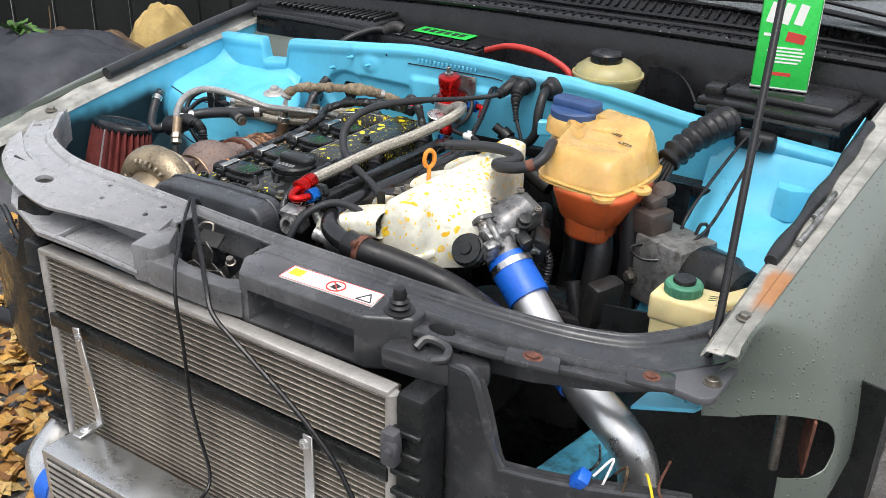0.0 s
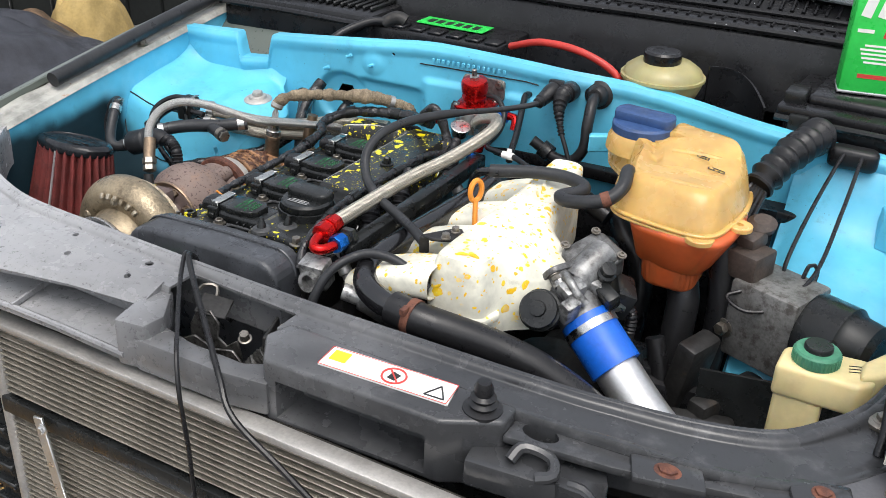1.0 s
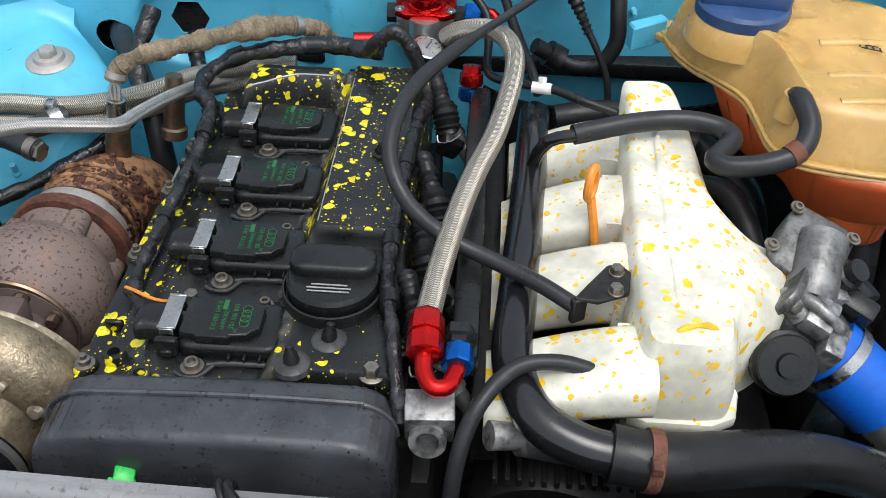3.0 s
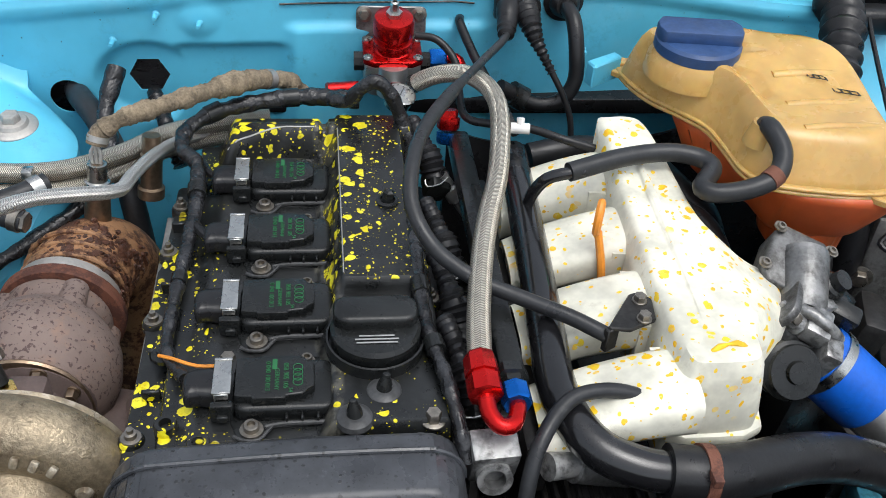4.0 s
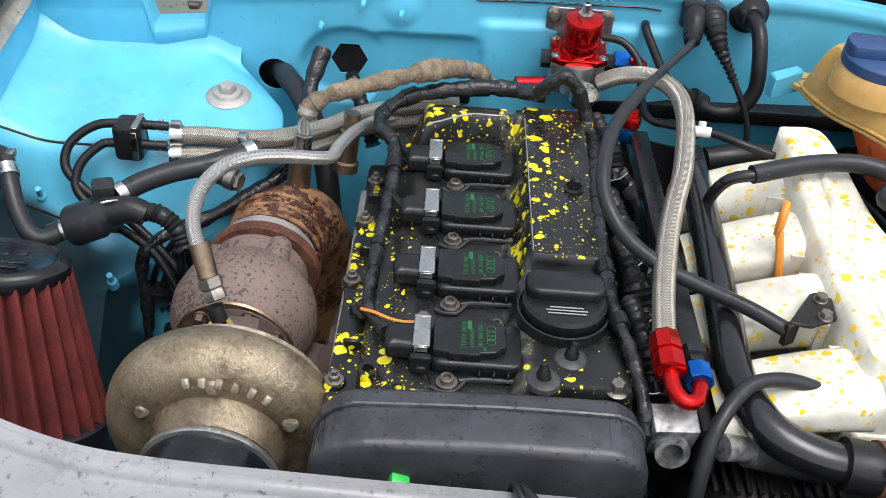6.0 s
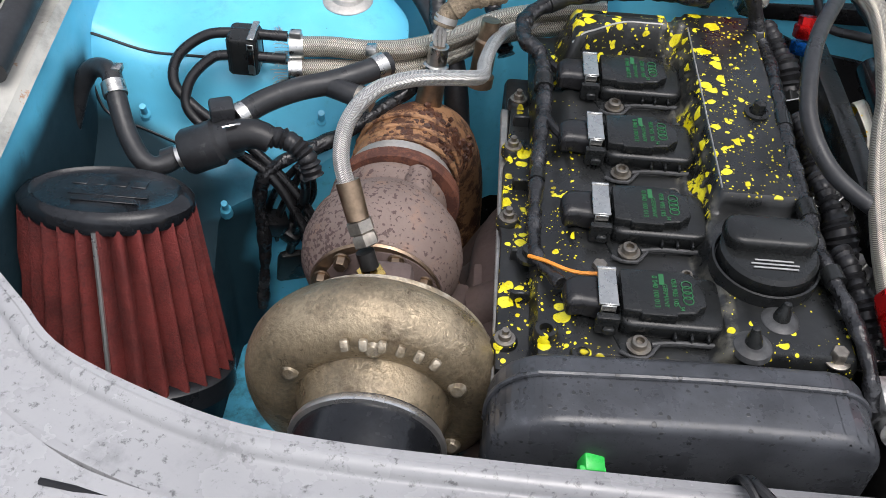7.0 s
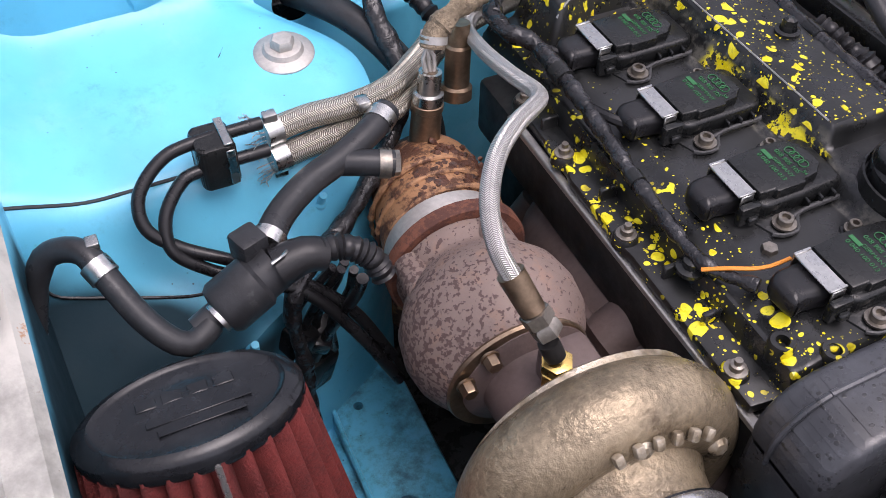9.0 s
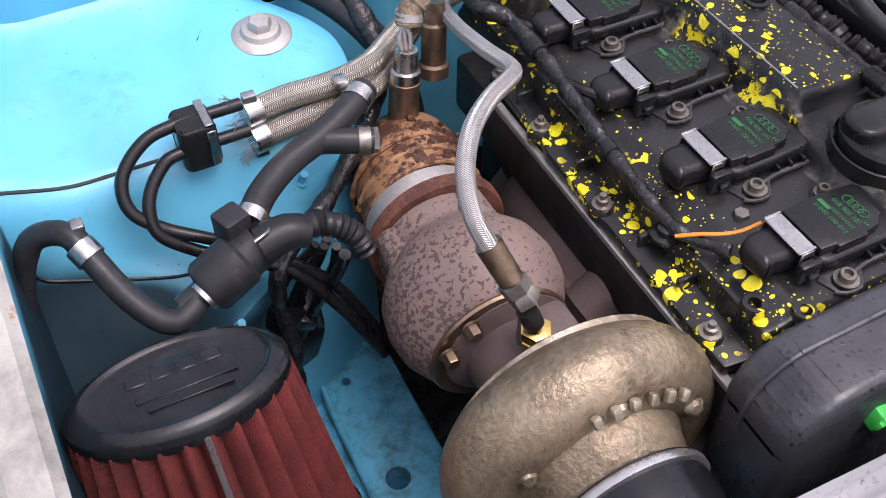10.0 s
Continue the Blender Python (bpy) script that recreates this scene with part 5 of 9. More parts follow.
for x, y in ((0.792, 0.045), (0.808, -0.045), (-0.465, 0.025), (-0.435, -0.02), (-0.40, -0.07)):
    b = bmesh.new()
    sockbolt(b, (x, y, 0.7805), (0, 0, 1), 0.008, 0.007)
    part("fixing_bolt", b, "bolt", carrier)
# surrounds of the lamp openings: a post that curves into a low sill
for s in (1, -1):
    mx = 0.178
    b = bmesh.new()

    def surround(u, v):
        x = 0.372 + 0.275 * u
        y = -0.182 + 0.10 * smooth01((x - 0.43) / 0.30) + 0.012 * smooth01((0.39 - x) / 0.02)
        post = 0.765 - 0.125 * smooth01((x - 0.408) / 0.045) + 0.006 * math.sin((x - 0.45) * 12)
        return V(mx + s * x, y + 0.004 * math.sin(v * 3.14), 0.44 + (post - 0.44) * v)
    grid(b, surround, 70, 24, 0.022)
    part("lamp_frame", b, "carrier" if s > 0 else "black_plastic", carrier, "moulded black lamp surround")
    b = bmesh.new()
    tube(b, [surround(k / 24, 0.985) + V(0, 0.008, 0.002) for k in range(2, 25)], 0.006, 8, 0.006)
    part("lamp_frame_rim", b, "carrier" if s > 0 else "black_plastic", carrier)
# plug and coloured wires at the lamp opening
b = bmesh.new()
box(b, (0.722, -0.150, 0.640), (0.016, 0.020, 0.030), pose(0, 0, 0, 20, 30, 20), 0.003)
plugw = single("lamp_plug", b, "silicone", "blue lamp connector with loose coloured wires", "connector")
for k, (mat, dx) in enumerate((("white", 0.0), ("leaf_mould", 0.02), ("yellow", 0.05), ("wire", -0.02), ("rust", 0.065))):
    b = bmesh.new()
    tube(b, [(0.735 + dx, -0.140 + 0.02 * k, 0.645), (0.752 + dx * 0.9, -0.125, 0.668 - 0.004 * k), (0.745 + dx * 1.3, -0.135, 0.630), (0.735 + dx * 1.5, -0.15, 0.58), (0.74 + dx, -0.15, 0.52)], 0.0017, 6)
    part("plug_wire", b, mat, plugw)

rad = thing("radiator", (0.165, -0.23, 0.20), "dusty radiator and condenser with many flat tubes", "radiator")
b = bmesh.new()
box(b, (0.178, -0.215, 0.46), (0.666, 0.018, 0.52), None, 0.002)
part("core", b, "fin_dark", rad)
b = bmesh.new()
box(b, (0.180, -0.228, 0.0), (0.652, 0.012, 0.0018), None, 0.0006, 1)
slat_me = finish("tube", b, "fin")
z = 0.712
i = 0
while z > 0.22:
    if not 0.588 < z < 0.614:
        ob = new("tube", slat_me)
        ob.parent, ob.matrix_parent_inverse = rad, rad.matrix_basis.inverted()
        ob.location = (0, 0, z)
    z -= 0.0092
b = bmesh.new()
box(b, (0.180, -0.226, 0.721), (0.666, 0.024, 0.009), None, 0.002)
part("top_rail", b, "alu_dull", rad)
b = bmesh.new()
box(b, (0.180, -0.232, 0.601), (0.666, 0.016, 0.024), None, 0.003)
part("crossbar", b, "black_plastic", rad)
for x in (-0.155, 0.513):
    b = bmesh.new()
    rod(b, (x, -0.228, 0.20), (x, -0.228, 0.72), 0.009, None, 14)
    part("header", b, "alu_dull", rad)
for s in (-1, 1):
    b = bmesh.new()
    x = 0.178 + s * 0.362
    box(b, (x, -0.205, 0.45), (0.042, 0.055, 0.55), None, 0.008)
    for k in range(16):
        box(b, (x, -0.235, 0.21 + k * 0.031), (0.044, 0.012, 0.009), None, 0.002, 1)
    part("side_tank", b, "black_plastic", rad, "ribbed black plastic side tank")
b = bmesh.new()
box(b, (0.524, -0.245, 0.655), (0.022, 0.02, 0.05), None, 0.004)
lathe(b, [(0.011, 0), (0.011, 0.008), (0.006, 0.009), (0.006, 0.016)], (0.529, -0.253, 0.66), (0.2, -1, 0), 14)
part("union", b, "carrier_grey", rad)

cooler = thing("intercooler", (0.24, -0.33, 0.10), "bare aluminium front-mount intercooler with welded ends", "intercooler")
b = bmesh.new()
box(b, (0.22, -0.30, 0.335), (0.60, 0.075, 0.21), None, 0.003)
part("shell", b, "alu", cooler)
for k in range(16):
    b = bmesh.new()
    box(b, (0.22, -0.3395, 0.425 - k * 0.0125), (0.57, 0.006, 0.0045), None, 0.001, 1)
    part("cooler_bar", b, "alu_dull", cooler)
b = bmesh.new()
box(b, (0.22, -0.338, 0.33), (0.57, 0.003, 0.20), None, 0.0)
part("fins", b, "fin_dark", cooler)
b = bmesh.new()
tube(b, [(-0.07, -0.30, 0.33), (-0.13, -0.30, 0.33), (-0.18, -0.27, 0.34), (-0.20, -0.20, 0.36), (-0.21, -0.12, 0.38)], 0.032, 20)
part("elbow", b, "alu", cooler, "polished aluminium elbow")
b = bmesh.new()
tube(b, [(-0.095, -0.30, 0.33), (-0.125, -0.30, 0.33)], 0.037, 20, 0.01)
part("coupler", b, "silicone", cooler, "blue silicone coupler")
for x in (-0.065, 0.39):
    b = bmesh.new()
    box(b, (x, -0.246, 0.53), (0.016, 0.004, 0.17), pose(0, 0, 0, 0, -9 if x < 0 else 0, 0), 0.001, 1)
    box(b, (x + 0.008, -0.266, 0.444), (0.018, 0.045, 0.004), None, 0.001, 1)
    hexbolt(b, (x + 0.008, -0.27, 0.446), (0, 0, 1), 0.006, 0.004)
    hexbolt(b, (x - 0.005, -0.248, 0.60), (0, -1, 0), 0.005, 0.004)
    part("bracket", b, "alu", cooler, "flat aluminium hanger strap")

b = bmesh.new()
tube(b, [(-0.20, -0.16, 0.50), (-0.30, -0.13, 0.48), (-0.45, -0.14, 0.46), (-0.62, -0.18, 0.45)], 0.019, 14)
single("black_hose", b, "rubber", "thick black hose leading out beside the radiator", "hose")

# two loose wires that rise out of the bay and hang over the front
b = bmesh.new()
tube(b, [(0.055, -0.088, 0.74), (0.058, -0.098, 0.79), (0.060, -0.110, 0.806), (0.070, -0.128, 0.800), (0.092, -0.158, 0.792), (0.125, -0.198, 0.781), (0.155, -0.234, 0.770), (0.172, -0.252, 0.735), (0.176, -0.251, 0.668), (0.178, -0.250, 0.577), (0.19, -0.252, 0.53), (0.215, -0.262, 0.456), (0.225, -0.33, 0.444)], 0.0026, 8)
single("loose_wire", b, "wire", "thin black wire hanging over the radiator", "wire", "loose wires")
b = bmesh.new()
tube(b, [(0.062, -0.088, 0.74), (0.064, -0.098, 0.79), (0.066, -0.112, 0.806), (0.085, -0.130, 0.800), (0.122, -0.160, 0.786), (0.162, -0.192, 0.773), (0.205, -0.226, 0.757), (0.237, -0.246, 0.734), (0.30, -0.250, 0.70), (0.384, -0.250, 0.647), (0.44, -0.250, 0.60), (0.47, -0.250, 0.555)], 0.0036, 8)
single("loose_wire", b, "wire", "black wire looped over the lock carrier", "wire", "loose wires")

# the carrier sits lower towards the reservoir, and the radiator pack a little off centre
b = bmesh.new()
lathe(b, [(0.016, -0.004), (0.016, 0.0), (0.013, 0.002), (0.011, 0.002)], (0.781, 0.060, 0.786), (0, 0, 1), 24)
hexbolt(b, (0.781, 0.060, 0.787), (0, 0, 1), 0.007, 0.006)
part("fixing_bolt", b, "bolt", carrier, "dull zinc bolt in a raised ring")


def settle(v):
    return V(v.x - 0.012 + 0.034 * smooth01((v.x - 0.55) / 0.2), v.y - 0.002, v.z + min(0.020, 0.016 - 0.04 * v.x))


for ob in list(carrier.children_recursive) + [o for o in bpy.data.objects if o.name.startswith("loose_wire")]:
    for v in ob.data.vertices:
        v.co = settle(v.co)
for pack in (rad, cooler):
    pack.location.x -= 0.010

# bonnet stay
b = bmesh.new()
tube(b, [(0.806, 0.005, 0.765), (0.805, 0.03, 0.80), (0.785, 0.12, 0.95), (0.745, 0.31, 1.25), (0.72, 0.43, 1.45)], 0.0052, 10)
single("bonnet_stay", b, "wet_black", "straight black steel bonnet stay", "stay rod")

# ---- engine ----
engine = thing("engine", (0.08, 0.18, 0.30), "four-cylinder engine with black cam cover spattered in yellow paint", "engine")
b = bmesh.new()
box(b, (0.06, 0.18, 0.50), (0.22, 0.40, 0.42), None, 0.01)
part("block", b, "dark_metal", engine)
b = bmesh.new()
box(b, (0.032, 0.165, 0.733), (0.245, 0.38, 0.055), None, 0.006)
part("cylinder_head", b, "dark_metal", engine)
b = bmesh.new()
box(b, (-0.090, 0.135, 0.7610), (0.007, 0.325, 0.006), None, 0.001, 1)
part("gasket_edge", b, "gasket", engine)


# cam cover: low on the coil side, a long ridge on the other, arch at the back
def cover_z(x, y):
    z = 0.789
    z += 0.006 * smooth01((x + 0.055) / 0.02)
    z += 0.016 * smooth01((x - 0.045) / 0.014)
    ridge = smooth01((x - 0.058) / 0.010) * smooth01((0.134 - x) / 0.008) * smooth01((y - 0.122) / 0.010)
    z += 0.015 * ridge
    back = smooth01((y - 0.316 - 0.030 * smooth01((x + 0.042) / 0.06)) / 0.014) * smooth01((x + 0.050) / 0.02)
    z = max(z, 0.789 + 0.037 * back - 0.004 * smooth01((y - 0.365) / 0.01))
    valley = smooth01((x - 0.049) / 0.004) * (1 - smooth01((x - 0.056) / 0.004)) * smooth01((y - 0.11) / 0.01)
    return z - 0.006 * valley


def cover_point(u, v):
    x = -0.070 + 0.213 * u
    y = -0.012 + 0.404 * v
    e = min(u / 0.03, (1 - u) / 0.03, v / 0.015, (1 - v) / 0.03, 1.0)
    z = cover_z(x, y)
    return V(x, y, 0.770 + (z - 0.770) * math.sin(max(0.0, e) * 1.5708))


b = bmesh.new()
grid(b, cover_point, 120, 180)
cover = part("cam_cover", b, "cover", engine, "black cam cover spattered with yellow paint")
b = bmesh.new()
slab(b, [(-0.092, -0.008), (-0.060, -0.012), (-0.060, 0.310), (-0.084, 0.306), (-0.0875, 0.235), (-0.0875, 0.215), (-0.0905, 0.205), (-0.0905, 0.155), (-0.0935, 0.140), (-0.0905, 0.125), (-0.092, 0.030)], 0.7645, 0.7735, None, 0.002, 2)
part("cover_ledge", b, "cover", cover)
for y in (0.055, 0.098, 0.178, 0.262):
    b = bmesh.new()
    box(b, (-0.0765, y, 0.778), (0.014, 0.004, 0.012), None, 0.001, 1)
    part("web", b, "cover", cover)
for x, y in ((-0.086, 0.016), (-0.0855, 0.139), (-0.083, 0.228), (-0.079, 0.296), (0.142, 0.05), (0.142, 0.16), (0.142, 0.27)):
    b = bmesh.new()
    lathe(b, [(0.0095, 0), (0.0095, 0.006), (0.008, 0.0085)], (x, y, 0.768), (0, 0, 1), 18)
    part("lug", b, "cover", cover)
    b = bmesh.new()
    lathe(b, [(0.0075, 0), (0.0075, 0.0015), (0.0045, 0.002), (0.0045, 0.006), (0.0025, 0.0065), (0.0025, 0.010)], (x, y, 0.7765), (0, 0, 1), 12)
    part("nut", b, "bolt", cover)
for x, y, z in ((0.126, -0.004, 0.806), (-0.021, 0.075, 0.789)):
    b = bmesh.new()
    hexbolt(b, (x, y, z), (0, 0, 1), 0.0058, 0.008, 1.55)
    part("cover_bolt", b, "bolt", cover)
# black locating pegs with worn shoulders, and a blind plug in the ridge
for x, y, lean in ((0.093, 0.022, 0.12), (0.071, -0.002, -0.1)):
    b = bmesh.new()
    lathe(b, [(0.0135, -0.003), (0.0125, 0.001), (0.0085, 0.0035), (0.0075, 0.0035)], (x, y, 0.8105), (0, 0, 1), 24)
    part("peg_seat", b, "worn_black", cover)
    b = bmesh.new()
    lathe(b, [(0.0060, 0.0), (0.0052, 0.005), (0.0036, 0.009), (0.0028, 0.013), (0.0015, 0.0138)], (x, y, 0.8130), (lean, 0.15, 1), 14)
    part("peg", b, "black_plastic", cover)
b = bmesh.new()
lathe(b, [(0.010, -0.002), (0.010, 0.002), (0.007, 0.003), (0.0066, 0.001)], (0.108, 0.232, 0.8262), (0, 0, 1), 20)
lathe(b, [(0.0060, 0.0), (0.0055, 0.010), (0.003, 0.012)], (0.108, 0.232, 0.8262), (0.1, 0.1, 1), 6)
part("blind_plug", b, "black_plastic", cover)
for x, y in ((-0.060, 0.012), (-0.036, -0.006)):
    b = bmesh.new()
    lathe(b, [(0.0085, 0), (0.0085, 0.016), (0.0075, 0.018), (0.0045, 0.018), (0.004, 0.012), (0, 0.012)], (x, y, 0.778), (0, 0, 1), 18)
    part("boss", b, "cover", cover)

# worn bare edges of the cover
b = bmesh.new()
tube(b, [(0.0672, 0.136 + 0.02 * k, cover_z(0.0672, 0.136 + 0.02 * k) + 0.0002) for k in range(12)], 0.0007, 5, 0.02)
part("worn_edge", b, "gasket", cover)
b = bmesh.new()
tube(b, [(x, 0.329 + 0.030 * smooth01((x + 0.042) / 0.06), cover_z(x, 0.329 + 0.030 * smooth01((x + 0.042) / 0.06)) + 0.0003) for x in (-0.036 + 0.009 * k for k in range(10))], 0.0009, 5, 0.02)
part("worn_edge", b, "gasket", cover)

# oil filler cap
b = bmesh.new()
lathe(b, [(0.037, 0.0), (0.037, 0.012), (0.0355, 0.0125), (0.0345, 0.006)], (0.089, 0.069, 0.809), (0, 0, 1), 48)
part("filler_neck", b, "black_plastic", cover)
b = bmesh.new()
lathe(b, [(0.0325, 0.0), (0.0335, 0.002), (0.0335, 0.014), (0.031, 0.017), (0.0, 0.0175)], (0.089, 0.069, 0.815), (0, 0, 1), 48)
slab(b, rounded(0.0575, 0.063, 0.1205, 0.092, 0.011), 0.829, 0.842, None, 0.004, 3)
cap = part("oil_cap", b, "black_plastic", engine, "round black oil filler cap with a grip bar")
for i, w in enumerate((0.026, 0.032, 0.030)):
    b = bmesh.new()
    box(b, (0.089, 0.0555 - i * 0.0035, 0.8329), (w, 0.0012, 0.0005), None)
    part("printed_line", b, "grey_print", cap)

# timing cover
b = bmesh.new()
outline = [(-0.096, 0.55), (-0.096, 0.735)] + [(-0.056 - 0.040 * math.cos(radians(a)), 0.748 + 0.040 * math.sin(radians(a))) for a in range(0, 91, 15)] + [(0.04, 0.793)] + [(0.116 + 0.030 * math.sin(radians(a)), 0.763 + 0.030 * math.cos(radians(a))) for a in range(0, 91, 15)] + [(0.146, 0.55)]
outline = [(x, z + (0.018 if z > 0.6 else 0)) for x, z in outline]
slab(b, outline, 0.014, 0.072, Matrix(((1, 0, 0, 0), (0, 0, -1, 0), (0, 1, 0, 0), (0, 0, 0, 1))), 0.008, 3)
tcover = part("timing_cover", b, "timing", engine, "black plastic timing belt cover", 60)
b = bmesh.new()
tube(b, [(x, -0.034, z + 0.0005) for x, z in outline[1:-1]], 0.0022, 8, 0.01)
part("cover_rib", b, "timing", tcover)
b = bmesh.new()
box(b, (-0.030, -0.074, 0.770), (0.014, 0.012, 0.014), pose(0, 0, 0, 20, 15, 10), 0.002)
box(b, (-0.030, -0.079, 0.771), (0.018, 0.004, 0.006), pose(0, 0, 0, 20, 15, 10), 0.001)
part("plug", b, "green", tcover, "bright green connector")
b = bmesh.new()
tube(b, [(-0.026, -0.076, 0.765), (0.0, -0.085, 0.745), (0.04, -0.085, 0.735), (0.09, -0.09, 0.73)], 0.004, 8)
part("plug_lead", b, "wire", tcover)

# ---- ignition coils ----
coil = thing("ignition_coil", (0.02, 0.035, 0.795), "black coil-on-plug pack with green print and steel clip", "ignition coil", "coils along the cam cover")
b = bmesh.new()
slab(b, [(-0.016, 0.010), (-0.010, -0.006), (0.006, -0.009), (0.012, 0.004), (0.056, 0.004), (0.065, 0.012), (0.066, 0.056), (0.052, 0.074), (0.034, 0.074), (0.028, 0.064), (-0.016, 0.062)], 0.789, 0.797, None, 0.003, 2)
part("base", b, "black_plastic", coil)
b = bmesh.new()
slab(b, rounded(-0.014, 0.010, 0.058, 0.059, 0.009), 0.795, 0.809, None, 0.004, 3)
body = part("body", b, "black_plastic", coil)
b = bmesh.new()
tube(b, [(0.009, 0.003, 0.7980), (0.024, 0.0055, 0.7985), (0.052, 0.0060, 0.7985), (0.0615, 0.0125, 0.7985), (0.0640, 0.028, 0.7985), (0.0635, 0.055, 0.7985), (0.0515, 0.0715, 0.7980)], 0.0019, 8)
part("rim", b, "worn_black", coil)
b = bmesh.new()
tube(b, [(-0.012, -0.004, 0.7975), (-0.006, -0.0080, 0.7975), (0.005, -0.0082, 0.7975), (0.0105, -0.001, 0.7975), (0.014, 0.0035, 0.7980)], 0.0015, 8)
part("ear_rim", b, "worn_black", coil)
b = bmesh.new()
slab(b, [(-0.012, 0.016), (0.0, 0.016), (0.0, 0.013), (0.024, 0.013), (0.024, 0.016), (0.036, 0.017), (0.040, 0.022), (0.044, 0.024), (0.044, 0.046), (0.040, 0.048), (0.036, 0.054), (0.010, 0.055), (-0.012, 0.053)], 0.808, 0.8165, None, 0.0015, 2)
plate = part("lid", b, "black_plastic", coil)
b = bmesh.new()
slab(b, [(-0.041, 0.024), (-0.048, 0.020), (-0.050, 0.044), (-0.042, 0.050), (-0.018, 0.050), (-0.018, 0.020)], 0.795, 0.814, None, 0.006, 3)
part("plug_boot", b, "rubber", coil, "black rubber plug boot")
b = bmesh.new()
box(b, (-0.021, 0.035, 0.8165), (0.013, 0.034, 0.0016), None, 0.0005, 1)
box(b, (-0.021, 0.0175, 0.809), (0.010, 0.0016, 0.016), None, 0.0005, 1)
box(b, (-0.021, 0.0525, 0.809), (0.010, 0.0016, 0.016), None, 0.0005, 1)
for y in (0.0185, 0.0515):
    box(b, (-0.021, y, 0.8176), (0.013, 0.0022, 0.0012), None, 0.0004, 1)
part("clip", b, "steel", coil, "bright steel retaining clip")
b = bmesh.new()
slab(b, [(-0.029, 0.010), (-0.013, 0.010), (-0.012, 0.0165), (-0.029, 0.0165)], 0.796, 0.812, None, 0.002, 2)
box(b, (-0.020, 0.0085, 0.802), (0.008, 0.004, 0.006), None, 0.001, 1)
part("latch", b, "black_plastic", coil)
for k in range(3):
    b = bmesh.new()
    box(b, (0.024 + k * 0.011, 0.0085, 0.8005), (0.0022, 0.007, 0.008), None, 0.0008, 1)
    part("rib", b, "black_plastic", coil)
for x, y in ((0.0, 0.0), (0.038, 0.065)):
    b = bmesh.new()
    sockbolt(b, (x, y, 0.7985), (0, 0, 1), 0.0055 if x == 0 else 0.0042, 0.0065)
    part("coil_bolt", b, "bolt", coil)
turned = pose(0, 0, 0, 0, 0, -90)
for x, text, size in ((0.0235, "058 905 105", 0.0050), (0.0172, "     GERMANY", 0.0046), (0.0108, "0 040 100 013", 0.0050)):
    letters(text, size, Matrix.Translation((x, 0.034, 0.8166)) @ turned, "green_print", plate)
letters("54", 0.0042, Matrix.Translation((0.027, 0.020, 0.8166)) @ turned, "green_print", plate)
b = bmesh.new()
box(b, (0.0155, 0.0455, 0.8167), (0.0034, 0.010, 0.0004), None)
part("printed_bar", b, "green_print", plate)
b = bmesh.new()
for k in range(4):
    tube(b, [(0.032 + 0.0034 * math.cos(a), 0.042 - k * 0.0048 + 0.0034 * math.sin(a), 0.8167) for a in (q * math.pi / 6 for q in range(13))], 0.0004, 4, 1)
part("printed_emblem", b, "green_print", plate)
for k in range(1, 4):
    copy_thing(coil, pose(0.02, 0.035 + 0.088 * k, 0.795))

# coil loom along the exhaust side
b = bmesh.new()
tube(b, [(0.09, 0.395, 0.835), (0.03, 0.400, 0.835), (-0.04, 0.385, 0.830), (-0.075, 0.365, 0.820), (-0.078, 0.335, 0.815), (-0.064, 0.315, 0.812), (-0.060, 0.27, 0.806), (-0.062, 0.22, 0.802), (-0.066, 0.16, 0.798), (-0.068, 0.10, 0.796), (-0.064, 0.075, 0.796), (-0.050, 0.050, 0.800)],
     lambda t: 0.0092 * (1 - t) + 0.0045 * t + 0.0006 * math.sin(t * 90) + 0.0005 * math.sin(t * 211), 12, 0.003)
loom = single("coil_loom", b, "tape", "taped black wiring loom beside the coils", "wiring loom")
for p, q, r in (((-0.061, 0.285, 0.8075), (-0.0604, 0.272, 0.806), 0.0085), ((-0.0655, 0.170, 0.7985), (-0.066, 0.160, 0.798), 0.0065), ((-0.045, 0.3845, 0.8297), (-0.058, 0.377, 0.827), 0.0094), ((0.03, 0.400, 0.835), (0.015, 0.3985, 0.8345), 0.0096)):
    b = bmesh.new()
    tube(b, [p, q], r, 12, 0.004)
    part("tape_band", b, "black_plastic", loom)
for y in (0.21, 0.30):
    b = bmesh.new()
    tube(b, [(-0.060, y + 0.03, 0.804), (-0.054, y + 0.012, 0.806), (-0.045, y, 0.805)], 0.004, 8)
    single("coil_lead", b, "wire", "short black lead to a coil plug", "wire", "coil leads")
b = bmesh.new()
tube(b, [(-0.072, 0.078, 0.797), (-0.060, 0.068, 0.803), (-0.048, 0.062, 0.803), (-0.036, 0.058, 0.804), (-0.022, 0.057, 0.806)], 0.0014, 6)
single("orange_wire", b, "orange", "thin orange earth wire bolted to the cam cover", "wire")
b = bmesh.new()
lathe(b, [(0.010, 0), (0.010, 0.003), (0.006, 0.004), (0.006, 0.009), (0.003, 0.010)], (-0.070, 0.089, 0.785), (0, 0, 1), 16)
single("loom_clip", b, "black_plastic", "round black loom clip", "clip")

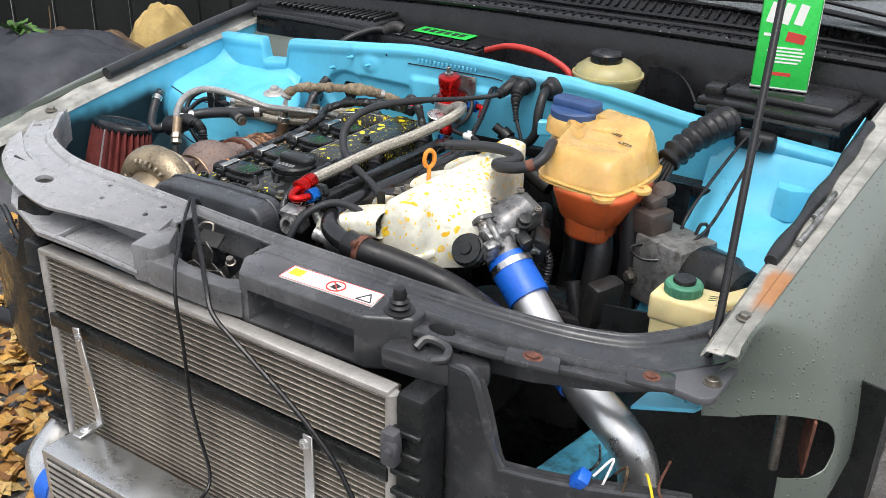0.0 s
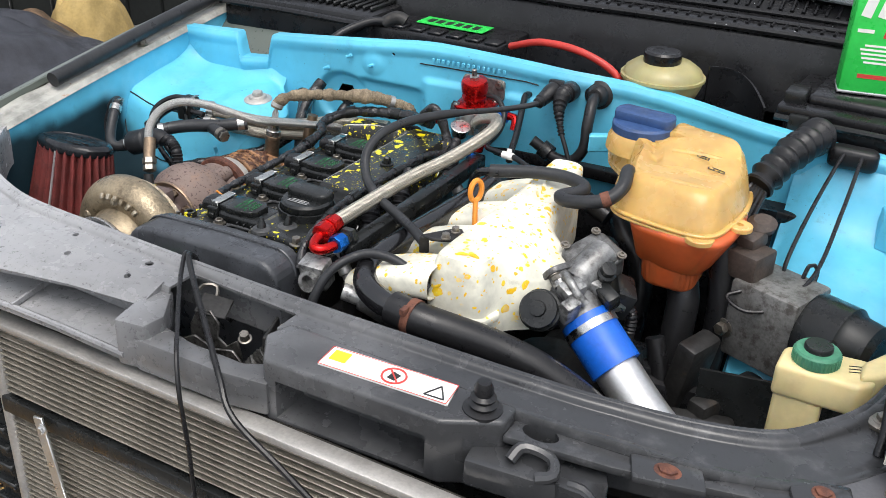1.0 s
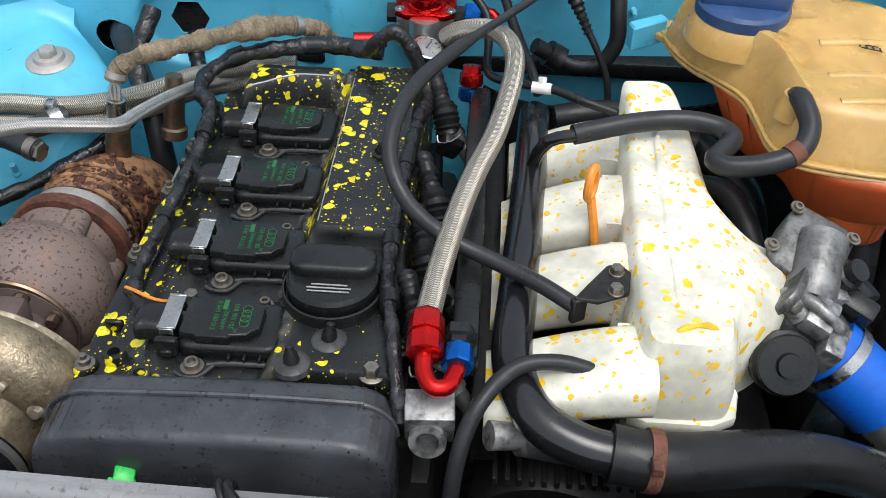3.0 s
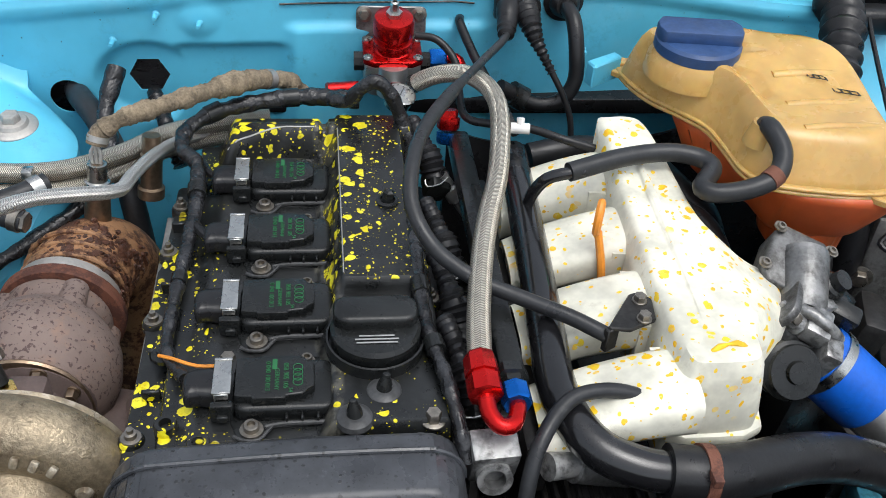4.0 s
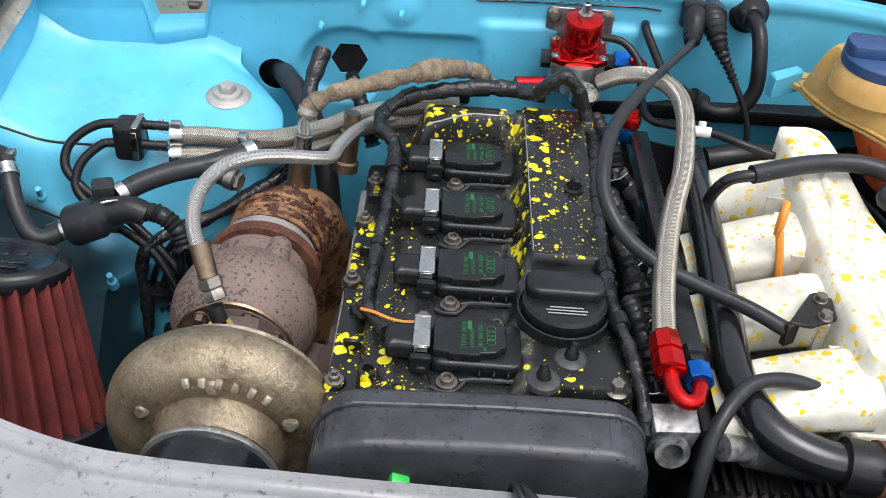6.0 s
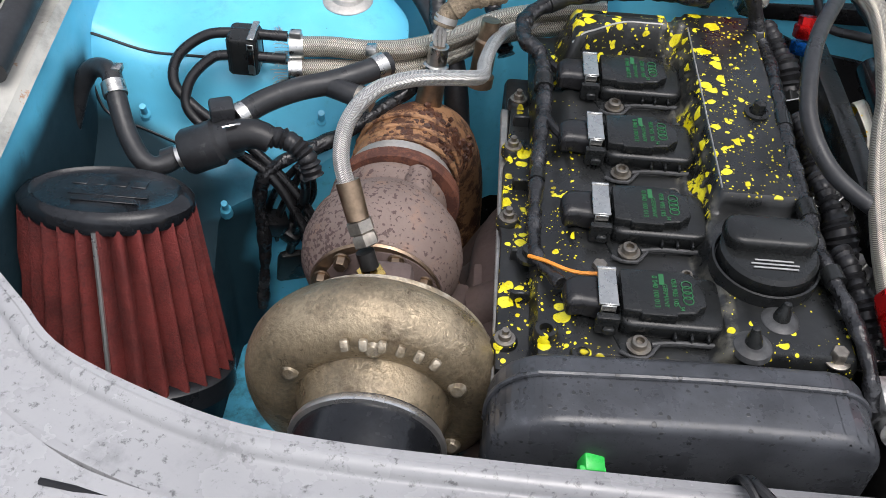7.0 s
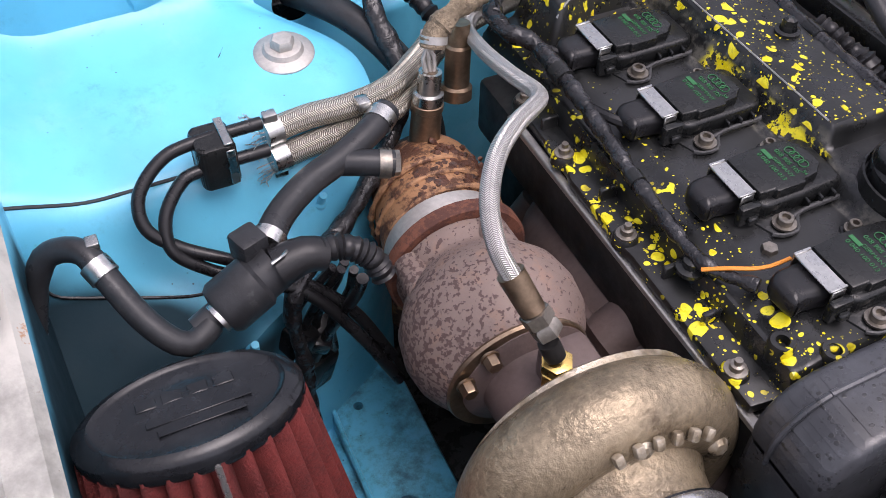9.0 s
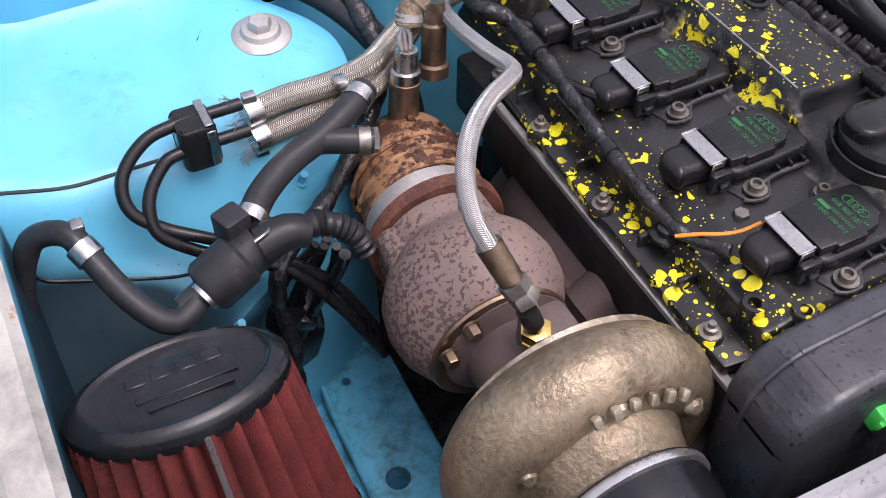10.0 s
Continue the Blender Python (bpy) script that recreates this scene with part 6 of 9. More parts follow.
# ---- intake side ----
inlet = thing("intake_manifold", (0.33, 0.18, 0.70), "white-painted inlet manifold with yellow paint spatter", "intake manifold")
b = bmesh.new()
PLEN = [(0.318, 0.335, 0.846, 0.342, 0.315), (0.330, 0.343, 0.846, 0.342, 0.318), (0.352, 0.343, 0.846, 0.344, 0.318), (0.364, 0.332, 0.844, 0.345, 0.31),
        (0.372, 0.29, 0.836, 0.345, 0.28), (0.377, 0.25, 0.830, 0.345, 0.24), (0.384, 0.19, 0.822, 0.346, 0.18), (0.404, 0.165, 0.814, 0.36, 0.13),
        (0.432, 0.150, 0.806, 0.372, 0.118), (0.440, 0.132, 0.803, 0.372, 0.112), (0.430, 0.095, 0.801, 0.368, 0.105), (0.412, 0.072, 0.803, 0.36, 0.095),
        (0.388, 0.052, 0.806, 0.35, 0.07), (0.381, 0.030, 0.798, 0.347, 0.045), (0.376, 0.010, 0.788, 0.345, 0.035), (0.362, 0.002, 0.786, 0.343, 0.033),
        (0.320, 0.001, 0.786, 0.338, 0.033), (0.306, 0.006, 0.790, 0.335, 0.035), (0.303, 0.03, 0.808, 0.335, 0.05), (0.305, 0.10, 0.820, 0.335, 0.10), (0.309, 0.20, 0.822, 0.336, 0.20), (0.314, 0.29, 0.832, 0.34, 0.28)]


def plenum_top(x, y):
    return 0.840 + 0.010 * smooth01((y - 0.22) / 0.1) - 0.024 * smooth01((x - 0.370) / 0.055)


shell(b, PLEN, 0.740, plenum_top)
plenum = part("plenum", b, "white_splat", inlet, "white plenum chamber", 60)
for y, tip in ((0.016, 0.226), (0.108, 0.228), (0.197, 0.234), (0.288, 0.240)):
    b = bmesh.new()

    def runner(u, v, y=y, tip=tip):
        x = 0.318 + (tip - 0.022 - 0.318) * u
        zc = 0.808 - 0.014 * u - 0.020 * u * u
        w = 0.0335 - 0.002 * u
        a = 2 * math.pi * v
        cx, cz = math.cos(a), math.sin(a)
        k = (abs(cx) ** 4.0 + abs(cz) ** 4.0) ** (-1 / 4.0)
        return V(x, y + w * cx * k, zc + (0.020 - 0.003 * u) * cz * k)
    grid(b, runner, 14, 28)
    part("runner", b, "white_splat", inlet)
for y in (0.062, 0.1525, 0.2425):
    b = bmesh.new()
    arc = [(0.304 + 0.0115 * math.cos(radians(a)), y + 0.0115 * math.sin(radians(a))) for a in range(90, -91, -15)]
    slab(b, [(0.330, y - 0.018), (0.330, y + 0.018), (0.296, y + 0.018), (0.296, y + 0.0115)] + arc + [(0.296, y - 0.0115), (0.296, y - 0.018)], 0.765, 0.818)
    part("slot_web", b, "white_splat", inlet)
b = bmesh.new()
box(b, (0.205, 0.165, 0.752), (0.02, 0.35, 0.05), None, 0.004)
part("flange", b, "dark_metal", inlet)
b = bmesh.new()
slab(b, [(0.304, 0.002), (0.318, -0.003), (0.364, -0.003), (0.382, 0.006), (0.388, 0.032), (0.376, 0.05), (0.31, 0.04)], 0.764, 0.775, None, 0.003, 2)
part("plenum_seam", b, "white_splat", inlet)
# dribbles of yellow paint on the plenum
for pts in ([(0.308, 0.012, 0.812), (0.318, 0.014, 0.822), (0.327, 0.020, 0.836), (0.338, 0.026, 0.8405), (0.352, 0.029, 0.8408), (0.361, 0.026, 0.8385)], [(0.318, 0.0035, 0.802), (0.335, 0.006, 0.814), (0.350, 0.008, 0.822), (0.366, 0.010, 0.824)]):
    b = bmesh.new()
    tube(b, pts, lambda t: 0.0017 + 0.0009 * math.sin(t * 23) + 0.0005 * math.sin(t * 61), 8)
    part("paint_dribble", b, "mustard", inlet)
# cable bracket
b = bmesh.new()
slab(b, [(0.264, 0.060), (0.281, 0.057), (0.304, 0.068), (0.307, 0.092), (0.299, 0.101), (0.290, 0.098), (0.274, 0.075)], 0.827, 0.831, pose(0, 0, 0.0), 0.001, 1)
box(b, (0.268, 0.062, 0.818), (0.012, 0.006, 0.022), pose(0, 0, 0, 0, 0, 30), 0.001, 1)
bracket = part("cable_bracket", b, "dark_metal", inlet, "black steel throttle cable bracket")
for x, y in ((0.294, 0.068), (0.296, 0.089)):
    b = bmesh.new()
    hexbolt(b, (x, y, 0.831), (0, 0, 1), 0.005, 0.005, 1.2)
    part("bracket_bolt", b, "bolt", bracket)

# dipstick
b = bmesh.new()
tube(b, [(0.290, 0.156, 0.770), (0.287, 0.160, 0.805), (0.281, 0.170, 0.838)], 0.0036, 8)
loop = [(0.280 + 0.0035 * math.sin(a), 0.172 + 0.009 * math.sin(a), 0.851 - 0.014 * math.cos(a)) for a in (k * math.pi / 8 for k in range(17))]
tube(b, loop, 0.0036, 8, 0.003)
single("dipstick", b, "orange", "orange oil dipstick with a loop handle", "dipstick")

# coolant pipe and radiator hose
pipe = thing("coolant_pipe", (0.23, 0.1, 0.78), "black painted steel coolant pipe along the inlet runners", "pipe")
b = bmesh.new()
tube(b, [(0.241, 0.350, 0.800), (0.236, 0.25, 0.801), (0.230, 0.154, 0.802), (0.225, 0.08, 0.802), (0.222, 0.035, 0.801), (0.226, 0.004, 0.799), (0.242, -0.026, 0.795), (0.272, -0.041, 0.790), (0.306, -0.044, 0.786)], 0.0152, 20)
part("pipe", b, "gloss_black", pipe)
b = bmesh.new()
tube(b, [(0.236, 0.245, 0.806), (0.240, 0.242, 0.828), (0.250, 0.239, 0.845), (0.268, 0.237, 0.852), (0.282, 0.237, 0.854)], 0.0058, 10)
part("nipple", b, "gloss_black", pipe)
b = bmesh.new()
tube(b, [(0.288, -0.043, 0.788), (0.320, -0.045, 0.785), (0.36, -0.034, 0.776), (0.406, -0.015, 0.760), (0.46, 0.000, 0.738), (0.52, 0.012, 0.70), (0.56, 0.02, 0.65)], 0.0200, 22)
hose = single("radiator_hose", b, "rubber", "thick black radiator hose running to the coolant pipe", "hose")
b = bmesh.new()
tube(b, [(0.311, -0.0448, 0.786), (0.320, -0.0450, 0.785)], 0.0216, 24, 0.004)
box(b, (0.315, -0.062, 0.802), (0.007, 0.012, 0.008), None, 0.001)
part("hose_clamp", b, "rust", hose, "rusted spring clamp")

b = bmesh.new()
tube(b, [(0.268, 0.237, 0.853), (0.318, 0.252, 0.858), (0.362, 0.258, 0.860), (0.392, 0.252, 0.858), (0.400, 0.238, 0.856), (0.388, 0.220, 0.855), (0.381, 0.208, 0.855), (0.392, 0.200, 0.855), (0.420, 0.199, 0.860), (0.445, 0.207, 0.868), (0.455, 0.226, 0.880), (0.451, 0.250, 0.890), (0.450, 0.262, 0.886)], 0.0088, 14, 0.004)
ohose = single("overflow_hose", b, "rubber_grey", "bent dusty black hose to the coolant tank", "hose")
b = bmesh.new()
tube(b, [(0.437, 0.203, 0.865), (0.446, 0.208, 0.869)], 0.0097, 16, 0.003)
part("tape_wrap", b, "rust", ohose, "rusty wire wrap")
b = bmesh.new()
tube(b, [(0.184, -0.075, 0.72), (0.186, -0.056, 0.770), (0.197, -0.030, 0.804), (0.221, -0.003, 0.819), (0.248, 0.006, 0.820), (0.275, 0.006, 0.814), (0.298, 0.003, 0.803), (0.309, 0.002, 0.797)], 0.0058, 12, 0.004)
single("vacuum_hose", b, "rubber_grey", "thin dusty vacuum hose curving onto the manifold", "hose")

# fuel rail and injectors
b = bmesh.new()
box(b, (0.188, 0.19, 0.805), (0.020, 0.36, 0.022), None, 0.004)
frail = single("fuel_rail", b, "black_plastic", "black fuel rail beside the inlet runners", "fuel rail")
for y in (0.036, 0.116, 0.190, 0.330):
    b = bmesh.new()
    tube(b, [(0.142, y + 0.047, 0.822), (0.146, y + 0.034, 0.820), (0.152, y + 0.014, 0.813), (0.157, y, 0.803), (0.161, y - 0.010, 0.788)], lambda t: 0.0072 + 0.0050 * smooth01((t - 0.45) / 0.2), 16, 0.002, (0.0055, 0.0014))
    part("injector_plug", b, "rubber", frail, "ribbed black injector plug")
    b = bmesh.new()
    box(b, (0.162, y - 0.012, 0.786), (0.022, 0.026, 0.024), pose(0, 0, 0, 20, 25, 10), 0.004)
    part("plug_shell", b, "black_plastic", frail)
    b = bmesh.new()
    tube(b, [(0.150, y - 0.020, 0.796), (0.152, y - 0.026, 0.792), (0.164, y - 0.028, 0.796), (0.172, y - 0.022, 0.800)], 0.0010, 6)
    part("spring_clip", b, "steel", frail)
    b = bmesh.new()
    lathe(b, [(0.0065, -0.01), (0.0065, 0.004), (0.009, 0.006), (0.009, 0.020), (0.0065, 0.022), (0.0065, 0.040)], (0.172, y - 0.014, 0.788), (0.55, -0.15, -0.8), 16)
    part("injector", b, "cast", frail)
b = bmesh.new()
tube(b, [(0.137, 0.322, 0.816), (0.133, 0.292, 0.822), (0.128, 0.21, 0.823), (0.127, 0.146, 0.823), (0.128, 0.076, 0.822), (0.137, 0.026, 0.820), (0.143, -0.010, 0.812), (0.148, -0.030, 0.790)], lambda t: 0.0066 - 0.0014 * t + 0.0005 * math.sin(t * 120) + 0.0004 * math.sin(t * 47), 12, 0.003)
iloom = single("injector_loom", b, "tape", "taped black injector wiring loom", "wiring loom")
for p, q in (((0.1295, 0.235, 0.8228), (0.1285, 0.218, 0.823)), ((0.1272, 0.128, 0.8228), (0.1275, 0.112, 0.8225)), ((0.131, 0.062, 0.8215), (0.133, 0.050, 0.8210))):
    b = bmesh.new()
    tube(b, [p, q], 0.0076, 12, 0.004)
    part("tape_band", b, "black_plastic", iloom)

# braided fuel hose with anodised unions
b = bmesh.new()
tube(b, [(0.150, 0.425, 0.838), (0.160, 0.418, 0.848), (0.176, 0.410, 0.857), (0.197, 0.395, 0.864), (0.214, 0.360, 0.867), (0.217, 0.315, 0.864), (0.204, 0.235, 0.855), (0.188, 0.180, 0.849), (0.177, 0.135, 0.843), (0.167, 0.078, 0.836), (0.161, 0.028, 0.832)], 0.0092, 18, 0.004)
fuel = single("braided_fuel_hose", b, "braid", "steel-braided fuel hose with red and blue unions", "hose")
b = bmesh.new()
lathe(b, [(0.0105, 0), (0.0122, 0.003), (0.0128, 0.018), (0.0108, 0.0185), (0.0108, 0.0205), (0.0128, 0.021), (0.0128, 0.035), (0.009, 0.037)], (0.161, 0.032, 0.8323), (0.02, -1, -0.12), 8)
tube(b, [(0.1615, -0.002, 0.828), (0.1625, -0.016, 0.825), (0.169, -0.026, 0.823), (0.178, -0.024, 0.822), (0.183, -0.012, 0.822), (0.184, -0.004, 0.822)], 0.0062, 12, 0.003)
part("swivel_elbow", b, "red_ano", fuel, "red anodised elbow")
b = bmesh.new()
lathe(b, [(0.0100, 0), (0.0112, 0.002), (0.0112, 0.016), (0.0095, 0.018)], (0.184, -0.007, 0.822), (0, 1, -0.05), 8)
part("union", b, "blue_ano", fuel, "blue anodised union nut")
b = bmesh.new()
lathe(b, [(0.0100, 0), (0.0100, 0.006), (0.013, 0.007), (0.013, 0.016)], (0.184, 0.011, 0.821), (0, 1, -0.05), 6)
part("adapter", b, "black_plastic", fuel)

# fuel pressure regulator on the firewall
fpr = thing("fuel_pressure_regulator", (0.12, 0.445, 0.85), "red anodised fuel pressure regulator with a dial gauge", "fuel regulator")
LEAN = V(0, -0.17, 1).normalized()
R0 = V(0.127, 0.466, 0.8515)
b = bmesh.new()
slab(b, rounded(-0.037, -0.022, 0.037, 0.012, 0.006), 0.0, 0.003, Matrix.Translation((0.127, 0.496, 0.878)) @ pose(0, 0, 0, 86), 0.001, 1)
mount = part("mount_plate", b, "cast_dull", fpr, "dull mounting bracket with two screws")
for dx in (-0.029, 0.029):
    b = bmesh.new()
    hexbolt(b, (0.127 + dx, 0.4925, 0.882), (0, -1, 0.1), 0.0055, 0.005)
    part("mount_screw", b, "bolt", mount)
b = bmesh.new()
lathe(b, [(0.0205, 0.002), (0.0205, 0.007), (0.0165, 0.009), (0.0165, 0.012), (0.0205, 0.014), (0.0205, 0.018), (0.0165, 0.0195), (0.0165, 0.0235), (0.0210, 0.026), (0.0212, 0.030), (0.0212, 0.040), (0.0195, 0.044), (0.012, 0.0455), (0.0, 0.046)], R0, LEAN, 40)
part("bonnet", b, "red_ano", fpr, "red anodised finned top")
b = bmesh.new()
slab(b, [(-0.031, -0.016), (-0.020, -0.022), (0.020, -0.022), (0.031, -0.016), (0.031, 0.022), (-0.031, 0.022)], -0.004, 0.003, Matrix.Translation(R0) @ pose(0, 0, 0, 9.6), 0.0015, 2)
part("cap_flange", b, "red_ano", fpr, "red anodised square flange")
b = bmesh.new()
slab(b, [(-0.0295, -0.015), (-0.019, -0.0205), (0.019, -0.0205), (0.0295, -0.015), (0.0295, 0.021), (-0.0295, 0.021)], -0.042, -0.005, Matrix.Translation(R0) @ pose(0, 0, 0, 9.6), 0.002, 2)
rod(b, R0 + V(0, -0.014, -0.040), R0 + V(0, -0.0145, -0.006), 0.0165, None, 28)
part("body", b, "alu", fpr, "polished aluminium body")
b = bmesh.new()
lathe(b, [(0.0085, 0.0), (0.0085, 0.005), (0.0045, 0.0055), (0.0045, 0.016), (0.0025, 0.017), (0.0022, 0.012), (0, 0.012)], R0 + LEAN * 0.0455, LEAN, 6)
part("adjuster", b, "steel", fpr)
for dx in (-0.026, 0.026):
    for dy in (-0.014, 0.017):
        b = bmesh.new()
        sockbolt(b, R0 + V(dx, dy, 0.003 + 0.17 * dy), LEAN, 0.0034, 0.003)
        part("cap_screw", b, "steel", fpr)
for side in (-1, 1):
    b = bmesh.new()
    rod(b, R0 + V(side * 0.029, 0.002, -0.011), R0 + V(side * 0.040, 0.002, -0.011), 0.0105, None, 8)
    part("port_fitting", b, "black_plastic", fpr)
b = bmesh.new()
lathe(b, [(0.0100, 0), (0.0112, 0.002), (0.0112, 0.016), (0.0085, 0.018)], R0 + V(0.040, 0.002, -0.008), (1, 0, 0.03), 8)
part("union", b, "blue_ano", fpr, "blue anodised union nut")
b = bmesh.new()
tube(b, [R0 + V(0.057, 0.002, -0.007), R0 + V(0.068, 0.001, -0.007), R0 + V(0.073, -0.004, -0.013), R0 + V(0.073, -0.010, -0.024)], 0.0062, 12)
part("hose_end", b, "red_ano", fpr, "red anodised hose end")
b = bmesh.new()
rod(b, (0.090, 0.424, 0.832), (0.058, 0.416, 0.834), 0.0078, None, 10)
part("hose_end", b, "red_ano", fpr, "red anodised hose end")
G0, GA = V(0.132, 0.409, 0.8325), V(0.25, -0.25, 0.93).normalized()
b = bmesh.new()
lathe(b, [(0.0135, -0.013), (0.0150, 0.0), (0.0160, 0.0005), (0.0160, 0.003), (0.0145, 0.0036), (0.0142, 0.0026)], G0, GA, 36)
rod(b, G0 - GA * 0.006, (0.127, 0.455, 0.828), 0.006, None, 12)
gauge = part("gauge", b, "steel", fpr, "small chrome-rimmed dial gauge")
b = bmesh.new()
lathe(b, [(0.0143, 0.0024), (0, 0.0025)], G0, GA, 36)
part("dial", b, "dial", gauge, "grey dial face")
gm = Matrix.Translation(G0 + GA * 0.0028) @ frame_of(GA)
for k in range(9):
    a = radians(-30 + 30 * k)
    b = bmesh.new()
    box(b, (0.0120 * math.cos(a), 0.0120 * math.sin(a), 0), (0.0028, 0.0007, 0.0003), None)
    b.transform(gm)
    part("dial_mark", b, "black_print", gauge)
b = bmesh.new()
box(b, (0.004, 0.002, 0), (0.012, 0.0008, 0.0004), pose(0, 0, 0, 0, 0, 25))
b.transform(gm)
part("needle", b, "black_print", gauge)

b = bmesh.new()
tube(b, [(0.060, 0.392, 0.838), (0.078, 0.380, 0.842), (0.089, 0.374, 0.858), (0.104, 0.372, 0.868), (0.119, 0.370, 0.855), (0.133, 0.366, 0.822), (0.139, 0.350, 0.812), (0.136, 0.320, 0.816)], lambda t: 0.0072 + 0.0006 * math.sin(t * 40), 12, 0.003)
single("loom_loop", b, "tape", "taped black loom looping past the gauge", "wiring loom")

# cables from the firewall grommets
b = bmesh.new()
tube(b, [(0.248, 0.480, 0.894), (0.241, 0.442, 0.884), (0.210, 0.388, 0.884), (0.170, 0.310, 0.892), (0.139, 0.245, 0.894), (0.124, 0.196, 0.888), (0.122, 0.160, 0.872), (0.138, 0.133, 0.852), (0.168, 0.112, 0.838), (0.203, 0.100, 0.828), (0.240, 0.080, 0.824), (0.266, 0.064, 0.819)], lambda t: 0.0042 + 0.0022 * smooth01((t - 0.28) / 0.10), 14, 0.004)
cable = single("throttle_cable", b, "rubber_grey", "black sheathed cable looping over the engine to the manifold", "cable")
b = bmesh.new()
lathe(b, [(0.0125, 0), (0.0130, 0.006), (0.0118, 0.020), (0.0105, 0.022), (0.0110, 0.028), (0.0098, 0.030), (0.0102, 0.036), (0.0085, 0.038), (0.0088, 0.044), (0.0050, 0.047)], (0.250, 0.487, 0.896), (-0.18, -0.90, -0.28), 18)
part("cable_boot", b, "rubber", cable)
b = bmesh.new()
box(b, (0.249, 0.4965, 0.893), (0.026, 0.012, 0.030), pose(0, 0, 0, -8, 0, 4), 0.004)
lathe(b, [(0.0155, -0.006), (0.0160, 0.006), (0.0150, 0.014)], (0.270, 0.499, 0.893), (0, -1, 0), 22)
single("grommet_block", b, "wire", "black rubber cable block in the firewall", "grommet")
b = bmesh.new()
tube(b, [(0.268, 0.488, 0.894), (0.269, 0.470, 0.891), (0.274, 0.452, 0.878), (0.283, 0.437, 0.863), (0.291, 0.427, 0.850)], lambda t: 0.0135 - 0.0090 * smooth01(t * 1.1), 16, 0.002, (0.0058, 0.0013))
tube(b, [(0.290, 0.428, 0.852), (0.303, 0.421, 0.830), (0.314, 0.415, 0.805), (0.318, 0.41, 0.78)], 0.0034, 10)
single("ribbed_lead", b, "rubber", "ribbed black lead from the firewall", "cable")
b = bmesh.new()
lathe(b, [(0.022, 0), (0.022, 0.004), (0.017, 0.007), (0.015, 0.016), (0.011, 0.02), (0, 0.021)], (0.314, 0.511, 0.893), (0.0, -1, 0.1), 26)
tube(b, [(0.314, 0.493, 0.894), (0.318, 0.470, 0.888), (0.321, 0.452, 0.862), (0.322, 0.445, 0.830), (0.308, 0.442, 0.808), (0.284, 0.442, 0.804), (0.262, 0.445, 0.812), (0.240, 0.44, 0.826)], 0.0085, 12, 0.004)
ghose = single("grommet_hose", b, "rubber", "black grommet with hose through the firewall", "hose")
b = bmesh.new()
tube(b, [(0.270, 0.4435, 0.808), (0.262, 0.4445, 0.812), (0.254, 0.4435, 0.817)], 0.0135, 16, 0.003)
part("joint_ring", b, "black_plastic", ghose, "black joint ring")
b = bmesh.new()
tube(b, [(0.202, 0.506, 0.873), (0.200, 0.494, 0.8745), (0.2035, 0.480, 0.868), (0.213, 0.450, 0.854), (0.226, 0.410, 0.840), (0.236, 0.375, 0.832), (0.243, 0.352, 0.822)], 0.0050, 12, 0.004)
single("vacuum_line", b, "rubber", "bent black vacuum line by the firewall", "hose")
b = bmesh.new()
tube(b, [(0.150, 0.462, 0.873), (0.172, 0.455, 0.872), (0.190, 0.440, 0.856), (0.193, 0.42, 0.836), (0.195, 0.375, 0.828), (0.22, 0.355, 0.831), (0.255, 0.341, 0.834), (0.285, 0.325, 0.832), (0.315, 0.318, 0.826)], 0.0042, 10, 0.004)
single("vacuum_line", b, "rubber", "thin black vacuum line from the regulator", "hose")
b = bmesh.new()
rod(b, (0.236, 0.345, 0.833), (0.254, 0.341, 0.834), 0.0055, None, 10)
rod(b, (0.245, 0.343, 0.833), (0.245, 0.347, 0.843), 0.004, None, 8)
single("tee_joint", b, "white", "small white plastic tee joint", "pipe joint")
b = bmesh.new()
tube(b, [(0.262, 0.36, 0.79), (0.30, 0.365, 0.795), (0.34, 0.37, 0.79), (0.40, 0.36, 0.77)], 0.014, 14, 0.005)
single("breather_hose", b, "rubber", "black breather hose behind the manifold", "hose")
b = bmesh.new()
lathe(b, [(0.010, 0), (0.0115, 0.002), (0.0115, 0.012), (0.009, 0.013), (0.009, 0.02)], (0.178, 0.372, 0.815), (0.03, 0.35, 1), 8)
single("red_union", b, "red_ano", "red and blue anodised union on the fuel rail", "union")
b = bmesh.new()
lathe(b, [(0.010, 0), (0.0112, 0.002), (0.0112, 0.012)], (0.1775, 0.366, 0.802), (0.03, 0.35, 1), 8)
single("blue_union", b, "blue_ano", "blue anodised union nut on the fuel rail", "union")

# engine code boss and alternator corner
b = bmesh.new()
box(b, (0.167, -0.020, 0.787), (0.034, 0.024, 0.036), pose(0, 0, 0, 15, 0, 4), 0.002)
lathe(b, [(0.013, -0.01), (0.013, 0.006), (0.008, 0.006), (0.008, -0.004), (0, -0.004)], (0.167, -0.034, 0.781), (0, -1, 0.25), 20)
boss = single("engine_boss", b, "cast_dull", "bare metal block with stamped engine code", "casting")
letters("AEB", 0.011, Matrix.Translation((0.167, -0.0175, 0.8055)) @ pose(0, 0, 0, 15, 0, 4), "black_print", boss)
b = bmesh.new()
rod(b, (0.208, -0.024, 0.775), (0.232, -0.016, 0.768), 0.0105, None, 16)
tube(b, [(0.230, -0.017, 0.768), (0.26, -0.012, 0.756), (0.30, 0.0, 0.735)], 0.014, 14)
single("thermostat_outlet", b, "cast_dull", "cast metal coolant outlet stub", "casting")
b = bmesh.new()
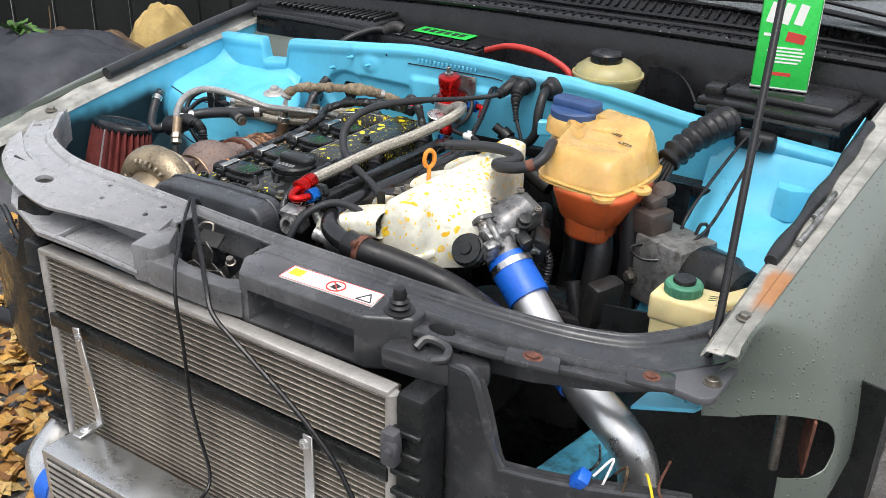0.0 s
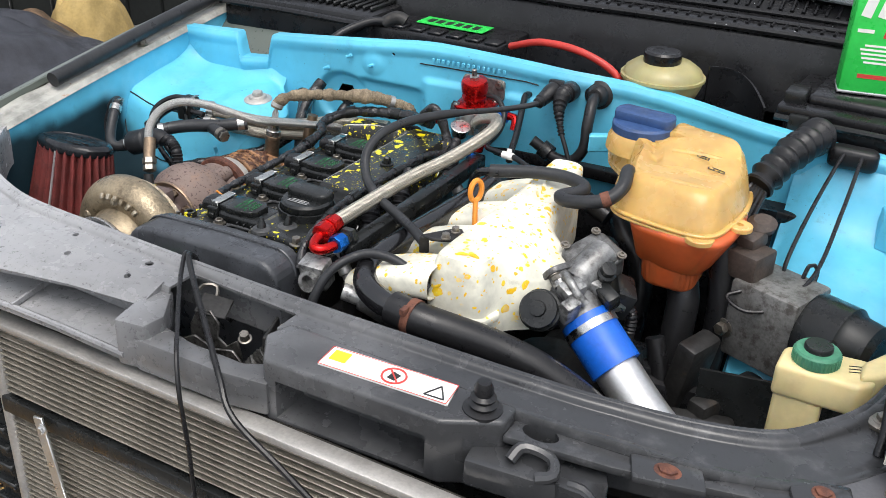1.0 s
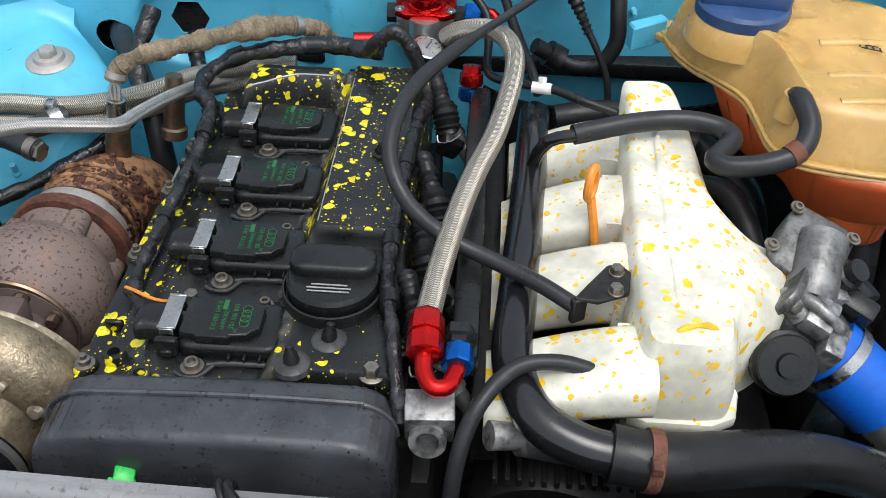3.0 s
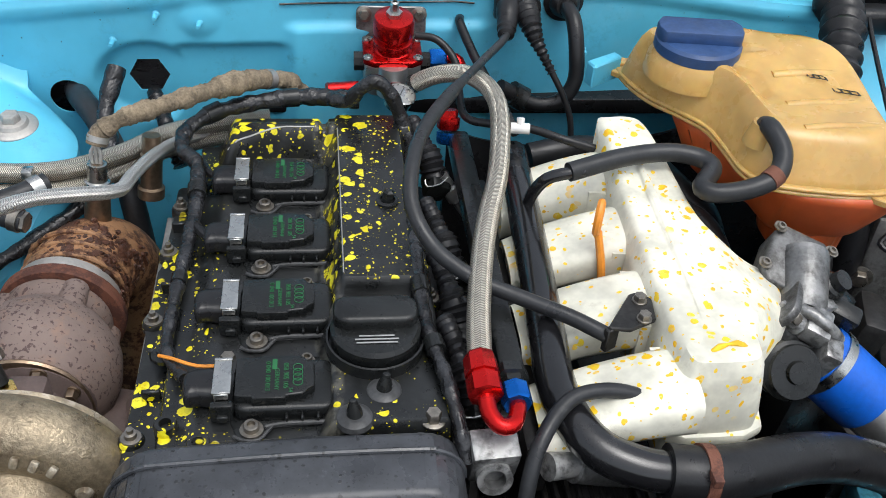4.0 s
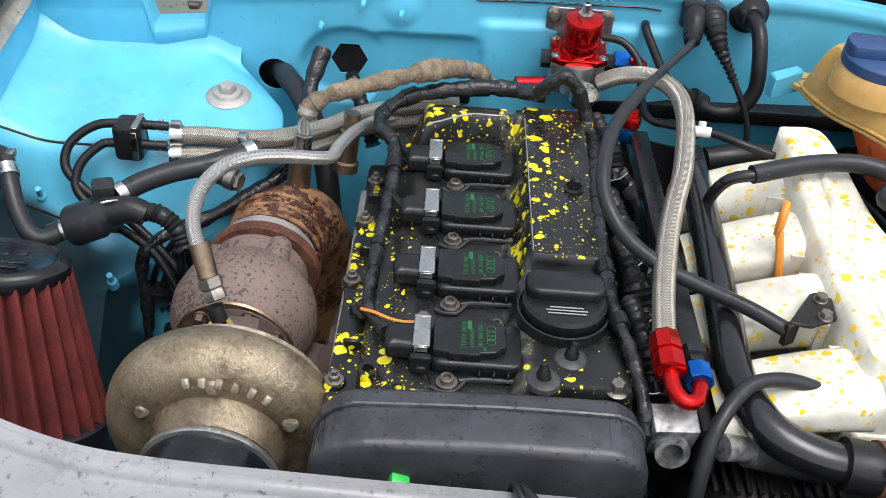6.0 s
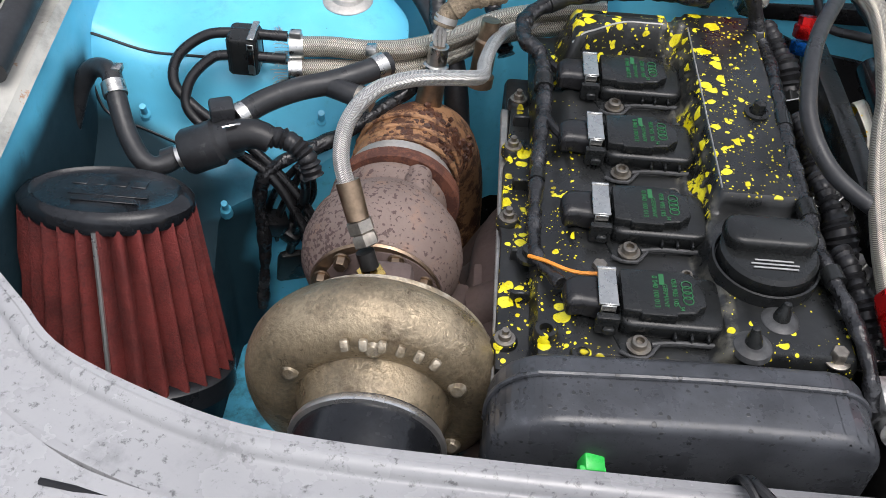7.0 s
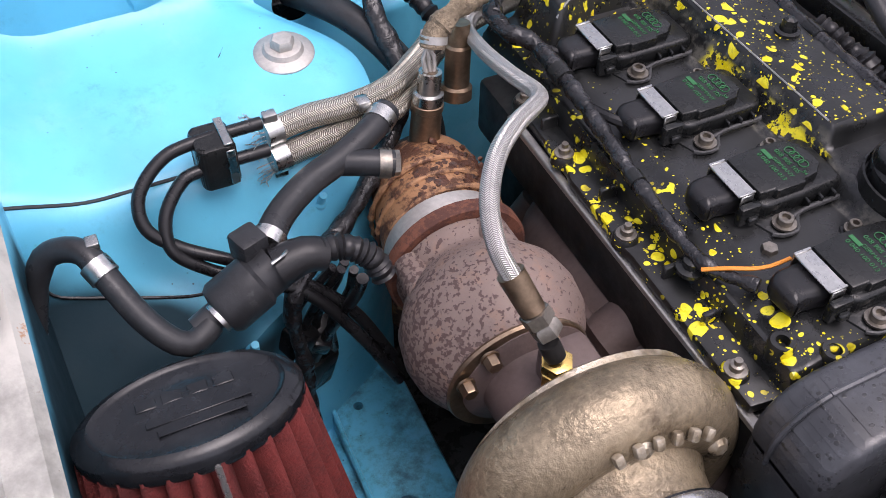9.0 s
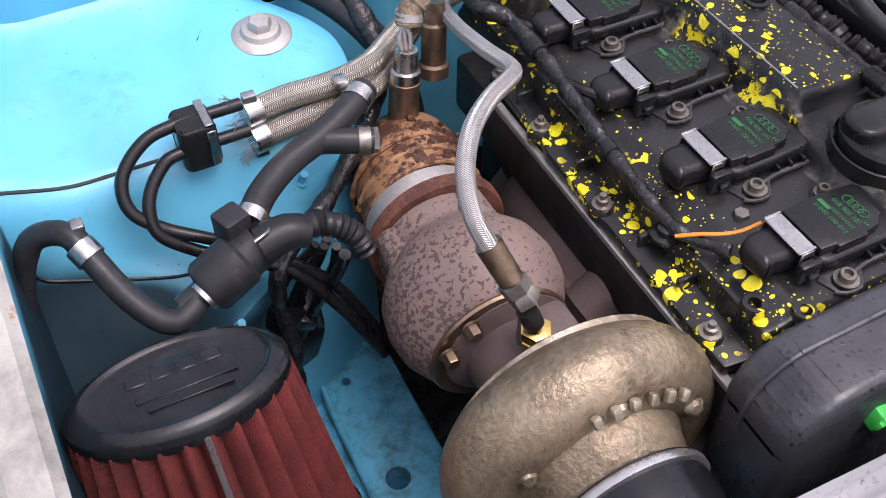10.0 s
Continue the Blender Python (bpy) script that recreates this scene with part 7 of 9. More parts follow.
lathe(b, [(0.06, 0), (0.065, 0.008), (0.065, 0.05), (0.06, 0.09), (0.03, 0.10)], (0.26, -0.02, 0.66), (0.1, 1, 0.1), 32)
alt = single("alternator", b, "dark_metal", "dark alternator with slotted casing", "alternator")
for k in range(12):
    b = bmesh.new()
    box(b, (0.215 + 0.009 * k, 0.0, 0.725), (0.004, 0.05, 0.008), None, 0.001, 1)
    part("fin", b, "dark_metal", alt)

# throttle body, coupler and charge pipe
tb = thing("throttle_unit", (0.45, 0.12, 0.74), "cast aluminium throttle body with black actuator", "throttle body")
axis = V(0.62, -0.32, -0.48).normalized()
tm = Matrix.Translation((0.446, 0.113, 0.772)) @ frame_of(axis)
b = bmesh.new()
lathe(b, [(0.034, -0.03), (0.034, -0.004), (0.031, 0.0), (0.031, 0.012), (0.029, 0.034)], (0, 0, 0), (0, 0, 1), 28)
b.transform(tm)
tbh = part("housing", b, "cast_dull", tb)
for k in range(4):
    a = radians(45 + 90 * k)
    b = bmesh.new()
    lathe(b, [(0.009, -0.030), (0.009, -0.012), (0.006, -0.011), (0.006, -0.005)], (0.036 * math.cos(a), 0.036 * math.sin(a), 0), (0, 0, 1), 12)
    b.transform(tm)
    part("flange_boss", b, "cast_dull", tbh)
for x, y, z, sx, sy, sz, rz in ((0.452, 0.088, 0.800, 0.022, 0.030, 0.018, -25), (0.470, 0.118, 0.796, 0.028, 0.022, 0.020, 10), (0.432, 0.098, 0.806, 0.018, 0.020, 0.014, 30), (0.458, 0.070, 0.782, 0.016, 0.022, 0.030, -20)):
    b = bmesh.new()
    box(b, (x, y, z), (sx, sy, sz), pose(0, 0, 0, 12, 18, rz), 0.003)
    part("casting_rib", b, "cast_dull", tbh)
b = bmesh.new()
slab(b, [(-0.026, -0.026), (-0.018, -0.034), (0.022, -0.034), (0.029, -0.022), (0.028, 0.026), (0.018, 0.033), (-0.020, 0.031), (-0.027, 0.020)], -0.020, 0.012, pose(0.452, 0.150, 0.812, 16, 16, -28), 0.004, 3)
motor = part("motor_cover", b, "cast_dull", tb, "grey cast motor cover")
b = bmesh.new()
lathe(b, [(0.014, -0.032), (0.020, -0.028), (0.021, -0.02), (0.021, 0.022), (0.018, 0.030), (0.010, 0.033), (0, 0.0335)], (0.456, 0.132, 0.810), (-0.30, -0.86, -0.40), 26)
part("motor_can", b, "cast_dull", motor)
for dx, dy in ((-0.026, -0.022), (0.026, -0.022), (0.024, 0.024), (-0.024, 0.022)):
    b = bmesh.new()
    sockbolt(b, pose(0.452, 0.150, 0.812, 16, 16, -28) @ V(dx, dy, 0.014), (0.2, -0.25, 0.95), 0.004, 0.004)
    part("cover_screw", b, "bolt", motor)
b = bmesh.new()
lathe(b, [(0.022, -0.012), (0.024, 0.002), (0.020, 0.005), (0.025, 0.008), (0.025, 0.013), (0.020, 0.016), (0.023, 0.018), (0.022, 0.021), (0.010, 0.022), (0.009, 0.026), (0, 0.0265)], (0.425, 0.070, 0.770), (0.05, -0.75, 0.55), 28)
part("idle_valve", b, "black_plastic", tb, "black ribbed idle valve")
b = bmesh.new()
box(b, (0.492, 0.150, 0.772), (0.026, 0.045, 0.040), pose(0, 0, 0, 10, 20, 30), 0.005)
part("sensor", b, "black_plastic", tb)
b = bmesh.new()
slab(b, rounded(-0.040, -0.040, 0.040, 0.040, 0.014), -0.034, -0.026, tm, 0.002, 2)
part("flange_plate", b, "cast_dull", tb)
for k in range(4):
    a = radians(45 + 90 * k)
    b = bmesh.new()
    hexbolt(b, tm @ V(0.042 * math.cos(a), 0.042 * math.sin(a), -0.026), axis, 0.0055, 0.006, 1.3)
    part("flange_bolt", b, "bolt", tb)
b = bmesh.new()
tube(b, [(0.436, 0.098, 0.812), (0.448, 0.086, 0.812), (0.462, 0.078, 0.802), (0.472, 0.082, 0.790)], 0.0055, 10)
part("bypass_pipe", b, "cast_dull", tb)
b = bmesh.new()
lathe(b, [(0.012, 0), (0.012, 0.010), (0.009, 0.012), (0.009, 0.020), (0, 0.021)], (0.476, 0.128, 0.806), (0.4, -0.4, 0.8), 18)
part("idle_stop", b, "black_plastic", tb)
b = bmesh.new()
box(b, (0.488, 0.112, 0.790), (0.030, 0.018, 0.022), pose(0, 0, 0, 20, 15, -30), 0.004)
part("connector", b, "black_plastic", tb, "black throttle connector")
b = bmesh.new()
tube(b, [(0.497, 0.155, 0.768), (0.507, 0.158, 0.745), (0.508, 0.150, 0.715), (0.502, 0.14, 0.68)], 0.0075, 12, 0.002, (0.005, 0.001))
part("sensor_lead", b, "rubber", tb, "ribbed black lead")

charge = thing("charge_pipe", (0.6, 0.05, 0.65), "polished aluminium charge pipe with blue silicone coupler", "charge pipe")
b = bmesh.new()
tube(b, [(0.490, 0.092, 0.738), (0.525, 0.078, 0.713), (0.572, 0.050, 0.688), (0.650, 0.005, 0.657), (0.705, -0.020, 0.640), (0.740, -0.025, 0.610), (0.752, -0.02, 0.56), (0.75, 0.0, 0.48)], 0.0275, 26)
part("pipe", b, "alu", charge)
b = bmesh.new()
tube(b, [(0.468, 0.103, 0.757), (0.488, 0.094, 0.742), (0.520, 0.081, 0.718)], 0.0318, 28)
coupler = part("coupler", b, "silicone", charge, "bright blue silicone coupler")
b = bmesh.new()
tube(b, [(0.475, 0.100, 0.7518), (0.4825, 0.0967, 0.746)], 0.0335, 30, 0.004)
lathe(b, [(0.006, 0), (0.006, 0.018), (0.004, 0.02)], (0.494, 0.118, 0.775), (0.3, 0.6, -0.3), 10)
part("hose_clamp", b, "steel", coupler, "bright worm-drive clamp")
b = bmesh.new()
tube(b, [(0.612, 0.027, 0.671), (0.640, 0.011, 0.661)], 0.0310, 24)
part("coupler", b, "silicone", charge)

# coolant expansion tank
tank = thing("coolant_tank", (0.485, 0.342, 0.70), "aged amber coolant expansion tank over an orange lower half", "expansion tank")
TANK = [(0.370, 0.440, 0.849, 0.412, 0.400), (0.376, 0.408, 0.849, 0.415, 0.390), (0.390, 0.377, 0.849, 0.420, 0.385), (0.411, 0.352, 0.849, 0.440, 0.365),
        (0.428, 0.325, 0.849, 0.470, 0.340), (0.433, 0.288, 0.849, 0.480, 0.310), (0.437, 0.252, 0.849, 0.490, 0.290), (0.455, 0.230, 0.849, 0.500, 0.280),
        (0.500, 0.218, 0.849, 0.515, 0.280), (0.548, 0.214, 0.849, 0.530, 0.280), (0.572, 0.226, 0.849, 0.540, 0.285), (0.582, 0.262, 0.849, 0.540, 0.300),
        (0.588, 0.320, 0.849, 0.540, 0.320), (0.580, 0.378, 0.849, 0.530, 0.345), (0.553, 0.412, 0.849, 0.515, 0.360), (0.500, 0.425, 0.849, 0.490, 0.365),
        (0.455, 0.445, 0.849, 0.440, 0.385), (0.405, 0.455, 0.849, 0.420, 0.400)]


def tank_top(x, y):
    main = 0.892 + 0.020 * smooth01((y - 0.29) / 0.10)
    dome = 0.902
    t = smooth01((x - 0.440) / 0.03)
    groove = 0.010 * math.exp(-((x - 0.455 - 0.25 * (0.36 - y) * smooth01((0.36 - y) / 0.05)) / 0.009) ** 2) * smooth01((y - 0.29) / 0.03)
    return dome + (main - dome) * t - groove


b = bmesh.new()
shell(b, TANK, 0.846, tank_top, (0.0, 0.03, 0.08, 0.15, 0.25, 0.37, 0.5, 0.65, 0.8, 0.92, 0.99), 0.42, 8)
lathe(b, [(0.049, 0), (0.047, 0.016), (0.043, 0.024), (0.040, 0.028)], (0.424, 0.389, 0.872), (0, -0.03, 1), 36)
part("upper_shell", b, "res_top", tank, "cloudy amber upper shell", 50)
b = bmesh.new()
rod(b, (0.450, 0.262, 0.868), (0.450, 0.262, 0.889), 0.016, 0.0105, 18)
part("hose_spigot", b, "res_top", tank)
for y in (0.250, 0.292, 0.335):
    b = bmesh.new()
    tube(b, [(0.482, y, tank_top(0.482, y) - 0.004), (0.515, y + 0.002, tank_top(0.515, y) - 0.0025), (0.556, y + 0.004, tank_top(0.556, y) - 0.005)], 0.0055, 10)
    part("moulded_rib", b, "res_top", tank)
cx, cy = 0.485, 0.335
PLAN = [(x, y) for x, y, z, tx, ty in TANK]
for z0, z1, grow in ((0.8385, 0.8425, 1.045), (0.8435, 0.8475, 1.05)):
    b = bmesh.new()
    slab(b, [(p.x, p.y) for p in smooth_path([(cx + (x - cx) * grow, cy + (y - cy) * grow, 0) for x, y in PLAN + PLAN[:1]], 0.008)[:-1]], z0, z1, None, 0.0012, 1)
    part("seam_flange", b, "res_top", tank)
for r, at in ((0.020, (0.376, 0.452, 0.840)), (0.016, (0.594, 0.274, 0.840)), (0.018, (0.560, 0.216, 0.838))):
    b = bmesh.new()
    lathe(b, [(r, 0), (r, 0.005), (r - 0.001, 0.006), (0.0045, 0.006), (0.004, 0.002), (0, 0.002)], at, (0, 0, 1), 22)
    part("fixing_lug", b, "res_top", tank)
b = bmesh.new()
slab(b, [(cx + 0.02 + (x - cx) * 0.62, cy - 0.035 + (y - cy) * 0.56) for x, y in PLAN], 0.775, 0.842, None, 0.012, 3, False, 1.5)
slab(b, rounded(0.488, 0.236, 0.556, 0.301, 0.02), 0.748, 0.80, None, 0.01, 3, False, 1.15)
part("lower_shell", b, "res_low", tank, "orange-stained lower shell", 50)
b = bmesh.new()
lathe(b, [(0.040, 0), (0.043, 0.003), (0.043, 0.013), (0.040, 0.016), (0, 0.0165)], (0.424, 0.389, 0.895), (0, -0.03, 1), 40)
slab(b, [(-0.0425, -0.004), (-0.038, -0.016), (0.038, -0.016), (0.0425, -0.004), (0.0425, 0.008), (0.036, 0.020), (-0.036, 0.020), (-0.0425, 0.008)], 0.012, 0.028, pose(0.424, 0.389, 0.895, 2, 0, -6), 0.0035, 2)
part("screw_cap", b, "cap_blue", tank, "dark blue screw cap with a grip bar")
for (x, y), w in (((0.524, 0.333), 0.016), ((0.547, 0.313), 0.022)):
    b = bmesh.new()
    for k in range(4):
        box(b, (x - w / 2 + w * k / 3, y - 0.003 * k, tank_top(x, y) + 0.0004), (0.0012, 0.007, 0.0006), None)
    box(b, (x, y - 0.008, tank_top(x, y) + 0.0004), (w, 0.0009, 0.0006), pose(0, 0, 0, 0, 0, -20), 0)
    box(b, (x, y - 0.001, tank_top(x, y) + 0.0004), (w, 0.0009, 0.0006), pose(0, 0, 0, 0, 0, -20), 0)
    part("printed_mark", b, "black_print", tank)
b = bmesh.new()
tube(b, [(0.538, 0.268, 0.752), (0.545, 0.258, 0.72), (0.54, 0.24, 0.65), (0.50, 0.22, 0.55), (0.48, 0.2, 0.48)], 0.021, 18)
single("tank_hose", b, "rubber", "thick black hose from the bottom of the coolant tank", "hose")
b = bmesh.new()
slab(b, [(0.335, 0.425), (0.372, 0.45), (0.366, 0.462), (0.33, 0.44)], 0.832, 0.858, None, 0.002, 1)
single("tank_bracket", b, "blue", "turquoise tank bracket on the firewall", "bracket")

# ribbed sleeve through the firewall
b = bmesh.new()
tube(b, [(0.634, 0.525, 0.893), (0.627, 0.490, 0.893), (0.612, 0.450, 0.884), (0.598, 0.415, 0.868), (0.588, 0.390, 0.852)], lambda t: 0.0235 - 0.004 * t + 0.0012 * math.sin(t * 17), 24, 0.003, (0.018, 0.0026))
sleeve = single("ribbed_sleeve", b, "rubber", "wide ribbed black rubber wiring sleeve", "sleeve")
for k in range(5):
    b = bmesh.new()
    tube(b, [(0.590 + 0.005 * (k - 2), 0.394, 0.855), (0.580 + 0.006 * (k - 2), 0.370, 0.830 - 0.003 * k), (0.572 + 0.007 * (k - 2), 0.355 - 0.004 * k, 0.79), (0.572 + 0.006 * (k - 2), 0.345, 0.70)], 0.0042, 8)
    part("wire", b, "wire", sleeve)
b = bmesh.new()
slab(b, [(0.656, 0.508), (0.714, 0.508), (0.720, 0.520), (0.714, 0.540), (0.656, 0.540), (0.650, 0.520)], 0.856, 0.886, None, 0.008, 3)
single("cable_grommet", b, "rubber", "black rubber grommet on the firewall edge", "grommet")

# dark sheet added to blacken the lower firewall; hoses and pipework under the tank
b = bmesh.new()
grid(b, lambda u, v: V(0.19 + 0.42 * u, 0.470 - 0.02 * math.sin(v * 2.4) - 0.006 * math.sin(u * 23) * math.sin(v * 9), 0.48 + (0.285 - 0.03 * math.sin(u * 5)) * v), 40, 20, 0.006)
part("insulation_mat", b, "wet_black", car, "dark sheet added to blacken the lower firewall")
for pts, r, lab in (
    ([(0.577, 0.285, 0.815), (0.583, 0.278, 0.775), (0.590, 0.272, 0.72), (0.588, 0.265, 0.62), (0.57, 0.26, 0.50)], 0.0165, "thick black upright hose beside the coolant tank"),
    ([(0.40, 0.40, 0.76), (0.43, 0.36, 0.745), (0.46, 0.34, 0.72), (0.47, 0.32, 0.66), (0.46, 0.30, 0.55)], 0.017, "black heater hose below the coolant tank"),
    ([(0.40, 0.33, 0.74), (0.425, 0.30, 0.755), (0.44, 0.265, 0.745), (0.45, 0.235, 0.70), (0.45, 0.22, 0.60)], 0.013, "black coolant hose behind the throttle"),
    ([(0.53, 0.20, 0.70), (0.545, 0.19, 0.66), (0.56, 0.185, 0.60), (0.55, 0.18, 0.50)], 0.012, "black hose low beside the charge pipe"),
):
    b = bmesh.new()
    tube(b, pts, r, 18)
    single("coolant_hose", b, "rubber", lab, "hose", "hoses below the tank")
# box added as dark clutter to fill the black low in the bay
b = bmesh.new()
box(b, (0.535, 0.215, 0.60), (0.10, 0.10, 0.11), pose(0, 0, 0, 0, 8, 20), 0.012)
box(b, (0.505, 0.20, 0.655), (0.05, 0.06, 0.03), pose(0, 0, 0, 0, 8, 20), 0.006)
single("pump_housing", b, "wet_black", "oily black box added as dark clutter low in the bay", "pump")

# brake hydraulic unit
abs_unit = thing("brake_unit", (0.66, 0.28, 0.60), "grey brake hydraulic block with black motor and pipes", "brake unit")
b = bmesh.new()
box(b, (0.645, 0.285, 0.705), (0.085, 0.075, 0.10), pose(0, 0, 0, 0, 0, -20), 0.006)
part("valve_block", b, "abs", abs_unit)
b = bmesh.new()
lathe(b, [(0.042, 0), (0.044, 0.004), (0.044, 0.045), (0.038, 0.052), (0.036, 0.075), (0.028, 0.082), (0, 0.083)], (0.685, 0.270, 0.715), (0.93, -0.35, 0), 30)
part("motor", b, "black_plastic", abs_unit, "black pump motor")
b = bmesh.new()
box(b, (0.606, 0.288, 0.768), (0.040, 0.045, 0.034), pose(0, 0, 0, 0, 0, -20), 0.005)
box(b, (0.600, 0.300, 0.790), (0.026, 0.032, 0.020), pose(0, 0, 0, 10, 0, -20), 0.004)
lathe(b, [(0.016, 0), (0.017, 0.006), (0.010, 0.012)], (0.606, 0.318, 0.800), (0, -0.3, 1), 16)
part("connector", b, "brown_plastic", abs_unit, "dirty brown wiring connector")
for k, (x, y) in enumerate(((0.632, 0.30), (0.652, 0.31), (0.66, 0.28), (0.675, 0.30))):
    b = bmesh.new()
    lathe(b, [(0.006, 0), (0.006, 0.012), (0.003, 0.016)], (x, y, 0.755), (0, 0, 1), 6)
    part("pipe_nut", b, "bolt", abs_unit)
b = bmesh.new()
hexbolt(b, (0.595, 0.262, 0.69), (-0.4, -0.9, 0), 0.008, 0.008)
part("mount_bolt", b, "bolt", abs_unit)
for pts in (
    [(0.652, 0.31, 0.768), (0.652, 0.325, 0.795), (0.658, 0.40, 0.83), (0.668, 0.48, 0.865), (0.675, 0.52, 0.883)],
    [(0.66, 0.28, 0.768), (0.672, 0.265, 0.772), (0.69, 0.32, 0.79), (0.695, 0.42, 0.835), (0.697, 0.515, 0.880)],
    [(0.632, 0.30, 0.768), (0.63, 0.29, 0.785), (0.62, 0.26, 0.77), (0.60, 0.245, 0.76), (0.625, 0.235, 0.752), (0.66, 0.25, 0.755)],
    [(0.675, 0.30, 0.768), (0.68, 0.315, 0.795), (0.69, 0.32, 0.79), (0.69, 0.305, 0.77)],
    [(0.60, 0.34, 0.77), (0.575, 0.36, 0.78), (0.54, 0.38, 0.78)],
    [(0.60, 0.33, 0.76), (0.57, 0.345, 0.765), (0.53, 0.36, 0.77)],
):
    b = bmesh.new()
    tube(b, pts, 0.0028, 8)
    part("brake_pipe", b, "wire", abs_unit, "thin black brake pipe")

for ob in abs_unit.children:
    if "pipe" not in ob.name:
        ob.matrix_basis = Matrix.Translation((0.012, -0.004, 0.022)) @ Matrix.Translation((0.65, 0.28, 0.72)) @ Matrix.Scale(1.1, 4) @ Matrix.Translation((-0.65, -0.28, -0.72))

# power steering reservoir
ps = thing("steering_reservoir", (0.715, 0.14, 0.66), "aged cream fluid reservoir with a green screw cap", "reservoir")
b = bmesh.new()
slab(b, [(0.687, 0.104), (0.775, 0.106), (0.789, 0.125), (0.786, 0.158), (0.774, 0.168), (0.705, 0.160), (0.688, 0.148)], 0.732, 0.772, None, 0.006, 3)
slab(b, [(0.690, 0.107), (0.744, 0.108), (0.740, 0.152), (0.693, 0.146)], 0.655, 0.736, None, 0.006, 3)
slab(b, [(0.772, 0.118), (0.792, 0.130), (0.836, 0.205), (0.826, 0.222), (0.806, 0.215), (0.770, 0.150)], 0.742, 0.778, None, 0.005, 2)
part("body", b, "res_cream", ps, "", 50)
b = bmesh.new()
lathe(b, [(0.024, 0), (0.025, 0.002)] + [(0.025, 0.014), (0.023, 0.0165)], (0.724, 0.134, 0.771), (0, 0, 1), 40)
cap2 = part("screw_cap", b, "cap_green", ps, "faded green ribbed screw cap")
b = bmesh.new()
lathe(b, [(0.0155, 0.012), (0.0155, 0.021), (0.0145, 0.0225), (0, 0.023)], (0.724, 0.134, 0.771), (0, 0, 1), 28)
part("cap_centre", b, "black_plastic", cap2, "black raised centre")
for k in range(36):
    a = k * math.pi / 18
    b = bmesh.new()
    rod(b, (0.724 + 0.025 * math.cos(a), 0.134 + 0.025 * math.sin(a), 0.773), (0.724 + 0.025 * math.cos(a), 0.134 + 0.025 * math.sin(a), 0.784), 0.0011, None, 5)
    part("grip_rib", b, "cap_green", cap2)
for k in range(3):
    b = bmesh.new()
    box(b, (0.765 + 0.001 * k, 0.146 - 0.006 * k, 0.7723), (0.016, 0.0012, 0.0005), pose(0, 0, 0, 0, 0, 22))
    part("printed_line", b, "dark_metal", ps)

# dark clutter under the tank
b = bmesh.new()
box(b, (0.60, 0.13, 0.62), (0.12, 0.06, 0.04), pose(0, 0, 0, 15, 0, 15), 0.01)
mount = single("engine_mount", b, "dark_metal", "dark engine mount bracket below the tank", "bracket")
b = bmesh.new()
box(b, (0.575, 0.20, 0.64), (0.03, 0.06, 0.16), pose(0, 0, 0, 0, 10, -20), 0.008)
part("mount_arm", b, "dark_metal", mount)
b = bmesh.new()
box(b, (0.63, 0.20, 0.60), (0.03, 0.12, 0.12), pose(0, 0, 0, 0, 0, -25), 0.008)
part("mount_plate", b, "dark_metal", mount)
b = bmesh.new()
rod(b, (0.40, 0.10, 0.55), (0.40, 0.22, 0.55), 0.09, None, 24)
box(b, (0.45, 0.28, 0.50), (0.25, 0.2, 0.14), None, 0.03)
single("gearbox", b, "dark_metal", "dark oily gearbox casing low in the bay", "casting")

# ---- turbocharger side ----
turbo = thing("turbocharger", (-0.19, 0.09, 0.60), "turbocharger with bronzed compressor and scaled turbine housing", "turbocharger")
T0 = V(-0.172, 0.012, 0.722)          # compressor centre
AX = V(0.03, 1.0, 0.0).normalized()   # shaft, towards the rear


def on_axis(d):
    return T0 + AX * d


REAR = 0.016                          # the hot side sits this much further back
HOT = Vector((-0.015, 0.0, 0.0))      # and this much towards the wing


b = bmesh.new()
# compressor scroll: volute whose section grows round the shaft
side_x_v = AX.cross(V(0, 0, 1)).normalized()


def volute(u, v):
    a = u * 2 * math.pi
    ang = a + 4.1
    r_sec = 0.023 + 0.008 * u
    R = 0.064 + 0.004 * u
    c = on_axis(0.004 * u) + (side_x_v * math.cos(ang) + V(0, 0, 1) * math.sin(ang)) * R
    out = side_x_v * math.cos(ang) + V(0, 0, 1) * math.sin(ang)
    w = 2 * math.pi * v
    return c + out * math.cos(w) * r_sec + AX * math.sin(w) * r_sec


grid(b, volute, 72, 28)
lathe(b, [(0.045, -0.048), (0.048, -0.046), (0.052, -0.030), (0.060, -0.014), (0.067, 0.004), (0.079, 0.022), (0.081, 0.030), (0.075, 0.034), (0.03, 0.036)], T0, AX, 56)
comp = part("compressor_housing", b, "comp", turbo, "bronze-tinted cast compressor housing", 60)
# raised cast letters that make up a maker's mark, as plain bars
for k in range(6):
    a = radians(104 - k * 9.5)
    q = T0 - AX * 0.0285 + (side_x_v * math.cos(a) + V(0, 0, 1) * math.sin(a)) * 0.075
    b = bmesh.new()
    box(b, q, (0.0062, 0.006, 0.0085), pose(0, 0, 0, -32, 0, 0) @ pose(0, 0, 0, 0, 90 - math.degrees(a), 0), 0.002, 2)
    part("cast_mark", b, "comp", comp)
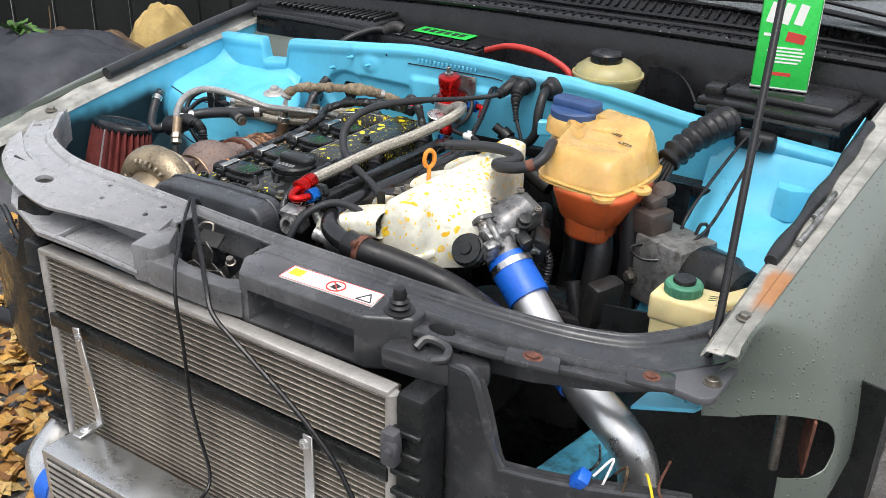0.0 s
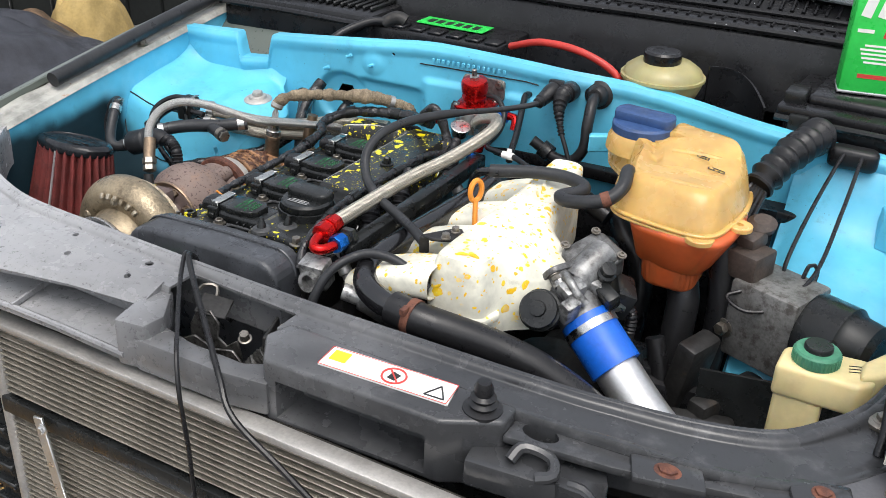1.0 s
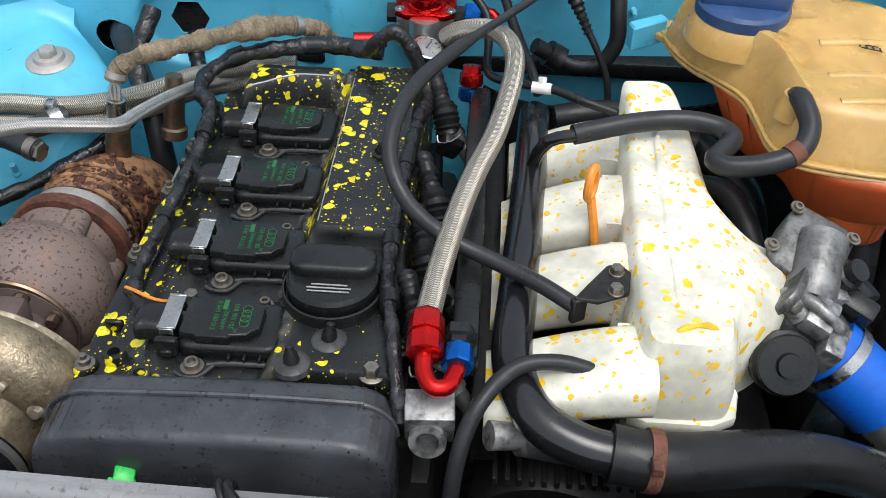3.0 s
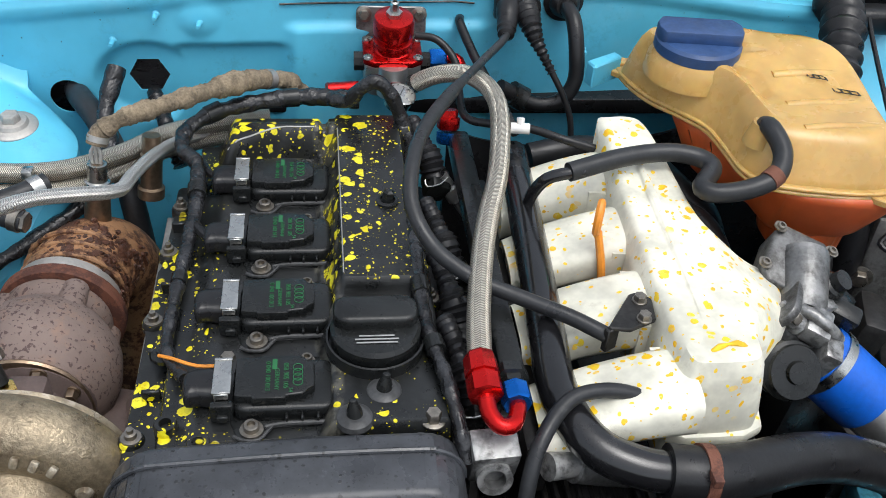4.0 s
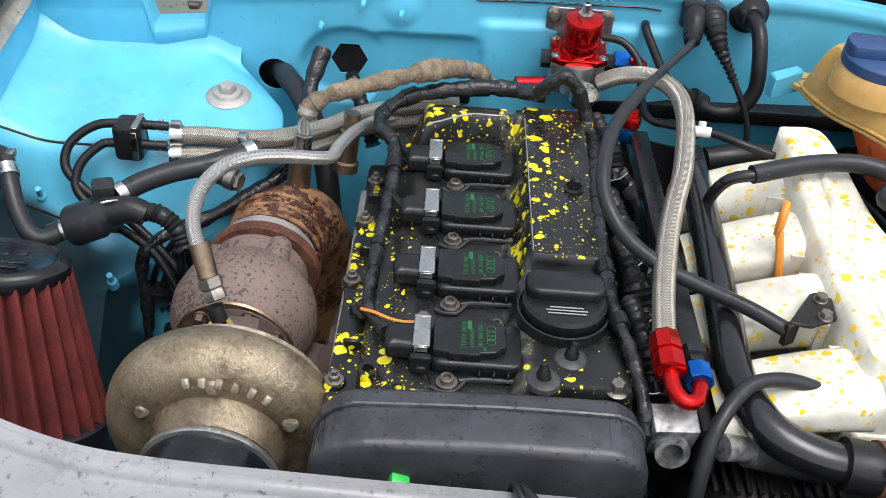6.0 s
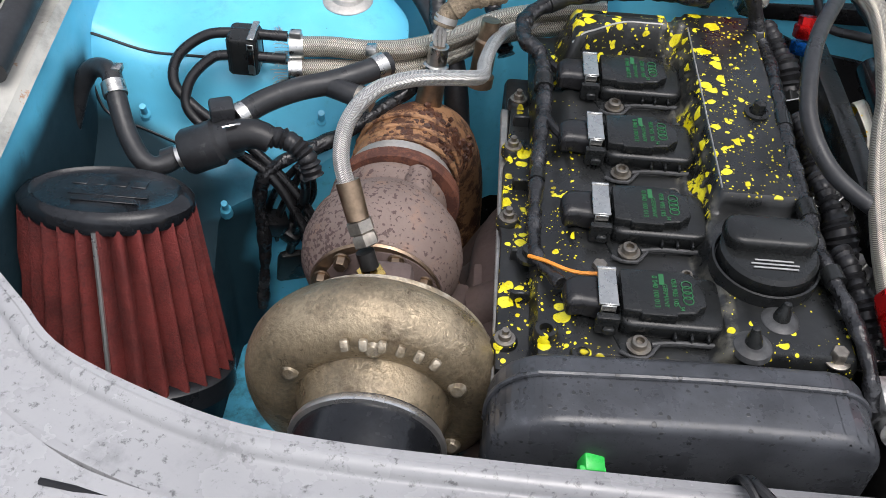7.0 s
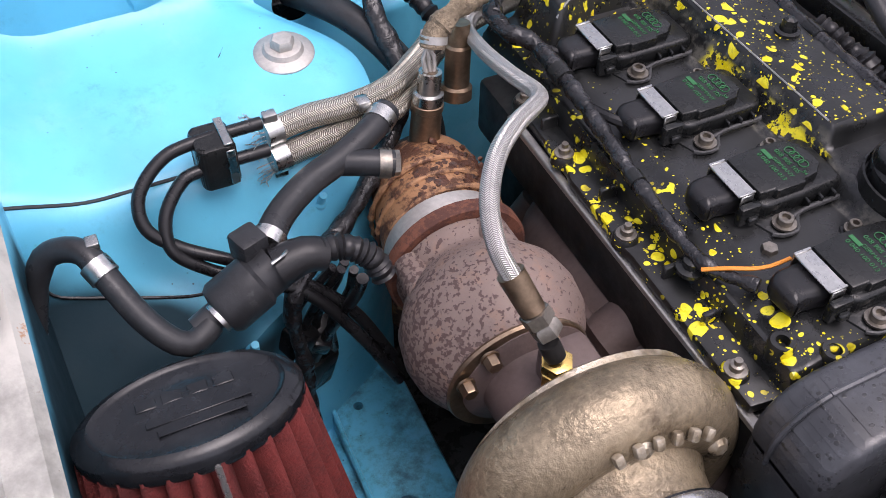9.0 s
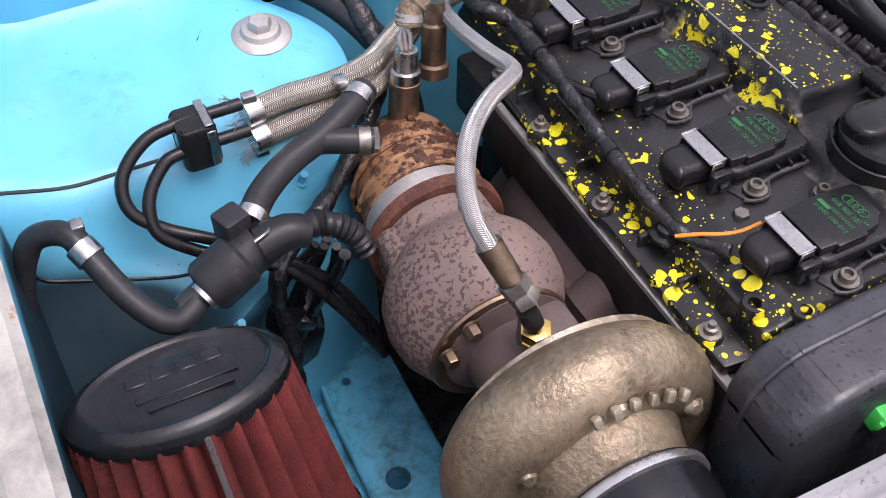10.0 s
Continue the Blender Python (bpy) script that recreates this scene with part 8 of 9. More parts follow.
for k in range(6):
    a = radians(30 + 60 * k)
    q = T0 - AX * 0.020 + (side_x_v * math.cos(a) + V(0, 0, 1) * math.sin(a)) * 0.066
    b = bmesh.new()
    lathe(b, [(0.007, -0.006), (0.0065, 0.006), (0.004, 0.009), (0, 0.0095)], q, -AX + V(0, 0, 0.3), 12)
    part("casting_lug", b, "comp", comp)
b = bmesh.new()
lathe(b, [(0.0535, 0.0), (0.0545, 0.002), (0.0545, 0.006), (0.050, 0.007)], on_axis(-0.050), -AX, 48)
part("inlet_ring", b, "alu", comp, "bright machined inlet edge")
b = bmesh.new()
tube(b, [on_axis(-0.046), on_axis(-0.075) + V(0, 0, -0.002), on_axis(-0.11) + V(-0.004, 0, -0.015), on_axis(-0.15) + V(-0.02, 0, -0.05), on_axis(-0.16) + V(-0.04, 0, -0.10)], 0.0515, 36)
single("inlet_hose", b, "filter_cap", "wide glossy black inlet hose on the compressor", "hose")

# bearing housing
b = bmesh.new()
lathe(b, [(0.058, 0.034), (0.058, 0.040), (0.038, 0.042), (0.032, 0.052), (0.034, 0.064 + REAR), (0.046, 0.070 + REAR), (0.048, 0.078 + REAR)], T0 + HOT * 0.7, AX, 40)
box(b, on_axis(0.055) + V(0, 0, 0.042), (0.034, 0.030, 0.030), None, 0.006)
core = part("bearing_housing", b, "manifold_iron", turbo, "dark cast bearing housing")
for k, deg in enumerate((28, 68, 125, 160)):
    a = radians(deg)
    q = on_axis(REAR + 0.069) + HOT + (side_x_v * math.cos(a) + V(0, 0, 1) * math.sin(a)) * 0.0435
    b = bmesh.new()
    hexbolt(b, q, -AX, 0.0055, 0.008, 1.2)
    part("clamp_bolt", b, "sensor", core)
b = bmesh.new()
lathe(b, [(0.047, 0.0), (0.0510, 0.0), (0.0522, 0.002), (0.0510, 0.004), (0.047, 0.004)], on_axis(REAR + 0.071) + HOT, AX, 56)
part("clamp_rim", b, "sensor", core)

# turbine housing
b = bmesh.new()
lathe(b, [(0.040, 0.072), (0.0505, 0.074), (0.053, 0.079), (0.058, 0.086), (0.0640, 0.098), (0.0660, 0.114), (0.0630, 0.132), (0.053, 0.149), (0.0435, 0.159), (0.0425, 0.164), (0.0470, 0.168), (0.0470, 0.176), (0.038, 0.178)], on_axis(REAR) + HOT, AX, 56)
housing = part("turbine_housing", b, "turbine", turbo, "scaled brown cast turbine housing", 60)
for a in (60, 150, -20):
    q = on_axis(REAR + 0.156) + HOT + (side_x_v * math.cos(radians(a)) + V(0, 0, 1) * math.sin(radians(a))) * 0.044
    b = bmesh.new()
    lathe(b, [(0.013, -0.03), (0.012, 0.0), (0.011, 0.018), (0.008, 0.020)], q, AX, 14)
    part("stud_boss", b, "turbine", housing)
b = bmesh.new()
box(b, on_axis(REAR + 0.091) + V(0.045, 0, -0.060), (0.06, 0.065, 0.060), pose(0, 0, 0, 0, 15, 0), 0.010)
box(b, on_axis(REAR + 0.091) + V(0.058, 0, -0.067), (0.013, 0.092, 0.090), pose(0, 0, 0, 0, 12, 0), 0.004)
part("inlet_flange", b, "manifold_iron", turbo, "brown cast flange to the manifold")
b = bmesh.new()
box(b, on_axis(REAR + 0.091) + V(0.072, 0, -0.066), (0.012, 0.092, 0.090), pose(0, 0, 0, 0, 12, 0), 0.004)
part("manifold_flange", b, "manifold_iron", turbo)

# exhaust manifold
b = bmesh.new()
tube(b, [(-0.070, -0.02, 0.640), (-0.072, 0.04, 0.660), (-0.070, 0.10, 0.668), (-0.072, 0.17, 0.672), (-0.070, 0.215, 0.668), (-0.056, 0.252, 0.658), (-0.020, 0.275, 0.645)], lambda t: 0.036 + 0.005 * math.sin(math.pi * min(1.0, t * 1.3)), 30)
xm = single("exhaust_manifold", b, "manifold_iron", "brown cast-iron exhaust manifold below the head", "exhaust manifold", "", "", 60)
for y in (0.03, 0.118, 0.206, 0.294):
    b = bmesh.new()
    tube(b, [(-0.10, y, 0.685 - max(0.0, y - 0.12) * 0.7), (-0.075, y, 0.70 - max(0.0, y - 0.12) * 0.5), (-0.05, y, 0.700 - max(0.0, y - 0.12) * 0.3)], 0.024, 16)
    part("runner", b, "manifold_iron", xm)
for k in range(4):
    b = bmesh.new()
    box(b, (-0.0815, 0.103 + k * 0.0145, 0.7075), (0.013, 0.0075, 0.004), pose(0, 0, 0, 0, -16, 0), 0.001, 1)
    part("cast_mark", b, "manifold_iron", xm)
for p in ((-0.070, 0.108, 0.722), (-0.068, 0.02, 0.725), (-0.07, 0.2, 0.70)):
    b = bmesh.new()
    hexbolt(b, p, (-1, 0, 0.2), 0.007, 0.014, 1.4)
    part("manifold_nut", b, "bolt", xm)

# downpipe and sensor
dp = thing("downpipe", (-0.16, 0.25, 0.60), "rust-scaled downpipe elbow with oxygen sensor", "exhaust pipe")
b = bmesh.new()
lathe(b, [(0.053, 0.0), (0.055, 0.002), (0.055, 0.010), (0.050, 0.012)], on_axis(REAR + 0.196), AX, 40)
part("flange", b, "rust", dp, "red-rusted flange")
b = bmesh.new()
lathe(b, [(0.0475, 0.0), (0.048, 0.002), (0.048, 0.016), (0.046, 0.018)], on_axis(REAR + 0.208), AX + V(0.05, 0, 0.0), 40)
part("collar", b, "alu_dull", dp, "bare steel collar")
b = bmesh.new()
tube(b, [on_axis(REAR + 0.222), on_axis(REAR + 0.245) + V(0.002, 0, 0.001), on_axis(REAR + 0.275) + V(0.010, 0, -0.004), on_axis(REAR + 0.305) + V(0.020, 0, -0.030), on_axis(REAR + 0.325) + V(0.028, 0, -0.09), on_axis(REAR + 0.33) + V(0.03, 0, -0.2)], 0.0455, 36)
elbow = part("elbow", b, "downpipe", dp, "orange-brown flaking rusty elbow", 60)
b = bmesh.new()
for d, r in ((0.228, 0.0475), (0.246, 0.0472), (0.262, 0.047)):
    pts = [on_axis(REAR + d) + V(0.003, 0, 0) + (side_x_v * math.cos(a) + V(0, 0, 1) * math.sin(a)) * r for a in (k * math.pi / 18 for k in range(37))]
    tube(b, pts, lambda t: 0.0022 + 0.0012 * math.sin(t * 140) * math.sin(t * 61), 8, 0.004)
part("weld_bead", b, "downpipe", dp)
b = bmesh.new()
S0, SA = V(-0.160, 0.308, 0.752), V(0.12, 0.08, 1).normalized()
lathe(b, [(0.0135, -0.012), (0.0135, 0.0), (0.0125, 0.001), (0.0115, 0.030), (0.0125, 0.031), (0.0125, 0.036), (0.0105, 0.037), (0.0105, 0.039), (0.0115, 0.040), (0.0115, 0.044), (0.009, 0.045), (0.0085, 0.062), (0.006, 0.063)], S0, SA, 24)
part("oxygen_sensor", b, "sensor", dp, "heat-tinted oxygen sensor")
b = bmesh.new()
lathe(b, [(0.0118, 0), (0.0118, 0.008), (0.0092, 0.009), (0.0088, 0.026)], S0 + SA * 0.037, SA, 24)
part("sensor_collar", b, "steel", dp)
for dx in (-0.003, 0.0, 0.003):
    b = bmesh.new()
    p = S0 + SA * 0.062
    tube(b, [p + V(dx, 0, 0), p + V(dx * 1.4, 0.003, 0.012), p + V(-dx, 0.008, 0.022), p + V(0, 0.012, 0.03)], 0.0018, 8)
    part("sensor_wire", b, "alu_dull", dp)
for ob in dp.children:
    if "sensor" not in ob.name:
        ob.location += V(-0.013, -0.019, 0.0)
# scales of rust lifting off the elbow
flake = random.Random(77)
b = bmesh.new()
for i in range(420):
    d = flake.choice((0.230, 0.240, 0.252, 0.262, 0.272)) + flake.gauss(0, 0.005)
    a = flake.uniform(-0.6, 3.8)
    out = side_x_v * math.cos(a) + V(0, 0, 1) * math.sin(a)
    s_ = flake.uniform(0.0012, 0.0042)
    lathe(b, [(s_, -0.002), (s_ * 0.9, flake.uniform(0.0004, 0.0016)), (s_ * 0.4, flake.uniform(0.0012, 0.002))], on_axis(REAR + d) + V(0.003 + max(0, d - 0.25) * 0.35, 0, -max(0, d - 0.25) * 0.1) + out * 0.0455, out + V(flake.uniform(-0.4, 0.4), flake.uniform(-0.4, 0.4), flake.uniform(-0.4, 0.4)), 5)
scale_ob = tagged(part("rust_scale", b, "rust_dark", dp, "dark flaking rust scale"), kind="stuff")
scale_ob.location += V(-0.013, -0.019, 0.0)
# second sensor boss and brass tail
b = bmesh.new()
lathe(b, [(0.013, 0), (0.013, 0.010), (0.0105, 0.012), (0.0105, 0.045), (0.0085, 0.047), (0.0085, 0.065)], (-0.115, 0.345, 0.755), (0.1, 0.15, 1), 20)
part("sensor_boss", b, "sensor", dp)

# fibre-wrapped sensor loom
b = bmesh.new()
tube(b, [(-0.150, 0.314, 0.834), (-0.146, 0.318, 0.844), (-0.126, 0.323, 0.856), (-0.097, 0.334, 0.861), (-0.060, 0.364, 0.859), (-0.025, 0.394, 0.855), (0.0, 0.418, 0.845), (0.020, 0.437, 0.832), (0.034, 0.446, 0.814)], lambda t: 0.0086 + 0.0011 * math.sin(t * 37) + 0.0008 * math.sin(t * 83 + 1) + 0.0038 * math.exp(-((t - 0.62) / 0.06) ** 2), 14, 0.0022, (0.0055, 0.0006))
wl2 = single("wrapped_loom", b, "twine", "loom wrapped in frayed burnt fibre", "wiring loom")
for p, q in (((-0.002, 0.416, 0.8460), (0.003, 0.421, 0.8435)), ((-0.149, 0.3150, 0.837), (-0.1475, 0.317, 0.842))):
    b = bmesh.new()
    tube(b, [p, q], 0.0102, 14, 0.003)
    part("binding", b, "gasket", wl2, "pale metal binding")
b = bmesh.new()
tube(b, [(-0.205, 0.485, 0.795), (-0.194, 0.455, 0.802), (-0.176, 0.425, 0.800), (-0.158, 0.395, 0.788), (-0.143, 0.370, 0.765), (-0.135, 0.355, 0.73), (-0.13, 0.35, 0.68)], 0.0122, 16)
single("heater_hose", b, "rubber_grey", "dusty hose through the round firewall hole", "hose")
b = bmesh.new()
tube(b, [(-0.122, 0.47, 0.80), (-0.112, 0.44, 0.795), (-0.10, 0.41, 0.78), (-0.09, 0.39, 0.76)], 0.008, 12, 0.003, (0.006, 0.0012))
single("ribbed_conduit", b, "wire", "ribbed black conduit from the firewall", "conduit")

# oil feed line
oil = thing("oil_feed_line", (-0.183, 0.065, 0.77), "grey braided oil feed line with brass union", "oil line")
b = bmesh.new()
tube(b, [(-0.202, 0.088, 0.838), (-0.208, 0.100, 0.856), (-0.205, 0.118, 0.874), (-0.190, 0.140, 0.884), (-0.166, 0.164, 0.880), (-0.138, 0.190, 0.866), (-0.122, 0.208, 0.855), (-0.114, 0.228, 0.845), (-0.112, 0.268, 0.832), (-0.104, 0.330, 0.812), (-0.088, 0.380, 0.796), (-0.05, 0.41, 0.79), (0.0, 0.425, 0.79)], 0.0060, 14, 0.004)
part("braided_hose", b, "braid_grey", oil)
b = bmesh.new()
rod(b, (-0.203, 0.0925, 0.841), (-0.194, 0.079, 0.818), 0.0088, 0.0082, 14)
part("crimp", b, "sensor", oil)
b = bmesh.new()
lathe(b, [(0.0075, 0), (0.010, 0.001), (0.010, 0.009), (0.0078, 0.010), (0.0095, 0.012), (0.0095, 0.019), (0.007, 0.02)], (-0.194, 0.079, 0.818), (0.45, -0.55, -0.9), 6)
part("union", b, "bolt", oil)
b = bmesh.new()
rod(b, (-0.188, 0.068, 0.798), (-0.184, 0.064, 0.786), 0.0068, None, 14)
part("tail", b, "dark_metal", oil)
b = bmesh.new()
lathe(b, [(0.009, -0.014), (0.009, -0.004), (0.0075, -0.003), (0.0105, 0.0), (0.0105, 0.007), (0.008, 0.008)], (-0.183, 0.063, 0.776), (0, 0, 1), 6)
part("brass_union", b, "brass", oil, "brass adapter")

# fuel pipes on the wheel housing, with block and braided hoses
lines = thing("fuel_lines", (-0.32, 0.30, 0.78), "pair of black fuel pipes in a clamp block", "fuel lines")
for off, z in ((0.0, 0.808), (0.012, 0.793)):
    b = bmesh.new()
    tube(b, [(-0.285, 0.306 - off, z), (-0.335, 0.302 - off, z + 0.002), (-0.358 + off * 0.6, 0.298 - off, z - 0.002), (-0.378 + off, 0.286 - off, z - 0.016), (-0.380 + off, 0.272 - off, z - 0.034), (-0.362 + off, 0.262 - off, z - 0.050), (-0.335 + off, 0.250 - off, z - 0.062), (-0.30 + off, 0.238 - off, z - 0.082), (-0.26, 0.22 - off, z - 0.12), (-0.235, 0.20 - off, z - 0.17)], 0.0047, 12, 0.004)
    part("pipe", b, "wire", lines)
b = bmesh.new()
slab(b, rounded(-0.335, 0.284, -0.308, 0.315, 0.006), 0.778, 0.814, pose(0, 0, 0), 0.003, 2)
part("clamp_block", b, "black_plastic", lines, "black rubber pipe clamp")
b = bmesh.new()
box(b, (-0.313, 0.300, 0.8150), (0.006, 0.030, 0.0015), None, 0.0005, 1)
box(b, (-0.313, 0.2825, 0.797), (0.006, 0.0015, 0.030), None, 0.0005, 1)
part("strap", b, "steel", lines)
for k, z in enumerate((0.805, 0.788)):
    b = bmesh.new()
    tube(b, [(-0.283, 0.307 - 0.010 * k, z), (-0.25, 0.312 - 0.010 * k, z), (-0.215, 0.313 - 0.006 * k, z - 0.001), (-0.18, 0.325 - 0.006 * k, z - 0.004), (-0.14, 0.36, z - 0.010), (-0.10, 0.39, z - 0.006), (-0.05, 0.405, z - 0.002), (0.0, 0.412, z)], 0.0092, 16, 0.004)
    hose2 = single("braided_hose", b, "braid", "steel-braided fuel hose along the strut tower", "hose", "braided hoses")
    b = bmesh.new()
    tube(b, [(-0.284, 0.307 - 0.010 * k, z), (-0.272, 0.309 - 0.010 * k, z)], 0.0112, 18, 0.004)
    box(b, (-0.278, 0.308 - 0.010 * k, z + 0.012 - 0.024 * k), (0.010, 0.008, 0.008), None, 0.001)
    part("hose_clamp", b, "steel", hose2, "small worm-drive clamp")
    fray = random.Random(30 + k)
    b = bmesh.new()
    for i in range(26):
        a = fray.uniform(0, 6.28)
        p = V(-0.284, 0.307 - 0.010 * k + 0.009 * math.cos(a), z + 0.009 * math.sin(a))
        tube(b, [p, p + V(-fray.uniform(0.004, 0.010), fray.uniform(0.001, 0.006) * math.cos(a), fray.uniform(0.001, 0.006) * math.sin(a)), p + V(-fray.uniform(0.006, 0.014), fray.uniform(0.003, 0.010) * math.cos(a), fray.uniform(0.003, 0.010) * math.sin(a))], 0.00035, 3)
    tagged(part("frayed_end", b, "braid_grey", hose2, "frayed steel strands"), kind="stuff")

# purge valve with hoses
valve = thing("purge_valve", (-0.345, 0.215, 0.73), "grey-black plastic valve with hose stubs", "valve")
b = bmesh.new()
A0, A1 = V(-0.362, 0.212, 0.752), V(-0.322, 0.222, 0.766)
ax = (A1 - A0).normalized()
lathe(b, [(0.0095, -0.02), (0.0095, -0.004), (0.017, -0.002), (0.0195, 0.002), (0.0195, 0.028), (0.017, 0.031), (0.017, 0.044), (0.013, 0.046), (0.012, 0.055)], A0, ax, 26)
box(b, A0 + ax * 0.036 + V(-0.005, 0.012, 0.016), (0.020, 0.020, 0.022), pose(0, 0, 0, 0, 0, 20), 0.003)
part("body", b, "rubber_grey", valve)
b = bmesh.new()
tube(b, [(-0.322, 0.214, 0.772), (-0.303, 0.214, 0.776), (-0.290, 0.212, 0.772)], lambda t: 0.014 - 0.003 * t, 16)
tube(b, [(-0.296, 0.213, 0.775), (-0.278, 0.212, 0.774), (-0.262, 0.206, 0.764), (-0.255, 0.20, 0.748)], 0.0085, 14, 0.002, (0.005, 0.0012))
part("plug", b, "rubber", valve, "ribbed black plug boot")
b = bmesh.new()
tube(b, [(-0.327, 0.205, 0.787), (-0.318, 0.208, 0.788), (-0.312, 0.216, 0.784)], 0.0013, 6)
part("spring_clip", b, "steel", valve)
b = bmesh.new()
tube(b, [(-0.367, 0.206, 0.751), (-0.361, 0.208, 0.753)], 0.0112, 18, 0.002)
part("hose_clamp", b, "steel", valve)
b = bmesh.new()
tube(b, [(-0.311, 0.220, 0.791), (-0.295, 0.238, 0.794), (-0.270, 0.255, 0.797), (-0.240, 0.268, 0.799), (-0.21, 0.284, 0.803), (-0.195, 0.296, 0.804)], 0.0102, 18)
tube(b, [(-0.245, 0.266, 0.797), (-0.225, 0.258, 0.796), (-0.208, 0.253, 0.793)], 0.0096, 16)
yhose = single("vent_hose", b, "rubber_grey", "branched dusty black vent hose", "hose")
b = bmesh.new()
tube(b, [(-0.218, 0.256, 0.7945), (-0.210, 0.2535, 0.7935)], 0.0108, 18, 0.003)
lathe(b, [(0.0095, 0), (0.0095, 0.006), (0.007, 0.007)], (-0.210, 0.2535, 0.7935), (0.9, -0.25, -0.1), 6)
part("end_clamp", b, "bolt", yhose)
b = bmesh.new()
tube(b, [(-0.207, 0.286, 0.803), (-0.199, 0.293, 0.804)], 0.0114, 20, 0.003)
box(b, (-0.211, 0.302, 0.812), (0.010, 0.012, 0.008), None, 0.002)
part("hose_clamp", b, "steel", yhose)
b = bmesh.new()
tube(b, [(-0.307, 0.2245, 0.7918), (-0.313, 0.218, 0.7905)], 0.0114, 20, 0.003)
part("hose_clamp", b, "steel", yhose)
b = bmesh.new()
tube(b, [(-0.361, 0.191, 0.764), (-0.373, 0.184, 0.761), (-0.385, 0.184, 0.766), (-0.400, 0.200, 0.780), (-0.413, 0.224, 0.801), (-0.421, 0.240, 0.810), (-0.436, 0.252, 0.806), (-0.448, 0.254, 0.796), (-0.458, 0.248, 0.77), (-0.468, 0.24, 0.74)], lambda t: 0.0084 - 0.0020 * smooth01((t - 0.72) / 0.06), 18)
lhose = single("vent_hose", b, "rubber_grey", "dusty black vent hose bent beside the wing", "hose")
b = bmesh.new()
tube(b, [(-0.4125, 0.223, 0.8003), (-0.417, 0.232, 0.806)], 0.0100, 20, 0.003)
box(b, (-0.414, 0.240, 0.815), (0.008, 0.010, 0.006), None, 0.001)
part("hose_clamp", b, "steel", lhose)
# loom running down to the rail
b = bmesh.new()
tube(b, [(-0.150, 0.440, 0.845), (-0.160, 0.405, 0.812), (-0.154, 0.368, 0.778), (-0.176, 0.330, 0.758), (-0.220, 0.285, 0.744), (-0.247, 0.262, 0.738), (-0.286, 0.235, 0.730), (-0.302, 0.225, 0.705), (-0.300, 0.215, 0.645), (-0.304, 0.20, 0.58)], lambda t: 0.0092 - 0.004 * t + 0.0009 * math.sin(t * 47) + 0.0005 * math.sin(t * 131), 12, 0.003)
single("valve_loom", b, "tape", "taped black loom dropping beside the turbo", "wiring loom")
b = bmesh.new()
tube(b, [(-0.255, 0.200, 0.748), (-0.258, 0.21, 0.72), (-0.272, 0.235, 0.66), (-0.285, 0.25, 0.61)], 0.0045, 10)
single("valve_lead", b, "wire", "thin black leads under the valve", "wire")
b = bmesh.new()
box(b, (-0.292, 0.275, 0.590), (0.038, 0.06, 0.045), pose(0, 0, 0, 10, 10, 25), 0.007)
relay = single("relay_box", b, "black_plastic", "black electrical connector block low in the bay", "connector")
for p, s_, r in (((-0.300, 0.246, 0.655), (0.026, 0.034, 0.022), 30), ((-0.276, 0.255, 0.640), (0.020, 0.040, 0.020), -20), ((-0.312, 0.262, 0.625), (0.030, 0.026, 0.026), 10)):
    b = bmesh.new()
    box(b, p, s_, pose(0, 0, 0, 15, 20, r), 0.004)
    part("plug", b, "wet_black", relay)
for dx, dy in ((0.0, 0.0), (0.012, 0.006), (-0.012, 0.004), (0.02, -0.004)):
    b = bmesh.new()
    tube(b, [(-0.262 + dx * 0.4, 0.225 + dy, 0.735), (-0.276 + dx, 0.236 + dy, 0.700), (-0.290 + dx, 0.242 + dy, 0.665), (-0.298 + dx * 1.5, 0.250 + dy, 0.62)], 0.0036, 8)
    part("plug_lead", b, "wire", relay)

valve.location += V(0.010, -0.015, 0.015)
lines.location.z += 0.008

# cone air filter
filt = thing("air_filter", (-0.405, 0.10, 0.60), "red pleated cone air filter with black rubber cap", "air filter")
F0, FA = V(-0.391, 0.084, 0.632), V(0.0, 0.11, 1).normalized()
b = bmesh.new()
m = Matrix.Translation(F0) @ pose(0, 0, 0, -13)
OVAL = 0.64


def pleat(u, v):
    a = 2 * math.pi * u
    h = 0.150 * v
    r = 0.083 - 0.0215 * v + 0.0098 * (1.6 * abs(math.sin(a * 14)) - 1.0)
    return m @ V(r * math.cos(a), r * OVAL * math.sin(a), h)


grid(b, pleat, 360, 10)
part("pleats", b, "filter_red", filt, "red oiled gauze pleats")
b = bmesh.new()
lathe(b, [(0.052, 0.144), (0.065, 0.145), (0.067, 0.148), (0.067, 0.156), (0.063, 0.160), (0.057, 0.162), (0.055, 0.160), (0.052, 0.159), (0.03, 0.161), (0, 0.162)], (0, 0, 0), (0, 0, 1), 64, (1, OVAL))
b.transform(m)
topcap = part("top_cap", b, "filter_cap", filt, "glossy black rubber end cap")
b = bmesh.new()
lathe(b, [(0.090, -0.018), (0.090, 0.002), (0.082, 0.006), (0.06, 0.006)], (0, 0, 0), (0, 0, 1), 64, (1, OVAL))
b.transform(m)
part("base_ring", b, "filter_cap", filt)
b = bmesh.new()
tube(b, [m @ V(0.090 * math.cos(-1.5), 0.090 * OVAL * math.sin(-1.5), 0.0), m @ V(0.066 * math.cos(-1.5), 0.066 * OVAL * math.sin(-1.5), 0.148)], 0.0022, 8)
part("seam_strip", b, "alu", filt, "bright metal seam strip")
